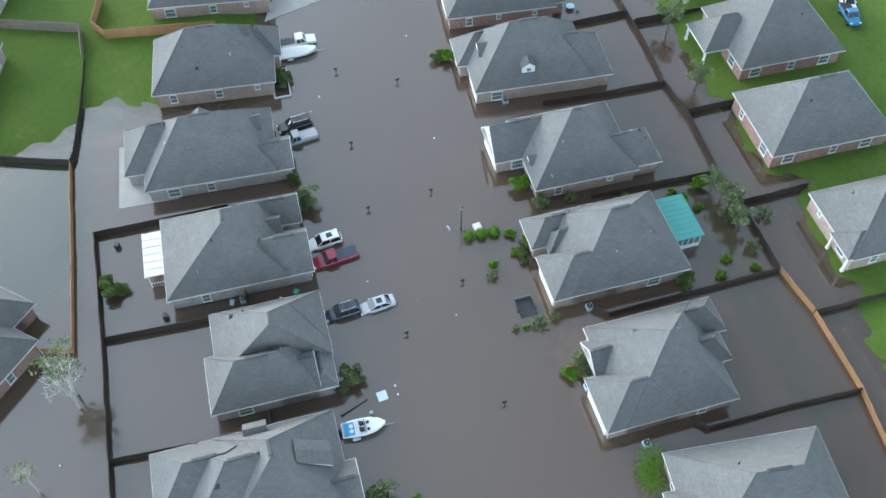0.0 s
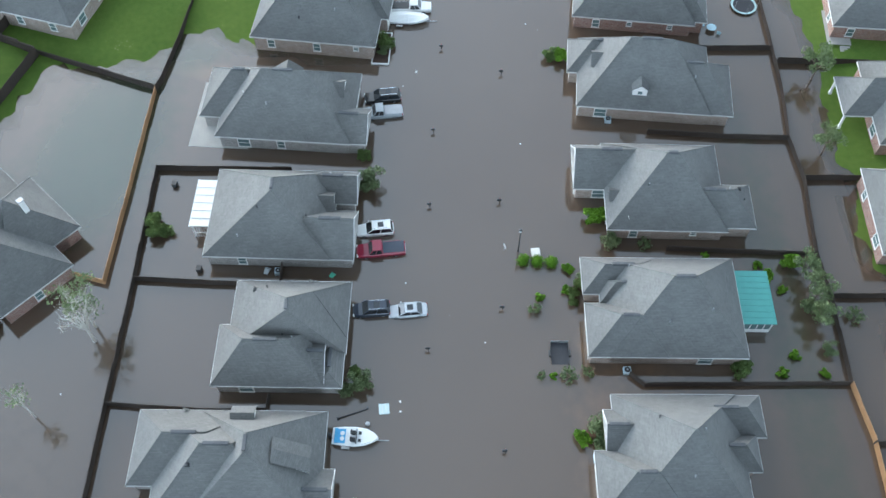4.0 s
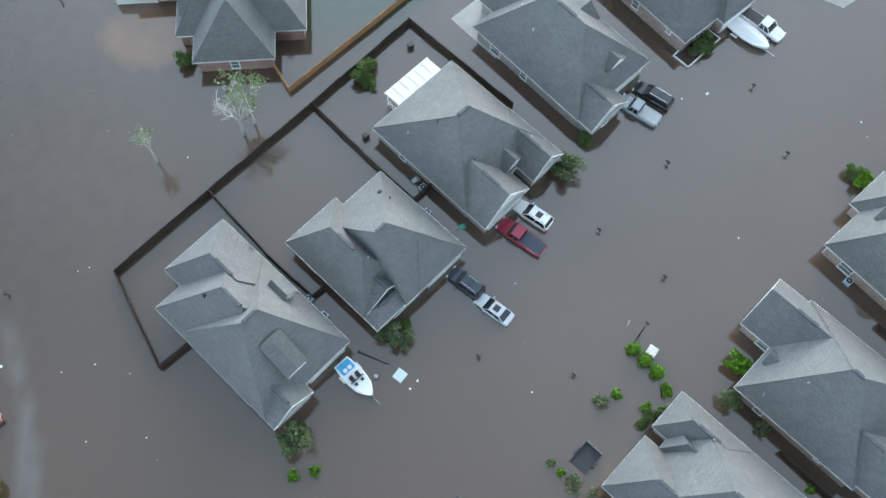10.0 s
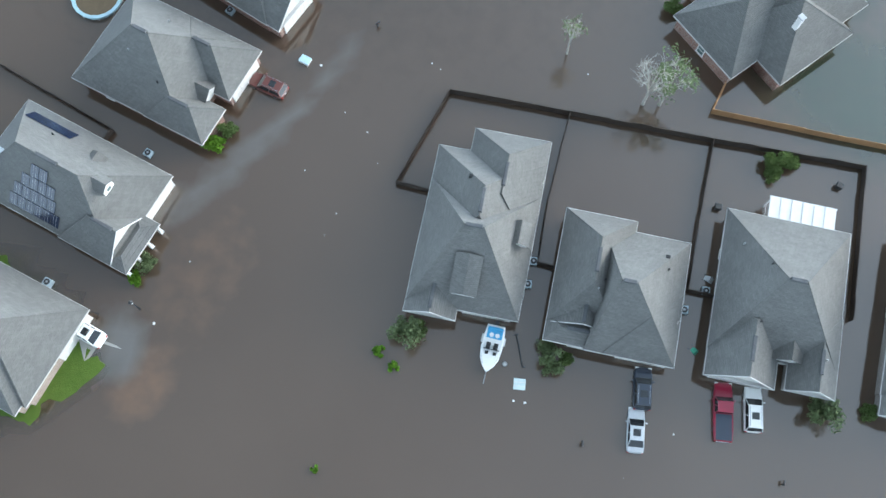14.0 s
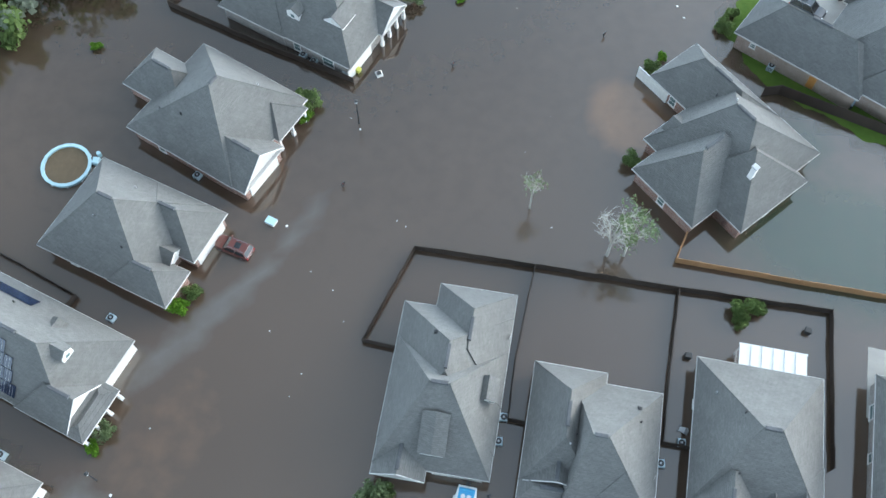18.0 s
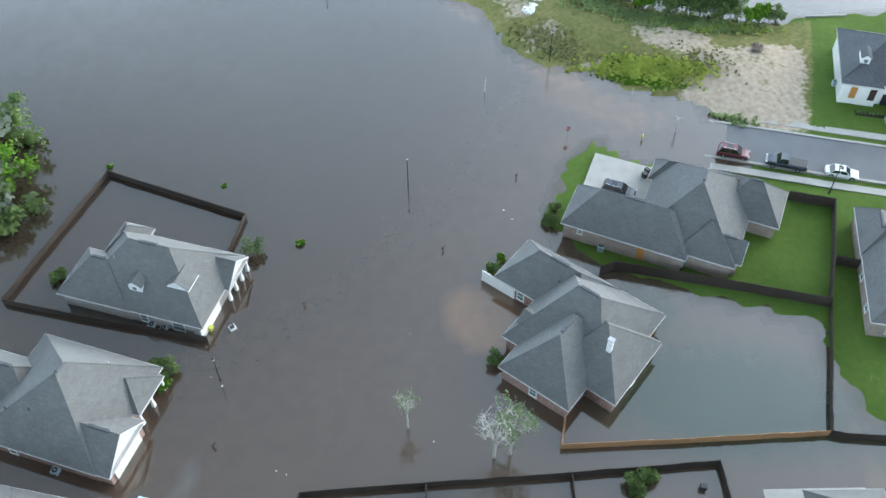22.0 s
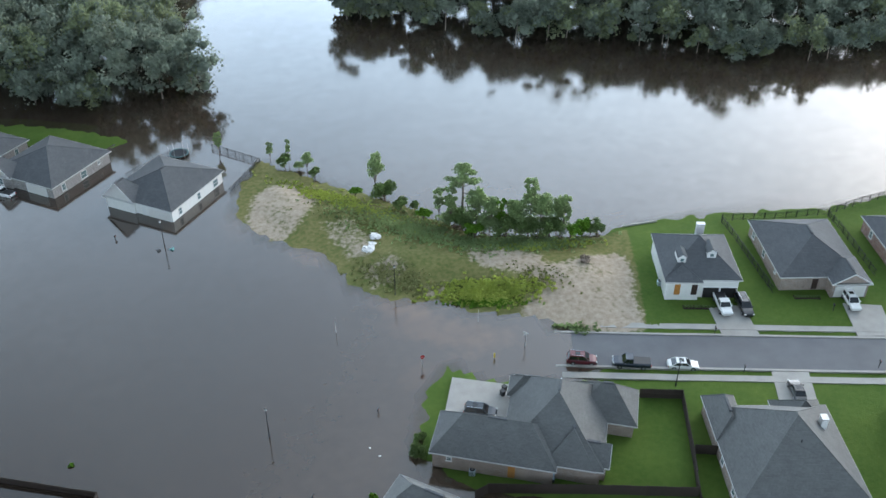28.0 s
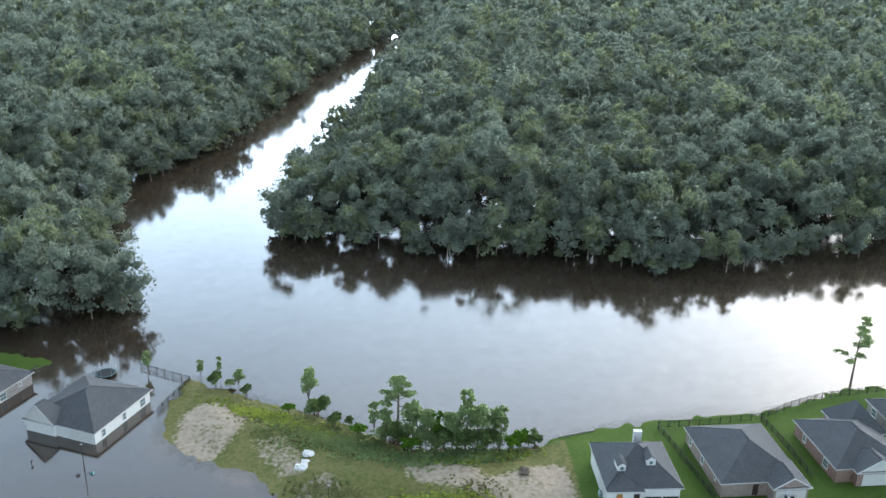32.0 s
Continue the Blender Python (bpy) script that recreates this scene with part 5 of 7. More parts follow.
    v = np.concatenate([*rings, top], 1) * 1.0
    per = 3 * n + 1
    quads = []
    for l in range(2):
        for i in range(n):
            quads.append([l * n + i, l * n + (i + 1) % n, (l + 1) * n + (i + 1) % n, (l + 1) * n + i])
    tris = [[2 * n + i, 2 * n + (i + 1) % n, 3 * n, 3 * n] for i in range(n)]
    q = np.array(quads + tris)
    q = (q[None] + (np.arange(m) * per)[:, None, None]).reshape(-1, 4)
    return v.reshape(-1, 3), q


def mesh_from(name, blocks, mats):
    """One mesh from (vertices, quads, material) blocks; a quad whose last two corners agree is a triangle."""
    vs, loops, starts, totals, mi, off, lo = [], [], [], [], [], 0, 0
    for v, q, k in blocks:
        tri = q[:, 2] == q[:, 3]
        for sub, c in ((q[~tri], 4), (q[tri][:, :3], 3)):
            if len(sub):
                loops.append((sub + off).reshape(-1))
                starts.append(lo + np.arange(len(sub)) * c)
                totals.append(np.full(len(sub), c))
                mi.append(np.full(len(sub), k))
                lo += len(sub) * c
        vs.append(v)
        off += len(v)
    me = bpy.data.meshes.new(name)
    v, l, st, mi = np.concatenate(vs), np.concatenate(loops), np.concatenate(starts), np.concatenate(mi)
    me.vertices.add(len(v))
    me.vertices.foreach_set("co", np.ascontiguousarray(v, np.float32).reshape(-1))
    me.loops.add(len(l))
    me.loops.foreach_set("vertex_index", np.ascontiguousarray(l, np.int32))
    me.polygons.add(len(st))
    me.polygons.foreach_set("loop_start", np.ascontiguousarray(st, np.int32))
    me.polygons.foreach_set("material_index", np.ascontiguousarray(mi, np.int32))
    for m in mats:
        me.materials.append(m)
    me.update(calc_edges=True)
    me.validate()
    return me


RIVER_LEFT = [(-7.5, 178), (7.7, 178.5), (20.7, 180), (22.8, 201), (19.7, 223), (23.9, 246), (29.1, 276), (44, 294), (68, 319), (85, 346), (114, 395), (139, 446), (173, 504), (207, 546), (245, 595), (258, 700)]
RIVER_RIGHT = [(275, 700), (240, 560), (213, 509), (178, 452), (140, 372), (111, 320), (88, 276), (73, 248), (66, 232), (59, 222), (66, 213), (72.8, 208), (91.4, 195), (103, 184), (121, 183), (138.6, 168), (153.8, 156), (173.6, 150), (200, 147), (227, 147), (300, 158), (420, 150)]
WOODS = {
    "left": RIVER_LEFT + [(262, 3000), (-2500, 3000), (-2500, 60), (-120, 40), (-60, 36.5), (-49, 48), (-42, 58.5), (-36.5, 69), (-37, 80), (-46, 96), (-75, 130), (-90, 190), (-30, 192)],
    "right": RIVER_RIGHT + [(2500, 100), (2500, 3000), (272, 3000)],
}
EYE_AT = (9, -25)


def plant_woods(poly, seed, label):
    rng = np.random.default_rng(seed)
    rings = ((0, 330, 5.4), (330, 620, 7.0), (620, 1200, 10.0), (1200, 3000, 19.0))
    blocks = []
    for lo, hi, step in rings:
        reach = hi + 20
        gx, gy = np.meshgrid(np.arange(EYE_AT[0] - reach, EYE_AT[0] + reach, step), np.arange(max(30, EYE_AT[1]), EYE_AT[1] + reach, step))
        x, y = gx.reshape(-1) + rng.uniform(-0.42, 0.42, gx.size) * step, gy.reshape(-1) + rng.uniform(-0.42, 0.42, gx.size) * step
        dist = np.hypot(x - EYE_AT[0], y - EYE_AT[1])
        side = np.degrees(np.arctan2(x - EYE_AT[0], y - EYE_AT[1]))
        ok = (dist >= lo) & (dist < hi) & (side > -62) & (side < 62)
        x, y, dist = x[ok], y[ok], dist[ok]
        d = inside_distance(x, y, poly)
        ok = d > np.where(rng.random(len(x)) < 0.12, -2.5, 1.5)
        x, y, d = x[ok], y[ok], d[ok]
        if not len(x):
            continue
        big = np.clip(0.75 + 0.32 * rng.normal(size=len(x)) + 0.3 * wobble(x, y, 17), 0.3, 1.7)
        rad = step * 0.62 * (0.7 + 0.55 * big)
        rad = np.where((x < -20) & (y < 135), rad * 0.95, rad)
        h = (11.0 + 5.0 * big + 3.2 * rng.normal(size=len(x))) * np.where((x < -20) & (y < 135), 0.6, 1.0) * np.clip(0.5 + d / 50, 0.5, 1.0)
        c = np.stack([x, y, h - rad * 0.5], -1)
        count, size = ((760, 0.34), (300, 0.58), (80, 1.3), (22, 3.4))[(0, 330, 620, 1200).index(lo)]
        # every crown is several lobes
        lobes = 9 if lo < 620 else 4
        cc = np.repeat(c, lobes, 0) + rng.normal(size=(len(c) * lobes, 3)) * np.repeat(rad, lobes)[:, None] * np.array([0.46, 0.46, 0.5])
        rr = np.repeat(rad, lobes) * rng.uniform(0.26, 0.62, len(cc))
        v, q = crown_shell(cc, rr * 0.55, rng, 0.95)
        inner = (v[q[:, 0], 0] < -20) & (v[q[:, 0], 1] < 135)
        blocks.append((v, q[~inner], 0))
        if inner.any():
            blocks.append((v, q[inner], 5))
        kind = (np.repeat(rng.random(len(c)), lobes) * 1.0)
        for k, (a, b) in enumerate(((0, 0.6), (0.6, 0.82), (0.82, 1.0))):
            sel = (kind >= a) & (kind < b)
            if sel.any():
                v, q = leaf_cards(cc[sel], rr[sel], count // lobes + 4, size, rng, 1.05)
                near = (v[:, 0] < -20) & (v[:, 1] < 135)
                green = near[q[:, 0]]
                blocks.append((v, q[~green], k))
                if green.any():
                    blocks.append((v, q[green], 5 if k < 1 else 4))
        if lo < 620:
            ed = d < 9
            if ed.any():
                m = int(ed.sum()) * 3
                k = rng.choice(np.nonzero(ed)[0], m)
                lc = np.stack([x[k] + rng.normal(size=m) * 1.8, y[k] + rng.normal(size=m) * 1.8, rng.uniform(0.8, 6.5, m)], -1)
                keep = inside_distance(lc[:, 0], lc[:, 1], poly) > 0.3
                lc = lc[keep]
                lr = rng.uniform(1.0, 2.4, len(lc))
                v, q = leaf_cards(lc, lr, 46, 0.5, rng, 0.9, up=0.0)
                v[:, 2] = np.maximum(v[:, 2], 0.03)
                half = len(q) // 2
                blocks.append((v, q[:half], 0))
                blocks.append((v, q[half:], 1))
        if lo < 330:
            edge = (d < 9) & (rng.random(len(d)) < 0.5)
            tv, tq = [], []
            for (px, py, pz), r0 in zip(c[edge], rad[edge]):
                n0 = len(tv)
                lean = rng.normal(size=2) * 0.5
                for zz, rr0 in ((-0.8, 0.17), (pz * 0.9, 0.08)):
                    f = (zz + 0.8) / (pz + 0.8)
                    tv += [(px + lean[0] * f + rr0 * math.cos(t), py + lean[1] * f + rr0 * math.sin(t), zz) for t in (0, 1.57, 3.14, 4.71)]
                tq += [[n0 + i, n0 + (i + 1) % 4, n0 + 4 + (i + 1) % 4, n0 + 4 + i] for i in range(4)]
            if tv:
                blocks.append((np.array(tv), np.array(tq), 3))
    me = mesh_from("forest", blocks, [LEAF_FOREST, LEAF_OLIVE, LEAF_GREY, TRUNK, LEAF_BRIGHT, LEAF])
    return tagged(new("forest", me), label, "forest", kind="stuff")


plant_woods(WOODS["left"], 11, "dense dark green flooded woodland on the river's near bend")
plant_woods(WOODS["right"], 12, "dense grey-green flooded woodland across the river")

# ---- vehicles ----
_wheel = Shape().tube((0, -0.11, 0), (0, 0.11, 0), 0.36, n=16).mesh("wheel", RUBBER)
_rim = Shape().tube((0, -0.125, 0), (0, 0.125, 0), 0.21, n=12).mesh("rim", GALV)


def car(x, y, z, ang, length, kind, color, label, bed=None):
    """A parked car: nose towards its local +x. kind: sedan, suv, pickup."""
    c = thing("car" if kind != "pickup" else "pickup_truck", pose(x, y, z, 0, 0, ang), label, "car" if kind != "pickup" else "truck", "parked vehicles")
    L, W = length, {"sedan": 1.8, "suv": 1.88, "pickup": 1.98}[kind]
    low, belt, top = {"sedan": (0.28, 0.92, 1.42), "suv": (0.34, 1.05, 1.70), "pickup": (0.48, 1.15, 1.86)}[kind]
    mat = paint("car_paint_" + "_".join(f"{v:.2f}" for v in color), color)
    h = L / 2
    hood = {"sedan": belt - 0.06, "suv": belt - 0.02, "pickup": belt + 0.02}[kind]
    # stations from tail to nose: position, half width, belt height
    st = [(-h, 0.78, belt - 0.18), (-h + 0.12, 0.92, belt - 0.03), (-h * 0.7, 1.0, belt), (0, 1.0, belt), (h * 0.35, 1.0, belt - 0.01), (h * 0.7, 0.96, hood - 0.05), (h - 0.18, 0.88, hood - 0.16), (h, 0.72, hood - 0.34)]
    body = Shape()
    rings = []
    for px, hw, zt in st:
        w = W / 2 * hw
        rings.append([(px, -w * 0.94, low), (px, -w, low + 0.22), (px, -w, zt - 0.16), (px, -w * 0.88, zt), (px, w * 0.88, zt), (px, w, zt - 0.16), (px, w, low + 0.22), (px, w * 0.94, low)])
    body.loft(rings)
    b = part("body", body, mat, c, smooth=False)
    if kind == "pickup":
        x0, x1, x2, x3 = -h * 0.02 - 0.1, 0.05, h * 0.33, h * 0.52
        cab_back = -h * 0.06
        prof = [(cab_back, belt - 0.02, 0.92), (cab_back + 0.12, top, 0.78), (h * 0.3, top, 0.78), (h * 0.5, belt - 0.03, 0.92)]
        part("bed", Shape().box(-h + 0.12, -W / 2 * 0.8, belt - 0.02, cab_back - 0.1, W / 2 * 0.8, belt + 0.035), bed or BLACK, c, "dark truck bed cover")
        tail = Shape().box(-h - 0.05, -W / 2 * 0.75, low + 0.02, -h + 0.02, W / 2 * 0.75, low + 0.2)
        part("bumper", tail, CHROME, c)
    else:
        back = -h + (0.55 if kind == "sedan" else 0.1)
        prof = [(back, belt - 0.03, 0.9), (back + (0.75 if kind == "sedan" else 0.35), top, 0.74), (h * 0.12, top, 0.74), (h * 0.48, belt - 0.05, 0.9)]
    glass = Shape()
    (a, za, wa), (b_, zb, wb), (c_, zc, wc), (d, zd, wd) = prof
    glass.loft([[(a, -W / 2 * wa, za), (d, -W / 2 * wd, zd), (d, W / 2 * wd, zd), (a, W / 2 * wa, za)], [(b_, -W / 2 * wb, zb - 0.02), (c_, -W / 2 * wc, zc - 0.02), (c_, W / 2 * wc, zc - 0.02), (b_, W / 2 * wb, zb - 0.02)]])
    part("glasshouse", glass, CAR_GLASS, c)
    rf = Shape().slab(b_ - 0.1, -W / 2 * wb - 0.02, top - 0.07, c_ + 0.1, W / 2 * wb + 0.02, top + 0.02, 0.05)
    pillars = []
    for sx in (-1, 1):
        for (p, q) in (((a, sx * W / 2 * wa, za), (b_, sx * W / 2 * wb, zb)), ((d, sx * W / 2 * wd, zd), (c_, sx * W / 2 * wc, zc)), (((a + d) / 2, sx * W / 2 * 0.92, belt - 0.03), ((b_ + c_) / 2, sx * W / 2 * wb, top))):
            pillars.append(Shape().tube(p, q, 0.045, n=5))
    r = part("roof", rf, mat, c)
    for pl in pillars:
        part("pillar", pl, mat, r)
    if kind != "pickup":
        part("sunroof", Shape().slab(0.0, -0.38, top + 0.015, 0.72, 0.38, top + 0.03, 0.01, pose((b_ + c_) / 2 - 0.3, 0, 0)), CAR_GLASS, r)
    if kind == "suv":
        for sx in (-1, 1):
            part("roof_rail", Shape().tube((b_ + 0.1, sx * 0.58, top + 0.07), (c_ - 0.05, sx * 0.58, top + 0.07), 0.025, n=6), CHROME, r)
    for sx in (-1, 1):
        part("headlight", Shape().box(h - 0.22, sx * W * 0.36 - 0.16, hood - 0.36, h - 0.02, sx * W * 0.36 + 0.16, hood - 0.2), surface("lamp_glass", (0.8, 0.8, 0.78), 0.1, bump=0), c)
        part("tail_light", Shape().box(-h - 0.02, sx * W * 0.38 - 0.1, belt - 0.42, -h + 0.15, sx * W * 0.38 + 0.12, belt - 0.16), surface("red_lens", (0.35, 0.02, 0.02), 0.2, bump=0), c)
        part("mirror", Shape().slab(d - 0.42, sx * (W / 2 + 0.1) - 0.1, belt - 0.08, d - 0.28, sx * (W / 2 + 0.1) + 0.1, belt + 0.1, 0.03), mat, c)
        for wx in (-h * 0.6, h * 0.62):
            w = part("wheel", _wheel, None, c, m=pose(wx, sx * (W / 2 - 0.1), 0.36))
            part("rim", _rim, None, w)
    part("licence_plate", Shape().box(-h - 0.035, -0.16, belt - 0.42, -h - 0.02, 0.16, belt - 0.28), TRIM, c)
    return c


WHITE, SILVER, BLACKP, NAVY, RED, MAROON, GREY = (0.78, 0.78, 0.76), (0.46, 0.49, 0.52), (0.015, 0.016, 0.018), (0.02, 0.03, 0.05), (0.27, 0.008, 0.035), (0.11, 0.006, 0.014), (0.30, 0.33, 0.35)
WADE = -0.42
car(36.3, -9.7, WADE, 94, 4.6, "suv", WHITE, "white sport utility car with sunroof, wheels in flood water")
car(33.3, -10.4, WADE - 0.05, 94, 6.0, "pickup", RED, "red crew-cab pickup truck with dark bed cover in water", bed=surface("blue_black_cover", (0.03, 0.045, 0.07), 0.6))
car(25.0, -9.3, WADE, 93, 4.4, "suv", NAVY, "dark green-black utility car parked in flood water")
car(24.75, -13.6, WADE - 0.05, 93, 4.6, "sedan", SILVER, "silver sedan with sunroof standing in flood water")
car(58.1, -10.6, WADE, 95, 5.0, "suv", BLACKP, "black sport utility car with chrome roof rails, flooded")
car(55.3, -10.6, WADE, 95, 5.4, "pickup", GREY, "silver-grey pickup truck with pale bed cover, flooded", bed=surface("pale_cover", (0.38, 0.39, 0.41), 0.6))
car(75.3, -14.8, WADE + 0.1, -92, 5.9, "pickup", WHITE, "white pickup truck parked beside a covered boat")
car(-20.2, 18.3, WADE, 163, 4.5, "suv", (0.12, 0.034, 0.028), "rust-red utility car half under the garage eaves, flooded")
car(-32.9, -12.6, 0.1, 160, 4.4, "sedan", WHITE, "white sedan at the garage of a brick house")
car(64.8, 66.9, -0.02, -24, 4.6, "suv", MAROON, "dark red utility car parked at the wet kerb")
car(71.5, 63.6, 0.16, 156, 5.8, "pickup", NAVY, "dark blue crew-cab pickup parked at the kerb")
car(78.6, 60.6, 0.34, -22, 4.7, "sedan", WHITE, "white sedan with dark rear window parked at the kerb")
car(45.9, 60.9, 0.55, -28, 4.7, "suv", (0.025, 0.035, 0.05), "dark blue estate car on the pale driveway")
car(92.2, 71.0, 0.72, -106, 5.6, "pickup", WHITE, "white pickup truck on the driveway by open garages")
car(95.4, 69.6, 0.72, -106, 5.4, "suv", BLACKP, "black utility car on the driveway by open garages")
car(112.9, 65.0, 0.72, -108, 4.7, "suv", WHITE, "white utility car on a wet concrete driveway")
car(91.2, 50.0, 0.72, 70, 4.5, "sedan", BLACKP, "black sedan on the driveway behind the hipped house")
car(-21.4, 147.6, WADE, 140, 5.0, "pickup", WHITE, "white pickup truck standing in flood water by a house")
car(-24.4, 152.2, WADE, 140, 4.4, "suv", WHITE, "white car under a porch in flood water")
car(55.6, -99.6, 0.65, 170, 4.6, "suv", WHITE, "white utility car on a far driveway")
car(52.8, -98.2, 0.65, 170, 5.0, "pickup", (0.03, 0.22, 0.42), "bright blue pickup truck on a far driveway")


def boat(x, y, z, ang, length, width, label, covered=False):
    """A small motor boat on its trailer, bow towards local +x."""
    b = thing("boat", pose(x, y, z, 0, 0, ang), label, "boat", "boats")
    h = length / 2
    gel = surface("white_gelcoat", (0.80, 0.81, 0.80), 0.25, var=0.04, bump=0)
    st = [(-h, 0.82), (-h * 0.5, 0.97), (0, 1.0), (h * 0.45, 0.86), (h * 0.75, 0.55), (h * 0.93, 0.22), (h, 0.05)]
    rings = []
    for px, k in st:
        w = width / 2 * k
        lift_ = 0.25 * max(0, px / h) ** 2
        rings.append([(px, 0, 0.05 + lift_ * 1.6), (px, -w * 0.75, 0.3 + lift_), (px, -w, 0.85 + lift_), (px, -w * 0.86, 0.9 + lift_), (px, w * 0.86, 0.9 + lift_), (px, w, 0.85 + lift_), (px, w * 0.75, 0.3 + lift_)])
    part("hull", Shape().loft(rings), gel, b)
    if covered:
        cv = []
        for px, k in st:
            w = width / 2 * k
            cv.append([(px, -w * 0.98, 0.88), (px, -w * 0.45, 1.2 - 0.25 * abs(px) / h), (px, 0, 1.42 - 0.45 * abs(px) / h), (px, w * 0.45, 1.2 - 0.25 * abs(px) / h), (px, w * 0.98, 0.88)])
        part("cover", Shape().loft(cv), surface("white_canvas", (0.78, 0.78, 0.76), 0.8, var=0.06, bump=0.2), b, "white canvas boat cover")
    else:
        blue = surface("sky_blue_vinyl", (0.06, 0.36, 0.62), 0.5, var=0.15)
        part("cockpit", Shape().box(-h * 0.86, -width * 0.36, 0.88, -h * 0.42, width * 0.36, 0.93), blue, b, "blue cockpit floor")
        part("bench", Shape().slab(-h * 0.9, -width * 0.36, 0.9, -h * 0.76, width * 0.36, 1.15, 0.06), blue, b, "blue vinyl stern bench")
        for sx in (-1, 1):
            part("round_cushion", Shape().tube((-h * 0.56, sx * 0.3, 0.92), (-h * 0.56, sx * 0.3, 1.0), 0.24, n=14), gel, b)
            sdat = part("seat", Shape().slab(-h * 0.16, sx * 0.4 - 0.22, 0.92, h * 0.02, sx * 0.4 + 0.22, 1.18, 0.05), BLACK, b)
            part("backrest", Shape().slab(-h * 0.2, sx * 0.4 - 0.22, 1.1, -h * 0.14, sx * 0.4 + 0.22, 1.5, 0.04), BLACK, sdat)
            part("hatch", Shape().slab(h * 0.14, sx * 0.42 - 0.17, 0.93, h * 0.27, sx * 0.42 + 0.17, 0.99, 0.02), BLACK, b)
            part("windscreen", Shape().box(h * 0.05, sx * 0.42 - 0.4, 0.93, h * 0.075, sx * 0.42 + 0.4, 1.3), CAR_GLASS, b)
            part("grab_rail", Shape().tube((h * 0.3, sx * width * 0.4, 1.05), (h * 0.7, sx * width * 0.26, 1.2), 0.02, n=6), CHROME, b)
    part("outboard_motor", Shape().slab(-h - 0.45, -0.2, 0.55, -h - 0.05, 0.2, 1.25, 0.1).box(-h - 0.3, -0.07, -0.3, -h - 0.15, 0.07, 0.6), BLACK, b)
    tr = Shape().tube((h * 0.6, 0, 0.1), (h + 1.15, 0, 0.22), 0.05, n=6).tube((-h * 0.8, -width * 0.3, 0.05), (h * 0.6, 0, 0.1), 0.05, n=6).tube((-h * 0.8, width * 0.3, 0.05), (h * 0.6, 0, 0.1), 0.05, n=6).tube((h, 0, 0.2), (h, 0, 0.9), 0.05, n=6)
    t = part("trailer", tr, GALV, b)
    for sx in (-1, 1):
        part("trailer_wheel", _wheel, None, t, m=pose(-h * 0.4, sx * width * 0.5, 0.0))
        part("mudguard", Shape().slab(-h * 0.4 - 0.45, sx * width * 0.5 - 0.15, 0.34, -h * 0.4 + 0.45, sx * width * 0.5 + 0.15, 0.42, 0.04), TRIM, t)
    return b


boat(9.1, -7.7, -0.15, -95, 5.0, 2.25, "white motor boat with blue cockpit on a drowned trailer")
boat(72.9, -14.3, -0.1, -94, 6.0, 2.5, "white boat under a canvas cover on its trailer", covered=True)


# ---- plants ----
def plant_mesh(name, mats, trunk_h, crown_r, crown_h, cards, size, seed, lobes=6, bare=0.0, limbs=7, trunk_r=0.12, droop=0.0, fill=True):
    """Trunk and limbs as one mesh, the crown of many small leaf clumps as another."""
    rng = np.random.default_rng(seed)
    rnd = random.Random(seed)
    wood = Shape()
    mid = (rnd.uniform(-0.1, 0.1), rnd.uniform(-0.1, 0.1), trunk_h)
    wood.tube((0, 0, -0.9), mid, trunk_r, trunk_r * 0.7, 7)
    tips = []
    for i in range(limbs):
        a = 2 * math.pi * (i + rnd.random() * 0.6) / limbs
        r = crown_r * rnd.uniform(0.45, 0.8)
        tip = (mid[0] + r * math.cos(a), mid[1] + r * math.sin(a), trunk_h + crown_h * rnd.uniform(0.3, 0.95))
        knee = tuple(mid[k] * 0.55 + tip[k] * 0.45 + (0.12 * crown_h if k == 2 else 0) for k in range(3))
        wood.tube(mid, knee, trunk_r * 0.5, trunk_r * 0.32, 6)
        wood.tube(knee, tip, trunk_r * 0.32, trunk_r * 0.1, 5)
        tips.append(tip)
        if bare:
            for j in range(7):
                f = rnd.random()
                p = tuple(knee[k] * (1 - f) + tip[k] * f for k in range(3))
                q = (p[0] + rnd.uniform(-1, 1) * crown_r * 0.4, p[1] + rnd.uniform(-1, 1) * crown_r * 0.4, p[2] + rnd.uniform(0.0, 0.45) * crown_h * 0.6)
                wood.tube(p, q, trunk_r * 0.14, trunk_r * 0.05, 4)
                for _ in range(4):
                    g = rnd.uniform(0.3, 1)
                    s = tuple(p[k] * (1 - g) + q[k] * g for k in range(3))
                    wood.tube(s, (s[0] + rnd.uniform(-0.5, 0.5), s[1] + rnd.uniform(-0.5, 0.5), s[2] + rnd.uniform(0, 0.5)), trunk_r * 0.07, trunk_r * 0.03, 3, False)
    wm = wood.mesh("trunk", mats[0])
    cm = None
    if cards:
        c = np.array([[t[0], t[1], t[2]] for t in tips] + [[mid[0] + rng.normal() * crown_r * 0.3, mid[1] + rng.normal() * crown_r * 0.3, trunk_h + crown_h * rng.uniform(0.3, 1.0)] for _ in range(lobes)])
        r = crown_r * rng.uniform(0.22, 0.44, len(c))
        blocks = []
        if fill:
            v, q = crown_shell(c, r * 0.5, rng, 0.9)
            blocks.append((v, q, 0))
        v, q = leaf_cards(c, r, max(6, int(1.25 * cards) // len(c)), size, rng, 1.0, up=0.1)
        v[:, 2] = np.maximum(v[:, 2], 0.02)
        blocks.append((v, q, 0))
        cm = mesh_from("crown", blocks, [mats[1]])
    return wm, cm


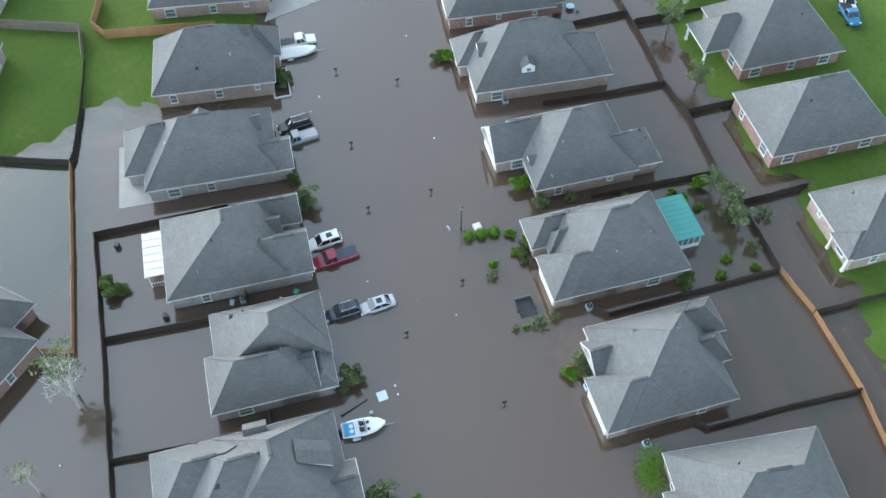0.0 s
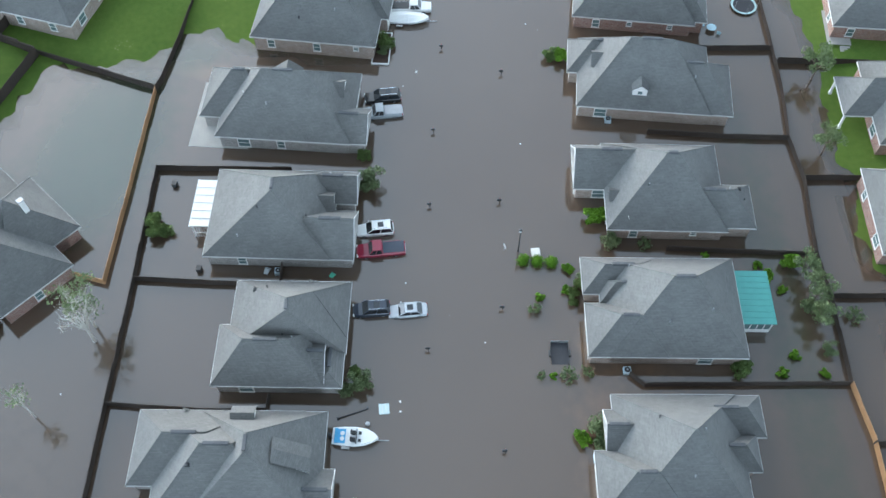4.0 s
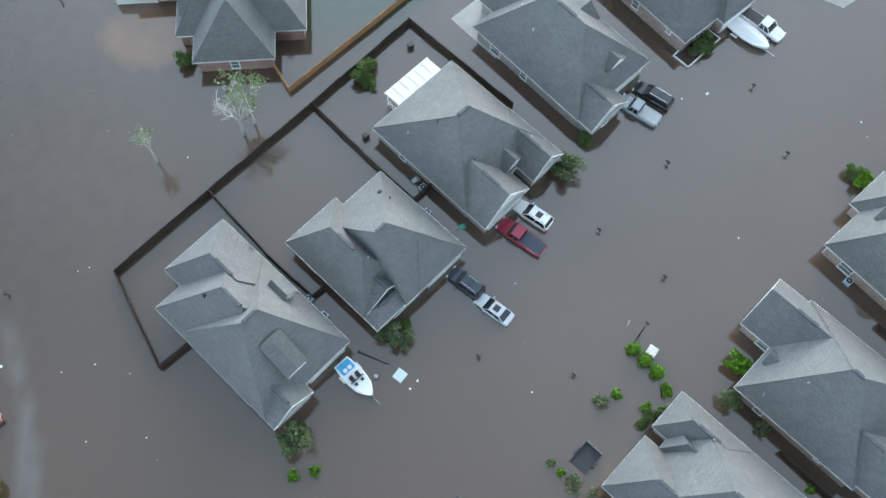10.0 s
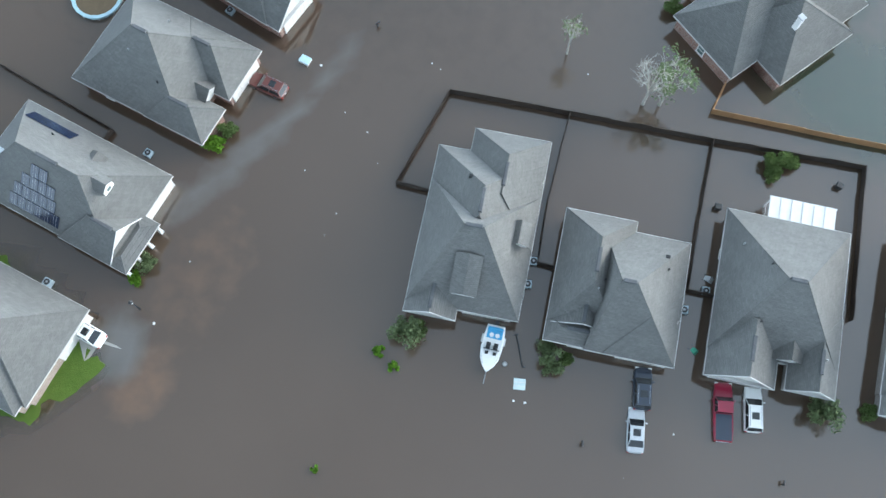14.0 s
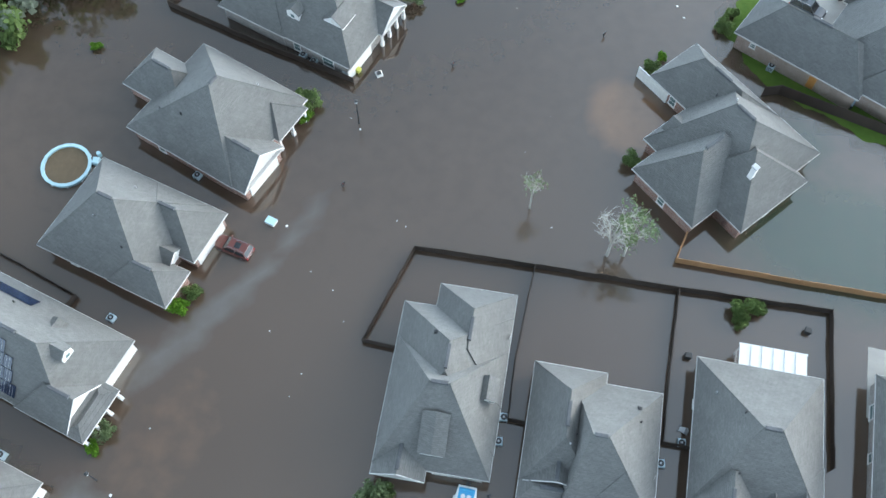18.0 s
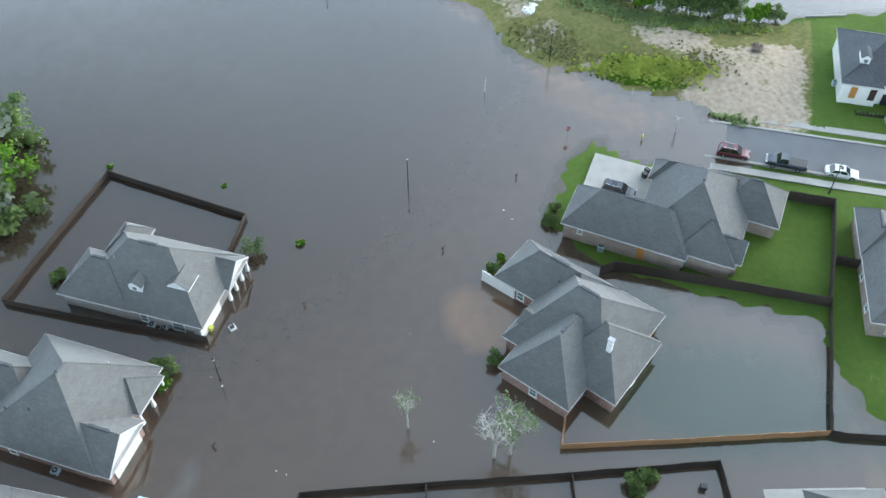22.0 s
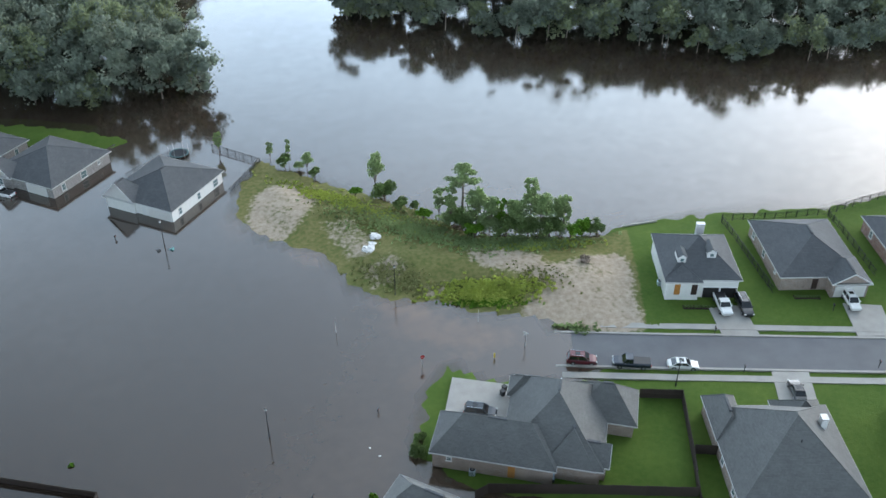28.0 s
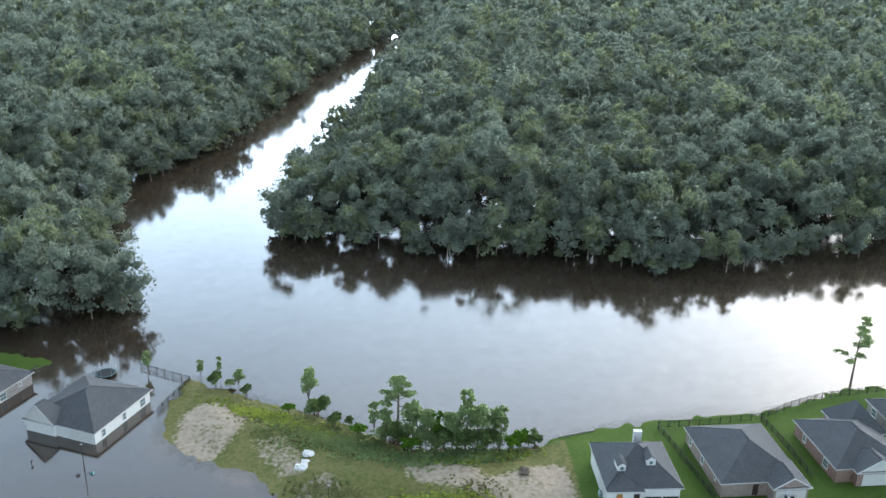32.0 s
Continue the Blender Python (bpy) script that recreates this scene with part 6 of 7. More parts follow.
KINDS = {
    "shrub": plant_mesh("shrub", (BARK, LEAF), 0.3, 1.4, 1.5, 1300, 0.12, 1),
    "shrub_pale": plant_mesh("shrub", (BARK, LEAF_PALE), 0.3, 1.5, 1.7, 900, 0.12, 2, fill=False),
    "shrub_bright": plant_mesh("shrub", (BARK, LEAF_BRIGHT), 0.25, 1.2, 1.2, 650, 0.15, 3),
    "sapling": plant_mesh("sapling", (BARK, LEAF_PALE), 1.6, 1.7, 2.0, 520, 0.14, 4, fill=False),
    "sparse": plant_mesh("sparse", (BARK, LEAF_PALE), 0.1, 0.8, 0.8, 120, 0.13, 5, fill=False, limbs=5, trunk_r=0.05),
    "tuft": plant_mesh("tuft", (BARK, LEAF_BRIGHT), 0.05, 0.45, 0.45, 160, 0.12, 6, limbs=4, trunk_r=0.03),
    "tree": plant_mesh("tree", (BARK, LEAF_BANK), 1.3, 2.0, 4.4, 1800, 0.17, 7, lobes=22, limbs=11, fill=False),
    "tree_slim": plant_mesh("tree", (BARK, LEAF_BANK), 0.9, 1.2, 4.8, 1300, 0.14, 8, lobes=16, trunk_r=0.1, fill=False),
    "tree_light": plant_mesh("tree", (BARK, LEAF_BRIGHT), 0.8, 0.9, 3.4, 600, 0.18, 9, lobes=9, trunk_r=0.08, fill=False),
    "thicket": plant_mesh("shrub", (BARK, LEAF_BANK), 0.4, 2.2, 2.6, 1500, 0.17, 13, lobes=20, fill=False),
    "dead": plant_mesh("tree", (BARK_PALE, LEAF_PALE), 2.4, 2.2, 5.2, 0, 0.1, 10, bare=1, limbs=9, trunk_r=0.17),
    "dead_small": plant_mesh("tree", (BARK_PALE, LEAF_PALE), 2.8, 1.2, 2.8, 130, 0.11, 11, bare=1, limbs=7, trunk_r=0.11, fill=False),
    "half_dead": plant_mesh("tree", (BARK_PALE, LEAF_PALE), 2.6, 1.9, 4.2, 520, 0.12, 12, bare=1, limbs=7, trunk_r=0.14, fill=False),
}


def grow(kind, x, y, label, scale=1.0, turn=None, z=None, name=None, category=None, group="", tall=1.0):
    wm, cm = KINDS[kind]
    n = name or ("tree" if kind in ("tree", "tree_slim", "tree_light", "dead", "dead_small", "half_dead", "sapling") else "shrub")
    a = (x * 37 + y * 91) % 360 if turn is None else turn
    zz = max(lift(x, y), -0.7) if z is None else z
    t = thing(n, pose(x, y, zz, 0, 0, a) @ Matrix.Diagonal((scale, scale, scale * tall, 1)), label, category or n, group)
    part("trunk", wm, None, t)
    if cm:
        part("crown", cm, None, t)
    return t


W_ = -0.3
for x, y, k, s in ((43.4, -9.0, "shrub_pale", 1.25), (42.6, -7.6, "shrub_pale", 0.9), (15.2, -8.1, "shrub_pale", 1.0), (14.6, -6.6, "shrub_pale", 0.7), (16.9, -7.6, "shrub", 0.6), (0.4, -7.4, "shrub_pale", 1.25), (1.2, -6.8, "shrub", 0.7), (36.8, -37.4, "shrub_bright", 1.2), (48.0, -8.2, "shrub", 0.7),
                   (9.0, -34.2, "shrub_pale", 1.1), (8.2, -32.4, "shrub_bright", 0.8), (7.4, -34.6, "shrub_pale", 0.8), (15.7, -51.4, "shrub", 0.9), (38.6, 18.0, "shrub", 0.8), (36.8, 17.6, "shrub", 1.0), (36.9, 16.2, "shrub", 0.7),
                   (-24.6, 10.2, "shrub_bright", 1.0), (-23.4, 12.0, "shrub", 0.8), (-15.6, 38.8, "shrub", 1.2), (-15.4, 36.6, "shrub_bright", 0.8), (-5.2, 56.4, "shrub_pale", 1.1), (-30.2, 55.2, "shrub", 0.9), (1.2, 57.4, "shrub_bright", 0.5), (24.1, 35.3, "shrub", 0.9), (26.2, 49.4, "shrub", 0.8), (27.6, 51.4, "shrub_bright", 0.6),
                   (35.4, 57, "shrub", 0.9), (36.4, 59.4, "shrub", 0.7), (37.6, 55, "shrub_bright", 0.6), (64.6, -35.8, "shrub_bright", 1.0), (64.9, -34.2, "shrub", 0.8), (27.6, -34.4, "shrub", 0.8), (26.4, -33.3, "shrub", 0.6), (29.8, -33.1, "shrub_bright", 0.6), (26.9, -32.6, "shrub_bright", 0.5), (25.2, -33.2, "shrub", 0.5),
                   (68.0, -11.0, "shrub", 1.0), (66.6, -10.8, "shrub_pale", 0.7), (-38.2, -18.6, "shrub", 0.8), (-36.8, -18.0, "shrub_bright", 0.7), (-29.4, -6.2, "shrub_bright", 0.7), (-28.4, -4.6, "shrub_pale", 0.8)):
    grow(k, x, y, {"shrub": "dark green leafy shrub standing in water beside a house", "shrub_pale": "pale straggly shrub standing in flood water", "shrub_bright": "bright green leafy shrub in flood water"}[k], s, z=W_ if lift(x, y) < 0 else None, group="shrubs")
for x, y, k, s in ((28.2, -61.4, "sapling", 1.0), (29.6, -60.2, "shrub_bright", 1.0), (26.4, -61.8, "sapling", 0.95), (24.6, -61.9, "sapling", 1.0), (22.8, -61.4, "shrub_pale", 1.1), (21.4, -61.9, "sapling", 1.0), (17.9, -61.8, "shrub_pale", 0.7), (27.7, -56.9, "shrub_bright", 0.8), (26.0, -58.4, "shrub_bright", 0.5),
                   (17.3, -58.1, "tuft", 1.6), (15.4, -56.0, "tuft", 1.6), (14.9, -60.8, "shrub_bright", 0.5), (29.4, -56.2, "tuft", 1.4), (31.2, -50.0, "tuft", 1.2), (33.0, -38.7, "shrub_pale", 0.9), (32.9, -42.8, "sparse", 1.2), (59.5, -70.4, "sapling", 1.4), (46.5, -68.6, "sapling", 1.2), (22.0, -65.9, "sparse", 1.5),
                   (-2.3, -9.8, "tuft", 1.5), (-0.7, -11.2, "tuft", 1.4), (-6.7, -22.4, "tuft", 1.0), (26.1, -29.5, "tuft", 1.4), (24.4, -28.6, "sparse", 1.2), (15.6, -31.6, "sparse", 1.4), (15.9, -28.6, "sparse", 0.8), (15.7, -30.1, "tuft", 1.1), (16.0, -34.0, "sparse", 1.1), (-26, 76, "tuft", 1.2), (-44, 44, "shrub_bright", 0.6), (-9.5, 70, "tuft", 1.0)):
    grow(k, x, y, {"sapling": "thin pale-leaved young tree in a flooded yard", "shrub_bright": "bright green bush in a flooded yard", "shrub_pale": "pale sparse bush in a flooded yard", "tuft": "tuft of bright green leaves above the water", "sparse": "sparse yellow-green plant above the water"}[k], s, z=-0.25 if k in ("tuft", "sparse") else W_, group="yard plants")
grow("dead", 22.0, 22.7, "bare grey tree with fine branching limbs in flood water", 1.35, z=-0.4, turn=20)
grow("half_dead", 23.9, 22.9, "pale half-bare tree with thin leaves in flood water", 1.4, z=-0.4)
grow("dead_small", 12.8, 27.7, "small grey tree with thinning leaves in flood water", 1.25, z=-0.4)

# topiary domes by the entrance sign
for _i, (_x, _y) in enumerate(((31.1, -27.8), (30.9, -29.5), (30.7, -31.2))):
    _rng = np.random.default_rng(40 + _i)
    _c, _r = np.array([[0, 0, 0.25]]), np.array([0.82])
    _v, _q = crown_shell(_c, _r * 0.95, _rng, 0.95, 12)
    _v2, _q2 = leaf_cards(_c, _r, 700, 0.07, _rng, 0.95, up=0.2)
    _me = mesh_from("round_bush", [(_v, _q, 0), (_v2, _q2, 0)], [LEAF_BRIGHT])
    tagged(part("round_bush", _me, None, m=pose(_x, _y, 0.05)), "clipped round green bush half drowned beside the street", "bush", "round bushes")

# palms beside the last house of the row
for _x, _y, _s in ((-4.8, -36.9, 1.0), (-7.0, -35.6, 0.8), (-5.6, -35.4, 0.6)):
    _t = thing("palm", pose(_x, _y, -0.5, 0, 0, _x * 50) @ Matrix.Diagonal((_s, _s, _s, 1)), "low palm with arching green fronds in flood water", "palm", "palms")
    part("trunk", Shape().tube((0, 0, 0), (0, 0, 1.3), 0.14, 0.11, 8), BARK, _t)
    for _k in range(14):
        _a = 2 * math.pi * _k / 14
        _fr = Shape()
        _pts = [(r * math.cos(_a), r * math.sin(_a), 1.3 + 0.9 * r - 0.42 * r * r) for r in (0, 0.5, 1.0, 1.5, 2.0)]
        for (p, q) in zip(_pts, _pts[1:]):
            _fr.tube(p, q, 0.02, 0.015, 4)
            for s_ in (-1, 1):
                for f in (0.1, 0.4, 0.7):
                    b0 = tuple(p[i] * (1 - f) + q[i] * f for i in range(3))
                    tip = (b0[0] + s_ * -math.sin(_a) * 0.42 + math.cos(_a) * 0.2, b0[1] + s_ * math.cos(_a) * 0.42 + math.sin(_a) * 0.2, b0[2] - 0.12)
                    _fr.add([b0, (b0[0] + math.cos(_a) * 0.09, b0[1] + math.sin(_a) * 0.09, b0[2]), tip], [(0, 1, 2)])
        part("frond", _fr, LEAF_BRIGHT, _t)

# trees along the bare lot's river edge
for x, y, k, s, tl in ((30.6, 144, "tree_slim", 0.71, 1.02), (34.2, 142.6, "tree_slim", 0.52, 1.66), (36.9, 136.8, "tree", 0.66, 1.15), (33.0, 140.5, "shrub", 1.2, 1), (38.0, 134.4, "shrub", 0.9, 1), (47.9, 124.6, "tree", 0.90, 1.66), (48.9, 121.5, "shrub", 1.8, 1), (53.6, 116.5, "shrub", 0.7, 1),
                       (56.8, 111.5, "tree_slim", 1.04, 1.15), (58.2, 109.4, "tree_slim", 1.14, 1.22), (62.6, 107.2, "tree", 1.14, 1.15), (64.6, 105.6, "tree", 1.04, 1.09), (66.4, 104.6, "tree_light", 1.2, 1.2), (68.8, 103.2, "tree", 1.14, 1.02), (71.4, 103.0, "tree_slim", 1.52, 1.22), (73.2, 101.8, "tree", 1.19, 1.15),
                       (76.4, 101.5, "tree", 0.85, 1.34), (77.0, 100.2, "tree_slim", 1.23, 1.09), (80.4, 98.8, "shrub_bright", 1.4, 1), (83.0, 98.2, "shrub", 1.1, 1), (59.6, 107.6, "shrub", 1.6, 1), (66.8, 102.6, "shrub", 1.8, 1), (70.2, 100.8, "shrub", 1.6, 1), (74.0, 99.6, "shrub", 1.7, 1), (78.2, 98.0, "shrub_bright", 1.3, 1),
                       (54.0, 112.4, "shrub_bright", 1.2, 1), (51.0, 117.2, "shrub", 1.1, 1), (44.0, 124.6, "shrub_bright", 1.0, 1), (61.0, 103.8, "shrub_bright", 1.4, 1), (21.0, 150.4, "tree_slim", 0.85, 1.02),
                       (57.6, 109.6, "thicket", 0.72, 0.85), (59.4, 110.2, "thicket", 0.80, 0.94), (61.4, 107.4, "thicket", 0.88, 1.02), (63.4, 105.2, "thicket", 0.88, 0.94), (65.4, 104.0, "thicket", 0.92, 0.85), (67.6, 103.6, "thicket", 0.88, 1.02), (69.8, 102.4, "thicket", 0.92, 0.94), (71.8, 101.6, "thicket", 0.88, 1.02), (74.2, 100.8, "thicket", 0.88, 1.02), (76.4, 99.8, "thicket", 0.80, 0.85), (79.2, 99.0, "thicket", 0.72, 0.77), (81.8, 98.2, "thicket", 0.64, 0.68), (48.6, 123.0, "thicket", 0.64, 0.68), (35.6, 139.0, "thicket", 0.56, 0.59)):
    grow(k, x, y, {"tree": "leafy green tree on the overgrown bank", "tree_slim": "slim green tree on the overgrown bank", "tree_light": "yellow-green pointed tree on the bank", "thicket": "dense green thicket under the bank trees", "shrub": "dense dark bush on the overgrown bank", "shrub_bright": "bright green bush on the overgrown bank"}[k], s, group="bank trees", tall=tl, z=0.3 if lift(x, y) < 0.3 else None)


def pine(x, y, z, height, label, seed, bare=0.5, r=1.0):
    rng = np.random.default_rng(seed)
    t = thing("pine", pose(x, y, z), label, "tree")
    wood = Shape().tube((0, 0, -0.6), (0.15, 0.1, height * 0.5), 0.24 * r, 0.17 * r, 8).tube((0.15, 0.1, height * 0.5), (0.25, 0, height), 0.17 * r, 0.04, 7)
    cs = []
    for i in range(13):
        f = bare + (1 - bare) * i / 12
        a = rng.uniform(0, 6.28)
        reach = r * (3.0 - 2.2 * (f - bare) / (1 - bare)) * rng.uniform(0.6, 1.1)
        tip = (0.2 + reach * math.cos(a), reach * math.sin(a), f * height + rng.uniform(0, 0.5))
        wood.tube((0.2, 0, f * height - 0.4), tip, 0.07 * r, 0.02, 5)
        cs += [(tip[0], tip[1], tip[2] + 0.15), (tip[0] * 0.65 + 0.07, tip[1] * 0.65, tip[2] + 0.1)]
    part("trunk", wood, BARK, t)
    v, q = leaf_cards(np.array(cs), r * rng.uniform(0.6, 1.0, len(cs)), 170, 0.14, rng, 0.55, up=0.1)
    part("crown", mesh_from("crown", [(v, q, 0)], [LEAF_BANK]), None, t)
    return t


pine(60.6, 109.5, 0.6, 11.5, "tall open-crowned pine on the overgrown bank", 5, 0.55, 1.15)
pine(153.1, 92.4, -0.2, 15.5, "tall slender pine standing in the river's edge", 6, 0.45, 1.1)

# overgrown weeds on the lot
_rng = np.random.default_rng(9)


def weeds(cx, cy, rx, ry, turn, n, mat, label, size=0.3, h=0.35):
    a = radians(turn)
    u, v = _rng.normal(size=n) * rx * 0.45, _rng.normal(size=n) * ry * 0.45
    x, y = cx + u * math.cos(a) - v * math.sin(a), cy + u * math.sin(a) + v * math.cos(a)
    z = ground_height(x, y)
    ok = z > -0.05
    c = np.stack([x, y, z + 0.05], -1)[ok]
    vv, qq = leaf_cards(c, np.full(len(c), h), 9, size, _rng, 1.0, up=0.1)
    tagged(new("weeds", mesh_from("weeds", [(vv, qq, 0)], [mat])), label, "weeds", kind="stuff")


weeds(57.5, 87.3, 9, 3.2, -18, 1100, LEAF_WEED, "bright yellow-green weeds by the waterline", 0.2, 0.3)
weeds(56.5, 84.6, 7, 1.2, -20, 260, LEAF_BRIGHT, "low green weeds along the water", 0.16, 0.2)
weeds(50, 110, 15, 5, -42, 1300, LEAF_BANK, "rough green grass and weeds over the lot", 0.16, 0.2)
weeds(46, 115, 13, 6, -42, 700, LEAF_DRY, "dry straw-coloured grass over the lot", 0.15, 0.18)
weeds(68, 99, 12, 3.0, -15, 700, LEAF_BANK, "green undergrowth below the bank trees", 0.2, 0.4)
weeds(71, 97.5, 10, 1.8, -12, 350, LEAF_WEED, "yellow-green weeds below the bank trees", 0.18, 0.3)
weeds(41, 123, 15, 3, -48, 700, LEAF_WEED, "yellow-green rough grass along the bank", 0.17, 0.22)
weeds(66, 74.6, 5, 1.2, -20, 160, LEAF_BANK, "weeds at the edge of the wet road", 0.2, 0.35)
weeds(44, 96, 8, 3.5, -45, 350, LEAF_DRY, "dry tufts between sand and water", 0.18, 0.2)
weeds(66, 88, 6, 4, -20, 160, LEAF_DRY, "scattered dry tufts on bare sand", 0.15, 0.18)

# ---- street furniture ----
_post = Shape().box(-0.05, -0.05, -1.0, 0.05, 0.05, 0.35).mesh("post", DARK_METAL)
_mb = Shape()
_ring = [(-0.11, 0), (-0.11, 0.14), (-0.07, 0.22), (0, 0.25), (0.07, 0.22), (0.11, 0.14), (0.11, 0)]
_mb.loft([[(-0.27, y, z) for y, z in _ring], [(0.27, y, z) for y, z in _ring]])
_mbm = _mb.mesh("box", BLACK)
for _x, _y, _z in ((67.1, -19.0, 0.3), (62.0, -27.2, 0.3), (51.8, -17.4, 0.3), (39.7, -16.6, 0.3), (40.0, -25.5, 0.3), (24.6, -24.8, 0.3), (19.5, -15.9, 0.3), (7.0, -23.9, 0.3), (-9.3, 27.8, 0.3), (1.4, 46.8, 0.3), (20.1, 53.9, 0.3), (32.3, 66.3, 0.3), (-1.3, 124.2, 0.3), (-22.5, 139.2, 0.3),
                   (87.3, 65.5, 1.5), (86.5, 56.3, 1.5), (108.9, 64.4, 1.5), (106.5, 50.7, 1.5)):
    _t = thing("mailbox", pose(_x, _y, _z, 0, 0, 90 if _y < 0 else 60), "black mailbox on a dark post" + (" standing in flood water" if _z < 1 else " by the kerb"), "mailbox", "mailboxes")
    part("post", _post, None, _t)
    part("box", _mbm, None, _t, m=pose(0.08, 0, 0.3))
    part("flag", Shape().box(-0.02, -0.13, 0.45, 0.03, -0.115, 0.62), surface("red_plastic", (0.4, 0.03, 0.03), 0.5), _t)


def lamp_post(x, y, top, label, base=-0.8):
    t = thing("street_lamp", pose(x, y, 0), label, "street lamp", "street lamps")
    part("pole", Shape().tube((0, 0, base), (0, 0, top * 0.5), 0.085, 0.07, 8).tube((0, 0, top * 0.5), (0, 0, top - 0.3), 0.07, 0.05, 8), DARK_METAL, t)
    part("base_sleeve", Shape().tube((0, 0, base), (0, 0, max(0.3, base + 0.6)), 0.14, 0.11, 10), DARK_METAL, t)
    hd = part("lantern", Shape().tube((0, 0, top - 0.3), (0, 0, top), 0.16, 0.2, 8), surface("lamp_lens", (0.7, 0.72, 0.72), 0.3), t)
    part("cap", Shape().tube((0, 0, top), (0, 0, top + 0.14), 0.24, 0.06, 8), DARK_METAL, hd)
    return t


lamp_post(16.7, 66.6, 5.5, "tall dark street lamp standing in flood water")
lamp_post(42.4, 92.0, 6.1, "dark street lamp at the flooded edge of the lot")
lamp_post(32.7, -27.3, 4.6, "dark street lamp beside round bushes in the flood")
lamp_post(-8.9, 36.9, 4.6, "dark street lamp leaning from the flood water")
lamp_post(7.0, 119.5, 5.2, "dark street lamp before a flooded house")
lamp_post(75.4, 57.2, 5.8, "dark street lamp beside the fence corner", 0.4)
lamp_post(-30.2, 147, 4.2, "dark street lamp before the far flooded house")
lamp_post(-28.2, -9.2, 3.0, "dark lamp post leaning over the flooded driveway")

_t = thing("stop_sign", pose(41.3, 73.6, 0), "stop sign on a steel post standing in flood water", "sign")
part("post", Shape().box(-0.03, -0.03, -0.9, 0.03, 0.03, 2.0), GALV, _t)
_oct = [(0.38 * math.cos(math.pi / 8 + i * math.pi / 4), 0.38 * math.sin(math.pi / 8 + i * math.pi / 4)) for i in range(8)]
_pl = part("plate", Shape().loft([[(x, -0.04, 2.0 + z) for x, z in _oct], [(x, -0.05, 2.0 + z) for x, z in _oct]]), surface("sign_red", (0.45, 0.03, 0.03), 0.4, var=0.05, bump=0), _t)
_tx = bpy.data.curves.new("lettering", "FONT")
_tx.body, _tx.size, _tx.align_x, _tx.align_y, _tx.extrude = "STOP", 0.26, "CENTER", "CENTER", 0.003
_tx.materials.append(TRIM)
_to = new("lettering", _tx)
_to.parent, _to.matrix_basis = _pl, pose(0, -0.055, 2.0, 90, 0, 0)
for _x, _y, _h in ((30.7, 85.7, 2.6), (53.1, 81.0, 2.2), (58.1, 73.2, 2.2)):
    _t = thing("marker_post", pose(_x, _y, 0, 0, 2), "thin pale marker post standing in flood water", "post", "marker posts")
    part("pole", Shape().tube((0, 0, -0.8), (0, 0, _h), 0.04, n=6), TRIM, _t)
    part("cap", Shape().tube((0, 0, _h), (0, 0, _h + 0.12), 0.06, 0.05, n=6), GALV, _t)
_t = thing("street_sign", pose(57.9, 73.0, 0, 0, 0, 40), "street name sign of crossed blades at the road edge", "sign")
part("post", Shape().tube((0, 0, -0.5), (0, 0, 2.9), 0.035, n=6), GALV, _t)
for _z, _a in ((2.6, 0), (2.8, 90)):
    part("blade", Shape().box(-0.45, -0.01, -0.08, 0.45, 0.01, 0.08), TRIM, _t, m=pose(0, 0, _z, 0, 0, _a))
_t = thing("yard_sign", pose(32.9, -25.6, 0, 0, 0, 20), "small white sign on a stake in flood water", "sign")
part("stake", Shape().box(-0.02, -0.02, -0.8, 0.02, 0.02, 0.9), GALV, _t)
part("board", Shape().box(-0.32, -0.03, 0.6, 0.32, -0.01, 1.1), TRIM, _t)
for _k in range(3):
    part("text_bar", Shape().box(-0.22, -0.036, 0.72 + 0.12 * _k, 0.2, -0.031, 0.77 + 0.12 * _k), BLACK, _t)
_t = thing("utility_box", pose(32.2, -29.4, -0.6, 0, 0, 5), "white square utility box behind round bushes", "utility box")
part("body", Shape().slab(-0.55, -0.5, 0, 0.55, 0.5, 1.0, 0.05), TRIM, _t)
part("lid", Shape().slab(-0.58, -0.53, 1.0, 0.58, 0.53, 1.08, 0.03), SIDING, _t)

# fire hydrant by the pavement
_t = thing("hydrant", pose(52.4, 71.9, 0.45), "small yellow hydrant on the verge", "hydrant")
_yl = surface("hydrant_yellow", (0.7, 0.5, 0.04), 0.5)
part("barrel", Shape().tube((0, 0, -0.2), (0, 0, 0.5), 0.13, n=10), _yl, _t)
part("bonnet", Shape().tube((0, 0, 0.5), (0, 0, 0.66), 0.15, 0.05, n=10), _yl, _t)
for _s in (-1, 1):
    part("nozzle", Shape().tube((0, _s * 0.1, 0.35), (0, _s * 0.22, 0.35), 0.06, n=8), _yl, _t)

# ---- yard things ----
def ac_unit(x, y, z, ang, label):
    t = thing("air_conditioner", pose(x, y, z, 0, 0, ang), label, "air conditioner", "condenser units")
    part("casing", Shape().slab(-0.42, -0.42, 0, 0.42, 0.42, 0.85, 0.04), surface("pale_blue_steel", (0.45, 0.55, 0.60), 0.5, 0.2), t)
    part("grille", Shape().tube((0, 0, 0.85), (0, 0, 0.88), 0.34, n=16), DARK_METAL, t)
    part("fan_hub", Shape().tube((0, 0, 0.88), (0, 0, 0.91), 0.13, n=10), GALV, t)
    for k in range(4):
        part("vent_slot", Shape().box(-0.36, -0.43, 0.15 + 0.16 * k, 0.36, -0.42, 0.2 + 0.16 * k), DARK_METAL, t)


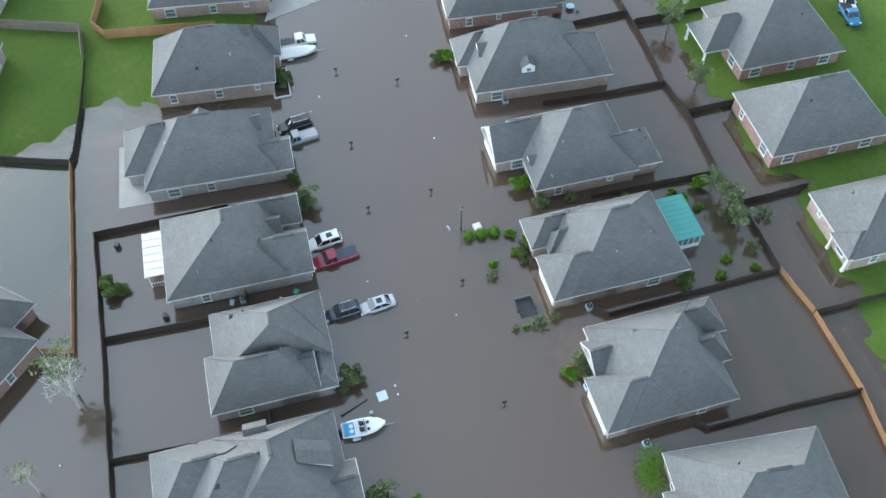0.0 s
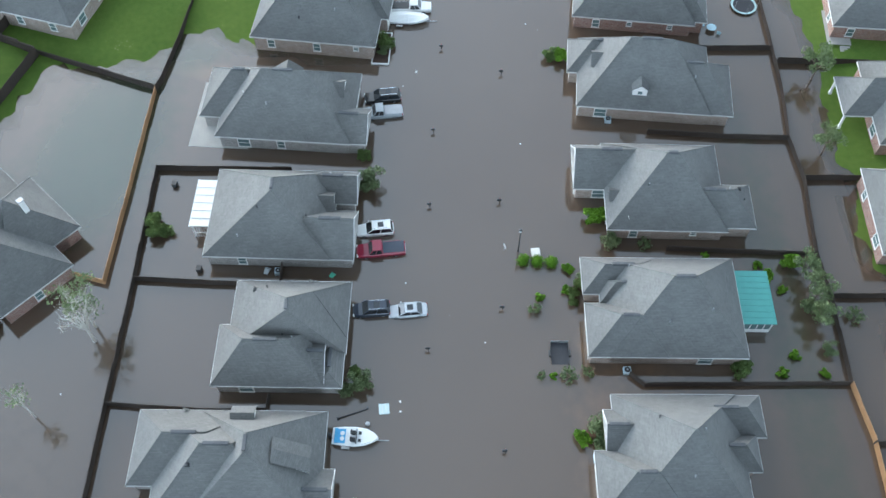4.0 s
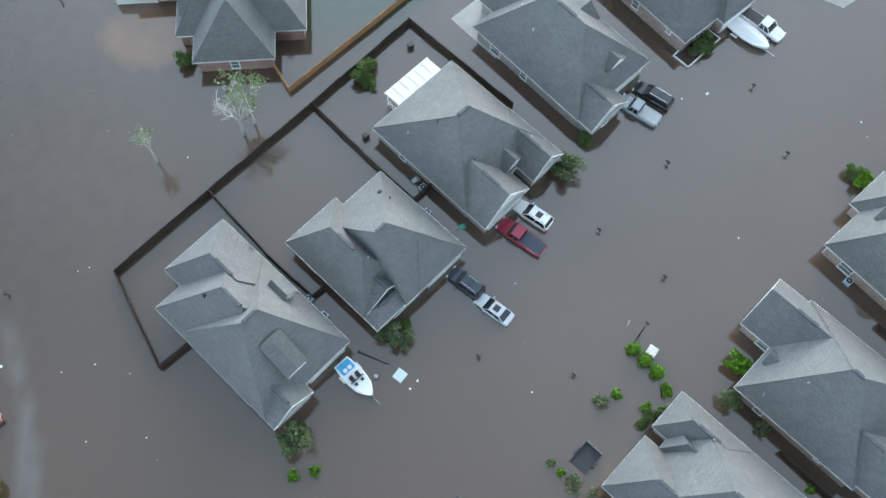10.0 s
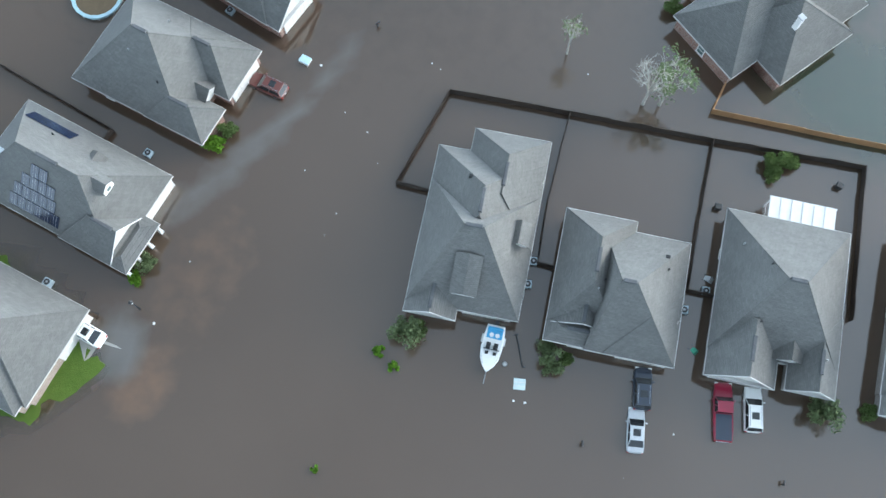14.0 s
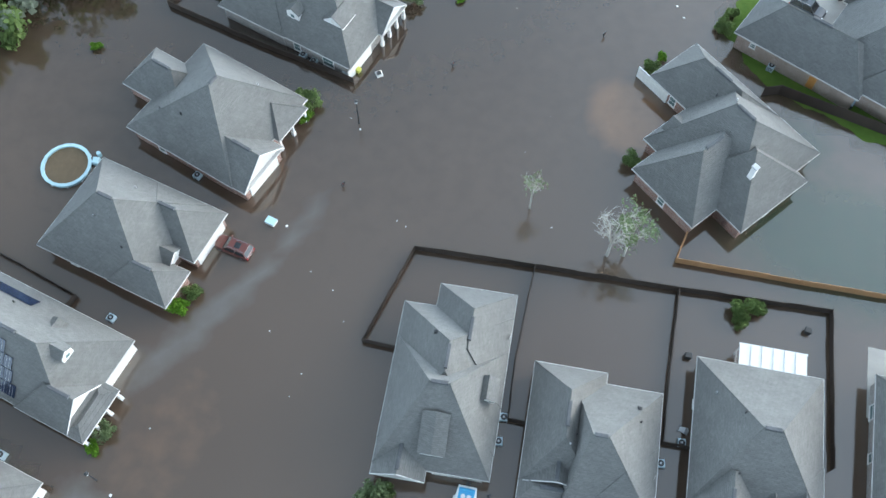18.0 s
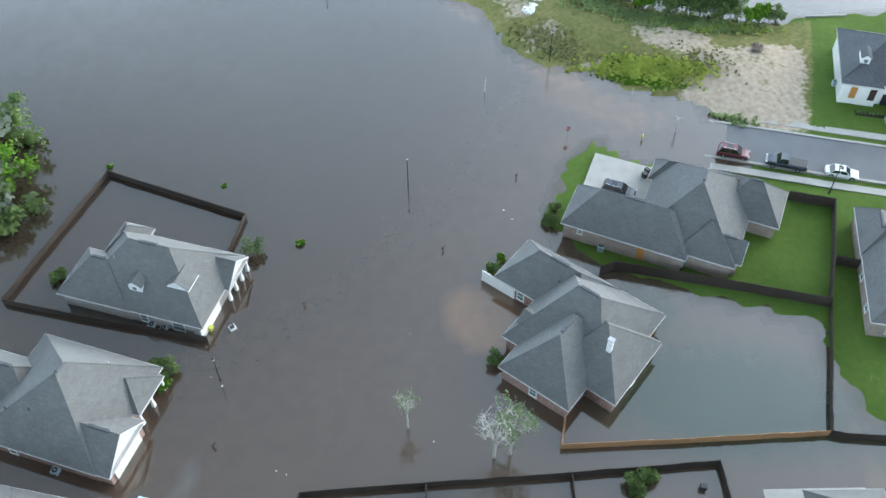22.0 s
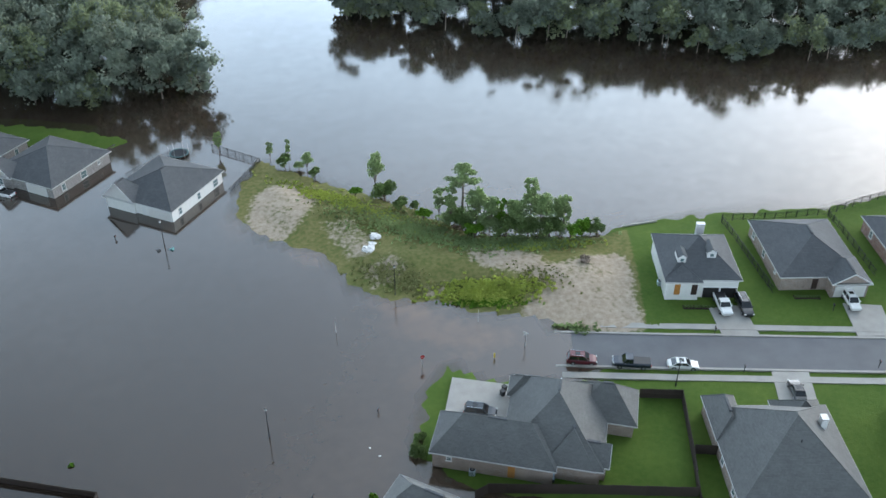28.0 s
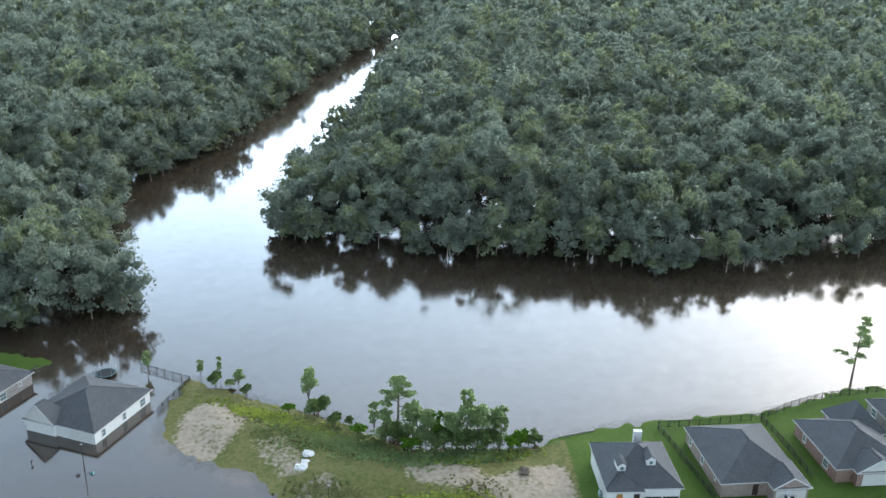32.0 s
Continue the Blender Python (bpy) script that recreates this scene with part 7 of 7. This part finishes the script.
for _x, _y, _a in ((12.2, 2.4, 0), (11.9, -0.2, 5), (30.6, 2.0, 0), (28.5, -0.4, 5), (-26.6, 27.0, -25), (-31.6, 8.1, -20), (-38.4, -8.0, -18), (53.0, -41.0, -7), (16.1, -38.4, 0), (34.9, -41.2, -3), (6.0, -39.2 + 5.4, 0), (-17.6, 46.0, -23), (-16.1, 45.2, -23), (41.1, 51.3, -27), (-2.6, -37.2, 0), (64.9, -46.8, -8)):
    ac_unit(_x, _y, max(-0.3, lift(_x, _y)), _a, "pale grey-blue condenser unit beside a house wall")
ac_unit(85.6, 79.8, 0.6, -20, "pale condenser unit beside the white house")


def bin_(x, y, z, ang, col, label, tip=0):
    t = thing("wheelie_bin", pose(x, y, z, tip, 0, ang), label, "bin", "wheelie bins")
    m = surface("bin_" + "_".join(f"{v:.2f}" for v in col), col, 0.5, var=0.12)
    part("body", Shape().loft([[(-0.24, -0.27, 0), (0.24, -0.27, 0), (0.24, 0.27, 0), (-0.24, 0.27, 0)], [(-0.3, -0.34, 0.95), (0.3, -0.34, 0.95), (0.3, 0.34, 0.95), (-0.3, 0.34, 0.95)]]), m, t)
    part("lid", Shape().slab(-0.32, -0.38, 0.95, 0.32, 0.36, 1.04, 0.04), m, t)
    part("handle", Shape().tube((-0.28, 0.4, 0.95), (0.28, 0.4, 0.95), 0.03, n=6), BLACK, t)
    for s in (-1, 1):
        part("wheel", Shape().tube((s * 0.27, 0.3, 0.1), (s * 0.33, 0.3, 0.1), 0.11, n=10), RUBBER, t)


for _x, _y, _c, _l, _tp in ((29.5, -4.1, (0.05, 0.38, 0.24), "green wheelie bin afloat between houses", 80), (44.1, 16.1, (0.03, 0.03, 0.03), "black bin standing in a flooded yard", 0), (31.2, 11.6, (0.03, 0.03, 0.03), "black bin standing beside the fence", 0), (-11.8, 43.8, (0.5, 0.55, 0.58), "pale bin beside the fence", 0), (-10.4, 44.6, (0.5, 0.5, 0.1), "yellow-lidded bin by the garage", 10),
                            (30.4, 3.6, (0.4, 0.42, 0.43), "grey bin between flooded houses", 60), (50.3, 63.4, (0.03, 0.03, 0.03), "black bin against the garage wall", 0), (50.9, 64.2, (0.03, 0.03, 0.03), "black bin against the garage wall", 0), (5.6, 118.6, (0.05, 0.05, 0.05), "dark bin adrift by the lamp post", 75), (7.6, 118.0, (0.12, 0.3, 0.3), "teal bin adrift by the lamp post", 70)):
    bin_(_x, _y, -0.35 if _y < 60 or _y > 100 else 0.55, _x * 20 % 90, _c, _l, _tp)

# white patio roof behind the third house
_t = thing("patio_cover", pose(37.8, 2.5, 0, 0, 0, -3.8), "white ribbed patio roof on posts behind a house", "patio cover")
for _k in range(6):
    part("roof_panel", Shape().slab(-2.35 + _k * 1.17, 7.0, 2.42, -2.35 + _k * 1.17 + 1.13, 10.2, 2.5, 0.02), TRIM, _t)
    part("rib", Shape().box(-2.39 + _k * 1.17, 7.0, 2.42, -2.31 + _k * 1.17, 10.25, 2.58), TRIM, _t)
part("gutter", Shape().box(-2.42, 10.2, 2.36, 4.72, 10.34, 2.5), TRIM, _t)
for _x in (-2.25, 1.1, 4.5):
    part("post", Shape().box(_x - 0.06, 9.9, -0.75, _x + 0.06, 10.02, 2.42), TRIM, _t)
for _k in range(9):
    part("screen_mullion", Shape().box(-2.3, 7.4 + _k * 0.3, -0.5, -2.26, 7.44 + _k * 0.3, 2.4), TRIM, _t)
part("screen_rail", Shape().box(-2.31, 7.2, 0.85, -2.25, 9.95, 0.93), TRIM, _t)

# teal-roofed sunroom
_t = thing("sunroom", pose(22.8, -43.1, 0, 0, 0, -2.6), "white sunroom with a flat teal metal roof, flooded", "sunroom")
_teal = surface("teal_metal", (0.06, 0.27, 0.25), 0.45, 0.1, var=0.1, bump=0.05)
for _k in range(9):
    part("roof_panel", Shape().slab(-1.9 + _k * 0.79, -12.9, 2.3, -1.9 + _k * 0.79 + 0.78, -8.6, 2.42, 0.02), _teal, _t, "teal metal roof sheet")
part("wall", Shape().box(-1.7, -12.6, -0.7, 5.0, -9.2, 2.3), TRIM, _t)
for _k in range(8):
    part("window", Shape().box(-1.5 + _k * 0.82, -12.66, 0.9, -0.85 + _k * 0.82, -12.58, 2.0), GLASS, _t)
for _k in range(4):
    part("window", Shape().box(-1.76, -12.4 + _k * 0.8, 0.9, -1.68, -11.75 + _k * 0.8, 2.0), GLASS, _t)

# solar panels on the dormered roof
_cell = surface("solar_cell", (0.012, 0.02, 0.045), 0.15, var=0.2, bump=0)
_t = thing("solar_array", pose(-38.2, 3.0, 0, 0, 0, -19.5), "dark blue solar panels in rows on a grey roof", "solar panels")
_pit = math.degrees(math.atan(1.06))
for _r, (_a, _n) in enumerate(((-3.4, 6), (-3.0, 5), (-2.2, 4), (-1.2, 2))):
    for _k in range(_n):
        _u, _v = _a + _k * 1.06, -4.7 + _r * 1.05
        _m = pose(_u, _v, 2.5 + 1.06 * (_v + 5.7) + 0.1, _pit, 0, 0)
        _p = part("panel", Shape().slab(-0.5, -0.73, 0, 0.5, 0.73, 0.04, 0.01), _cell, _t, m=_m)
        _fr = Shape()
        for _q in (-0.17, 0.17):
            _fr.box(_q - 0.01, -0.73, 0.041, _q + 0.01, 0.73, 0.045)
        part("busbar", _fr, GALV, _p)
for _k in range(6):
    _u, _v = -6.8 + _k * 0.98, 4.0
    part("panel", Shape().slab(-0.47, -0.7, 0, 0.47, 0.7, 0.04, 0.01), _cell, _t, m=pose(_u, _v, 2.5 + 1.06 * (5.6 - _v) + 0.1, -_pit, 0, 0))
_t = thing("skylight_panels", pose(-38.2, 3.0, 0, 0, 0, -19.5), "pale glass collector panels on a grey roof", "roof panels")
for _u, _v in ((-7.2, -1.4), (-6.0, -1.4), (-7.2, -2.8), (-6.0, -2.8)):
    _p = part("panel", Shape().slab(-0.5, -0.6, 0, 0.5, 0.6, 0.1, 0.02), surface("pale_collector", (0.5, 0.53, 0.55), 0.3), _t, m=pose(_u, _v, 2.5 + 1.06 * min(_v + 5.7, _u + 9.6) + 0.12, _pit, 0, 0))


def dish(x, y, z, ang):
    t = thing("satellite_dish", pose(x, y, z, 0, 0, ang), "small pale satellite dish on a roof edge", "satellite dish", "dishes")
    rings = [[(r * math.cos(a) , 0.5 * r * r - 0.02 * k, r * math.sin(a) + 0.45) for a in [2 * math.pi * i / 14 for i in range(14)]] for k, r in enumerate((0.02, 0.2, 0.36))]
    part("reflector", Shape().loft(rings, caps=False), SIDING, t)
    part("mast", Shape().tube((0, -0.05, -0.1), (0, -0.02, 0.45), 0.03, n=6), GALV, t)
    part("feed_arm", Shape().tube((0, 0, 0.2), (0, 0.42, 0.35), 0.02, n=5), GALV, t)


dish(27.4, -2.6, 2.6, 60)
dish(34.9, -40.6, 3.0, 30)
dish(68.0, -8.2, 3.0, 20)
dish(12.0, 10.4, 2.5, 80)
dish(45.2, 50.6, 3.3, 200)

# above-ground pool
_t = thing("pool", pose(-42.4, 26.4, -0.7), "round above-ground pool with a pale blue rim, swamped", "pool")
_R = 2.9
_n = 20
_wallp = Shape()
_rg = [[(r * math.cos(2 * math.pi * i / _n), r * math.sin(2 * math.pi * i / _n), z) for i in range(_n)] for r, z in ((_R, 0), (_R, 1.15), (_R + 0.12, 1.2), (_R - 0.28, 1.24), (_R - 0.3, 1.1), (_R - 0.3, 0.3))]
part("rim", Shape().loft(_rg, caps=False), PALE_BLUE, _t, "pale blue plastic pool wall and rim")
part("pool_water", Shape().tube((0, 0, 0.9), (0, 0, 0.98), _R - 0.3, n=_n), surface("brown_pool_water", (0.14, 0.10, 0.06), 0.1, var=0.15, bump=0.02), _t, "still brown water")
for _k in range(10):
    _a = 2 * math.pi * _k / 10
    part("upright", Shape().tube((( _R + 0.08) * math.cos(_a), (_R + 0.08) * math.sin(_a), 0), ((_R + 0.08) * math.cos(_a), (_R + 0.08) * math.sin(_a), 1.2), 0.05, n=6), TRIM, _t)
part("pump", Shape().slab(2.9, 0.6, 0.4, 3.7, 1.5, 1.3, 0.1).tube((3.4, 2.0, 0.2), (3.4, 2.0, 1.4), 0.25, n=10), PALE_BLUE, _t)


def trampoline(x, y, z, r, label, net=True):
    t = thing("trampoline", pose(x, y, z), label, "trampoline", "trampolines")
    n = 24
    ring = [[(q * math.cos(2 * math.pi * i / n), q * math.sin(2 * math.pi * i / n), k) for i in range(n)] for q, k in ((r - 0.3, 0.9), (r - 0.3, 0.94), (r, 0.94), (r, 0.88))]
    part("pad", Shape().loft(ring, caps=False), surface("pad_" + ("pale" if y < 0 else "teal"), (0.35, 0.50, 0.52) if y < 0 else (0.05, 0.12, 0.13), 0.6), t, "pale blue edge pad" if y < 0 else "dark teal edge pad")
    part("mat", Shape().tube((0, 0, 0.88), (0, 0, 0.9), r - 0.3, n=n), surface("jump_mat", (0.012, 0.014, 0.02), 0.7), t)
    for k in range(6):
        a = 2 * math.pi * k / 6
        part("leg", Shape().tube((r * math.cos(a), r * math.sin(a), 0), (r * math.cos(a), r * math.sin(a), 0.9), 0.03, n=6), GALV, t)
        if net:
            part("net_pole", Shape().tube((r * math.cos(a), r * math.sin(a), 0.9), (r * math.cos(a), r * math.sin(a), 2.6), 0.025, n=6), GALV, t)


trampoline(74.2, -63.9, -0.6, 1.9, "round trampoline with a dark mat in a flooded yard")
trampoline(12.9, 153.0, -0.5, 2.0, "round trampoline with net poles behind a flooded house")

# playset and boards in the flooded yard
_t = thing("garden_table", pose(69.6, -58.2, -0.5), "small pale garden table in a flooded yard", "table")
part("tabletop", Shape().tube((0, 0, 1.0), (0, 0, 1.05), 0.7, n=16), PALE_BLUE, _t)
part("pedestal", Shape().tube((0, 0, 0), (0, 0, 1.0), 0.06, n=8), GALV, _t)
for _k, (_x, _y) in enumerate(((70.6, -57.2), (68.8, -59.2))):
    _t = thing("garden_chair", pose(_x, _y, -0.35, 0, 0, 60 * _k), "pale green plastic garden chair standing in water", "chair", "garden chairs")
    part("seat", Shape().slab(-0.25, -0.25, 0.4, 0.25, 0.25, 0.45, 0.02), PALE_BLUE, _t)
    part("backrest", Shape().slab(-0.25, 0.2, 0.45, 0.25, 0.26, 0.95, 0.02), PALE_BLUE, _t)
    for _a, _b in ((-0.22, -0.22), (0.22, -0.22), (-0.22, 0.22), (0.22, 0.22)):
        part("leg", Shape().box(_a - 0.02, _b - 0.02, 0, _a + 0.02, _b + 0.02, 0.4), PALE_BLUE, _t)

# swing frame fallen beside the boat
_t = thing("swing_frame", pose(12.0, -7.3, -0.1, 0, 0, -72), "dark toppled swing frame lying in flood water", "swing")
part("beam", Shape().tube((-1.7, 0, 0.25), (1.8, 0, 0.15), 0.07, n=8), DARK_METAL, _t)
for _x, _s in ((-1.7, 1), (-1.7, -1), (1.8, 1)):
    part("leg", Shape().tube((_x, 0, 0.2), (_x + 0.1, _s * 0.8, -0.2), 0.05, n=6), DARK_METAL, _t)
_t = thing("grill", pose(10.7, -9.0, -0.3), "small kettle grill standing in the flood", "grill")
part("bowl", Shape().ball((0, 0, 0.55), 0.28, 6, 0.8), GALV, _t)
part("leg", Shape().tube((0, 0, 0), (0, 0, 0.4), 0.04, n=6), GALV, _t)

# flatbed trailer, awash
_t = thing("utility_trailer", pose(18.6, -31.0, -0.35, 0, 0, -92), "dark flat utility trailer awash before a house", "trailer")
part("deck", Shape().slab(-1.0, -1.35, 0.3, 1.0, 1.35, 0.38, 0.02), surface("wet_deck", (0.03, 0.03, 0.035), 0.5, var=0.3), _t)
for _s in (-1, 1):
    part("side_rail", Shape().box(_s * 1.0 - 0.03, -1.35, 0.38, _s * 1.0 + 0.03, 1.35, 0.6), DARK_METAL, _t)
    part("mudguard", Shape().slab(_s * 1.12 - 0.14, -0.4, 0.35, _s * 1.12 + 0.14, 0.4, 0.62, 0.06), BLACK, _t)
    part("wheel", _wheel, None, _t, m=pose(_s * 1.12, 0, 0.22, 0, 0, 90))
part("tailgate", Shape().box(-1.0, 1.35, 0.3, 1.0, 1.4, 0.85), GALV, _t)
part("drawbar", Shape().tube((0, -1.35, 0.3), (0, -2.3, 0.15), 0.05, n=6), DARK_METAL, _t)

# barbecue and boxes at the corner house
_t = thing("spa_cover", pose(50.3, 47.4, 0.35, 0, 0, -27), "grey-blue barrel-topped garden box by the wall", "garden box")
_arc = [(0.9 * math.cos(math.pi * i / 8), 0.55 + 0.6 * math.sin(math.pi * i / 8)) for i in range(9)]
part("lid", Shape().loft([[(-0.9, y, z) for y, z in _arc], [(0.9, y, z) for y, z in _arc]]), surface("grey_blue_vinyl", (0.28, 0.36, 0.42), 0.4), _t)
part("body", Shape().box(-0.95, -0.92, 0, 0.95, 0.92, 0.55), DARK_METAL, _t)

# floating rubbish
_rnd = random.Random(3)
_deb = [(62.8, -15.3, 0.32), (28.6, -13.4, 0.2), (13.3, -12.6, 0.22), (12.1, -12.6, 0.2), (49.5, -28.9, 0.22), (71.7, -31.4, 0.22), (70.4, -33.0, 0.14), (60.2, -13.4, 0.14), (-14.8, 21.8, 0.25), (-8.6, 36.0, 0.22), (-10.0, 37.5, 0.14), (3.8, 43.4, 0.1), (14.3, 40.8, 0.1), (11.6, 35.3, 0.1), (29.4, 60.1, 0.25), (30.3, 58.3, 0.25),
        (-11.0, 16.5, 0.1), (-8.1, 14.5, 0.12), (-14.1, 8.9, 0.12), (-10.5, 1.9, 0.1), (-9.7, 4.5, 0.1), (15.5, 25.5, 0.12), (-6.3, 11.0, 0.12), (-24.2, -3.3, 0.2), (-26.3, -10.5, 0.25), (20.3, -22.5, 0.12), (-2.3, 24.1, 0.12), (-1.2, 23.5, 0.1), (8.6, 57.3, 0.1), (-12.1, 8.6, 0.1), (24.0, -18.5, 0.1)]
for _x, _y, _s in _deb:
    _s *= 0.58
    _k = _rnd.choice(("plastic_box", "bucket", "float_bag"))
    _col = surface("debris_green", (0.35, 0.62, 0.52), 0.6) if _rnd.random() < 0.4 and _s > 0.15 else surface("debris_white", (0.42, 0.43, 0.41), 0.6)
    _t = thing(_k, pose(_x, _y, -0.04, _rnd.uniform(-12, 12), _rnd.uniform(-12, 12), _rnd.uniform(0, 360)), {"plastic_box": "small pale plastic box afloat", "bucket": "small pale bucket afloat on the flood", "float_bag": "pale scrap of rubbish afloat"}[_k], "litter", "floating litter")
    if _k == "plastic_box":
        part("body", Shape().slab(-_s, -_s * 0.7, 0, _s, _s * 0.7, _s * 0.7, 0.03), _col, _t)
        part("lid", Shape().slab(-_s * 1.06, -_s * 0.76, _s * 0.7, _s * 1.06, _s * 0.76, _s * 0.82, 0.03), TRIM, _t)
    elif _k == "bucket":
        part("body", Shape().tube((0, 0, -0.05), (0, 0, _s * 0.9), _s * 0.75, _s, n=12), _col, _t)
        part("rim", Shape().tube((0, 0, _s * 0.9), (0, 0, _s), _s * 1.08, n=12), TRIM, _t)
    else:
        part("bag", Shape().ball((0, 0, 0.02), _s, 5, 0.45, 0.5, int(_x * 10)), _col, _t)
        part("knot", Shape().ball((_s * 0.6, 0, _s * 0.4), _s * 0.3, 4, 0.7, 0.5, 3), _col, _t)
_t = thing("floating_board", pose(12.5, -10.8, 0, 0, 0, 3), "square pale blue board afloat", "board")
part("sheet", Shape().slab(-0.62, -0.58, 0, 0.62, 0.58, 0.08, 0.02), surface("pale_foam", (0.55, 0.66, 0.66), 0.6), _t)
for _q in (-0.2, 0.2):
    part("batten", Shape().box(-0.6, _q - 0.03, 0.08, 0.6, _q + 0.03, 0.11), TRIM, _t)
_t = thing("cool_box", pose(-16.7, 22.1, -0.1, 0, 0, -20), "white cool box afloat near a driveway", "cool box")
part("body", Shape().slab(-0.6, -0.45, 0, 0.6, 0.45, 0.45, 0.06), TRIM, _t)
part("lid", Shape().slab(-0.63, -0.48, 0.45, 0.63, 0.48, 0.55, 0.04), PALE_BLUE, _t)
_t = thing("cool_box", pose(-7.6, 44.4, -0.1, 0, 0, 30), "white crate afloat beside the porch house", "cool box")
part("body", Shape().slab(-0.4, -0.4, 0, 0.4, 0.4, 0.45, 0.05), TRIM, _t)
part("lid", Shape().slab(-0.3, -0.3, 0.45, 0.3, 0.3, 0.5, 0.04), DARK_METAL, _t)
for _x, _y, _s in ((43.5, 108.3, 1.0), (41.6, 105.2, 1.3), (42.3, 106.4, 0.7)):
    tagged(part("plastic_sheet", Shape().ball((0, 0, 0.1), _s, 7, 0.3, 0.7, int(_x * 10)), TRIM, m=pose(_x, _y, lift(_x, _y))), "crumpled white plastic sheet on bare ground", "sheet", "plastic sheets")
tagged(part("brush_pile", Shape().ball((0, 0, 0.3), 0.9, 7, 0.6, 0.9, 8), BARK, m=pose(76.3, 89.5, lift(76.3, 89.5))), "dark brush pile on bare sand", "brush pile")


# ---- iron fences ----
def iron_fence(line, top, label, base=None):
    f = thing("iron_fence", pose(line[0][0], line[0][1], 0), label, "fence", "iron fences")
    ox, oy = line[0]
    for (x0, y0), (x1, y1) in zip(line, line[1:]):
        d = math.hypot(x1 - x0, y1 - y0)
        n = max(1, round(d / 2.2))
        for i in range(n):
            xa, ya, xb, yb = x0 + (x1 - x0) * i / n - ox, y0 + (y1 - y0) * i / n - oy, x0 + (x1 - x0) * (i + 1) / n - ox, y0 + (y1 - y0) * (i + 1) / n - oy
            zb = (lift(xa + ox, ya + oy) if base is None else base)
            tz = top if base is not None else zb + 1.4
            part("post", Shape().box(xa - 0.055, ya - 0.055, zb - 0.2, xa + 0.055, ya + 0.055, tz + 0.15), DARK_METAL, f)
            pn = Shape()
            for z in (tz, tz - 0.2, zb + 0.2):
                pn.tube((xa, ya, z), (xb, yb, z), 0.03, n=4)
            for k in range(1, 15):
                u = k / 15
                pn.tube((xa + (xb - xa) * u, ya + (yb - ya) * u, zb + 0.05), (xa + (xb - xa) * u, ya + (yb - ya) * u, tz), 0.017, n=4, caps=False)
            tagged(part("railing", pn, DARK_METAL, f), kind="stuff")
    return f


iron_fence([(19.8, 153.6), (28.4, 144.2), (20.7, 133.9)], 1.1, "black iron railing standing in flood water", -0.5)
iron_fence([(11.2, 153.6), (1.7, 146.4)], 1.1, "black iron railing behind a flooded house", -0.5)
iron_fence([(107.2, 94.2), (117, 91.5), (127.7, 89.6), (136.4, 91), (144.7, 91.4), (159.3, 89)], 1.7, "black iron railing along the river bank", 0.3)
iron_fence([(106.8, 93.6), (104.5, 82), (102.4, 71.5)], 1.7, "black iron railing between two lawns", None)
iron_fence([(127.2, 89), (124.6, 79), (122, 70)], 1.7, "black iron railing between two lawns", None)

# planting beds before the new houses
for _x, _y, _w in ((88.6, 72.2, 2.6), (107.2, 68.8, 2.2)):
    _t = thing("planting_bed", pose(_x, _y, lift(_x, _y), 0, 0, -20), "dark mulch bed with low clipped shrubs", "planting bed")
    part("mulch", Shape().slab(-_w, -0.5, -0.1, _w, 0.5, 0.08, 0.05), surface("mulch", (0.035, 0.022, 0.016), 0.95, var=0.4), _t)
    for _k in range(9):
        part("bush", Shape().ball((-_w + 0.3 + _k * (2 * _w - 0.6) / 8, 0, 0.25), 0.27, 5, 0.9, 0.5, _k), LEAF, _t)
# river bank wall behind the white house
tagged(part("retaining_wall", Shape().box(0, -0.15, -1.0, 7, 0.15, 0.3), CONCRETE, m=pose(88.6, 98.6, 0, 0, 0, -4)), "pale low retaining wall along the river", "wall", kind="structure")
# raised bed by the fifth house
_t = thing("raised_bed", pose(66.4, -10.3, 0, 0, 0, -5), "raised garden bed edged with white blocks", "garden bed")
part("soil", Shape().box(-2.0, -1.2, -0.6, 4.0, 1.0, 0.15), surface("soil", (0.06, 0.035, 0.025), 0.95, var=0.3), _t)
for _x0, _y0, _x1, _y1 in ((-2.1, -1.35, 4.1, -1.2), (-2.1, 1.0, 4.1, 1.15), (-2.1, -1.2, -1.95, 1.0), (3.95, -1.2, 4.1, 1.0)):
    part("edging", Shape().box(_x0, _y0, -0.6, _x1, _y1, 0.28), TRIM, _t)
# deck behind the far brick house
_t = thing("deck", pose(68.8, -76.2, 0.4, 0, 0, -7), "pale timber deck with steps behind a brick house", "deck")
for _k in range(12):
    part("board", Shape().box(-3.4, -1.6 + _k * 0.28, 0.2, 3.4, -1.6 + _k * 0.28 + 0.26, 0.26), CONCRETE, _t)
for _k in range(3):
    part("step", Shape().box(-3.9 - _k * 0.3, -1.4, 0.13 - _k * 0.08, -3.55 - _k * 0.3, 0.0, 0.18 - _k * 0.08), CONCRETE, _t)
# swimming pool at the far house
_t = thing("swimming_pool", pose(-31, 176, 0.5, 0, 0, -43), "rectangular blue swimming pool in pale paving", "swimming pool")
part("paving", Shape().slab(-5, -2.6, -0.6, 5, 2.6, 0.05, 0.03), CONCRETE, _t)
part("pool_water", Shape().box(-3.6, -1.4, -0.3, 3.6, 1.4, 0.07), surface("pool_blue", (0.12, 0.42, 0.60), 0.05, var=0.1, bump=0.02), _t, "clear blue water")
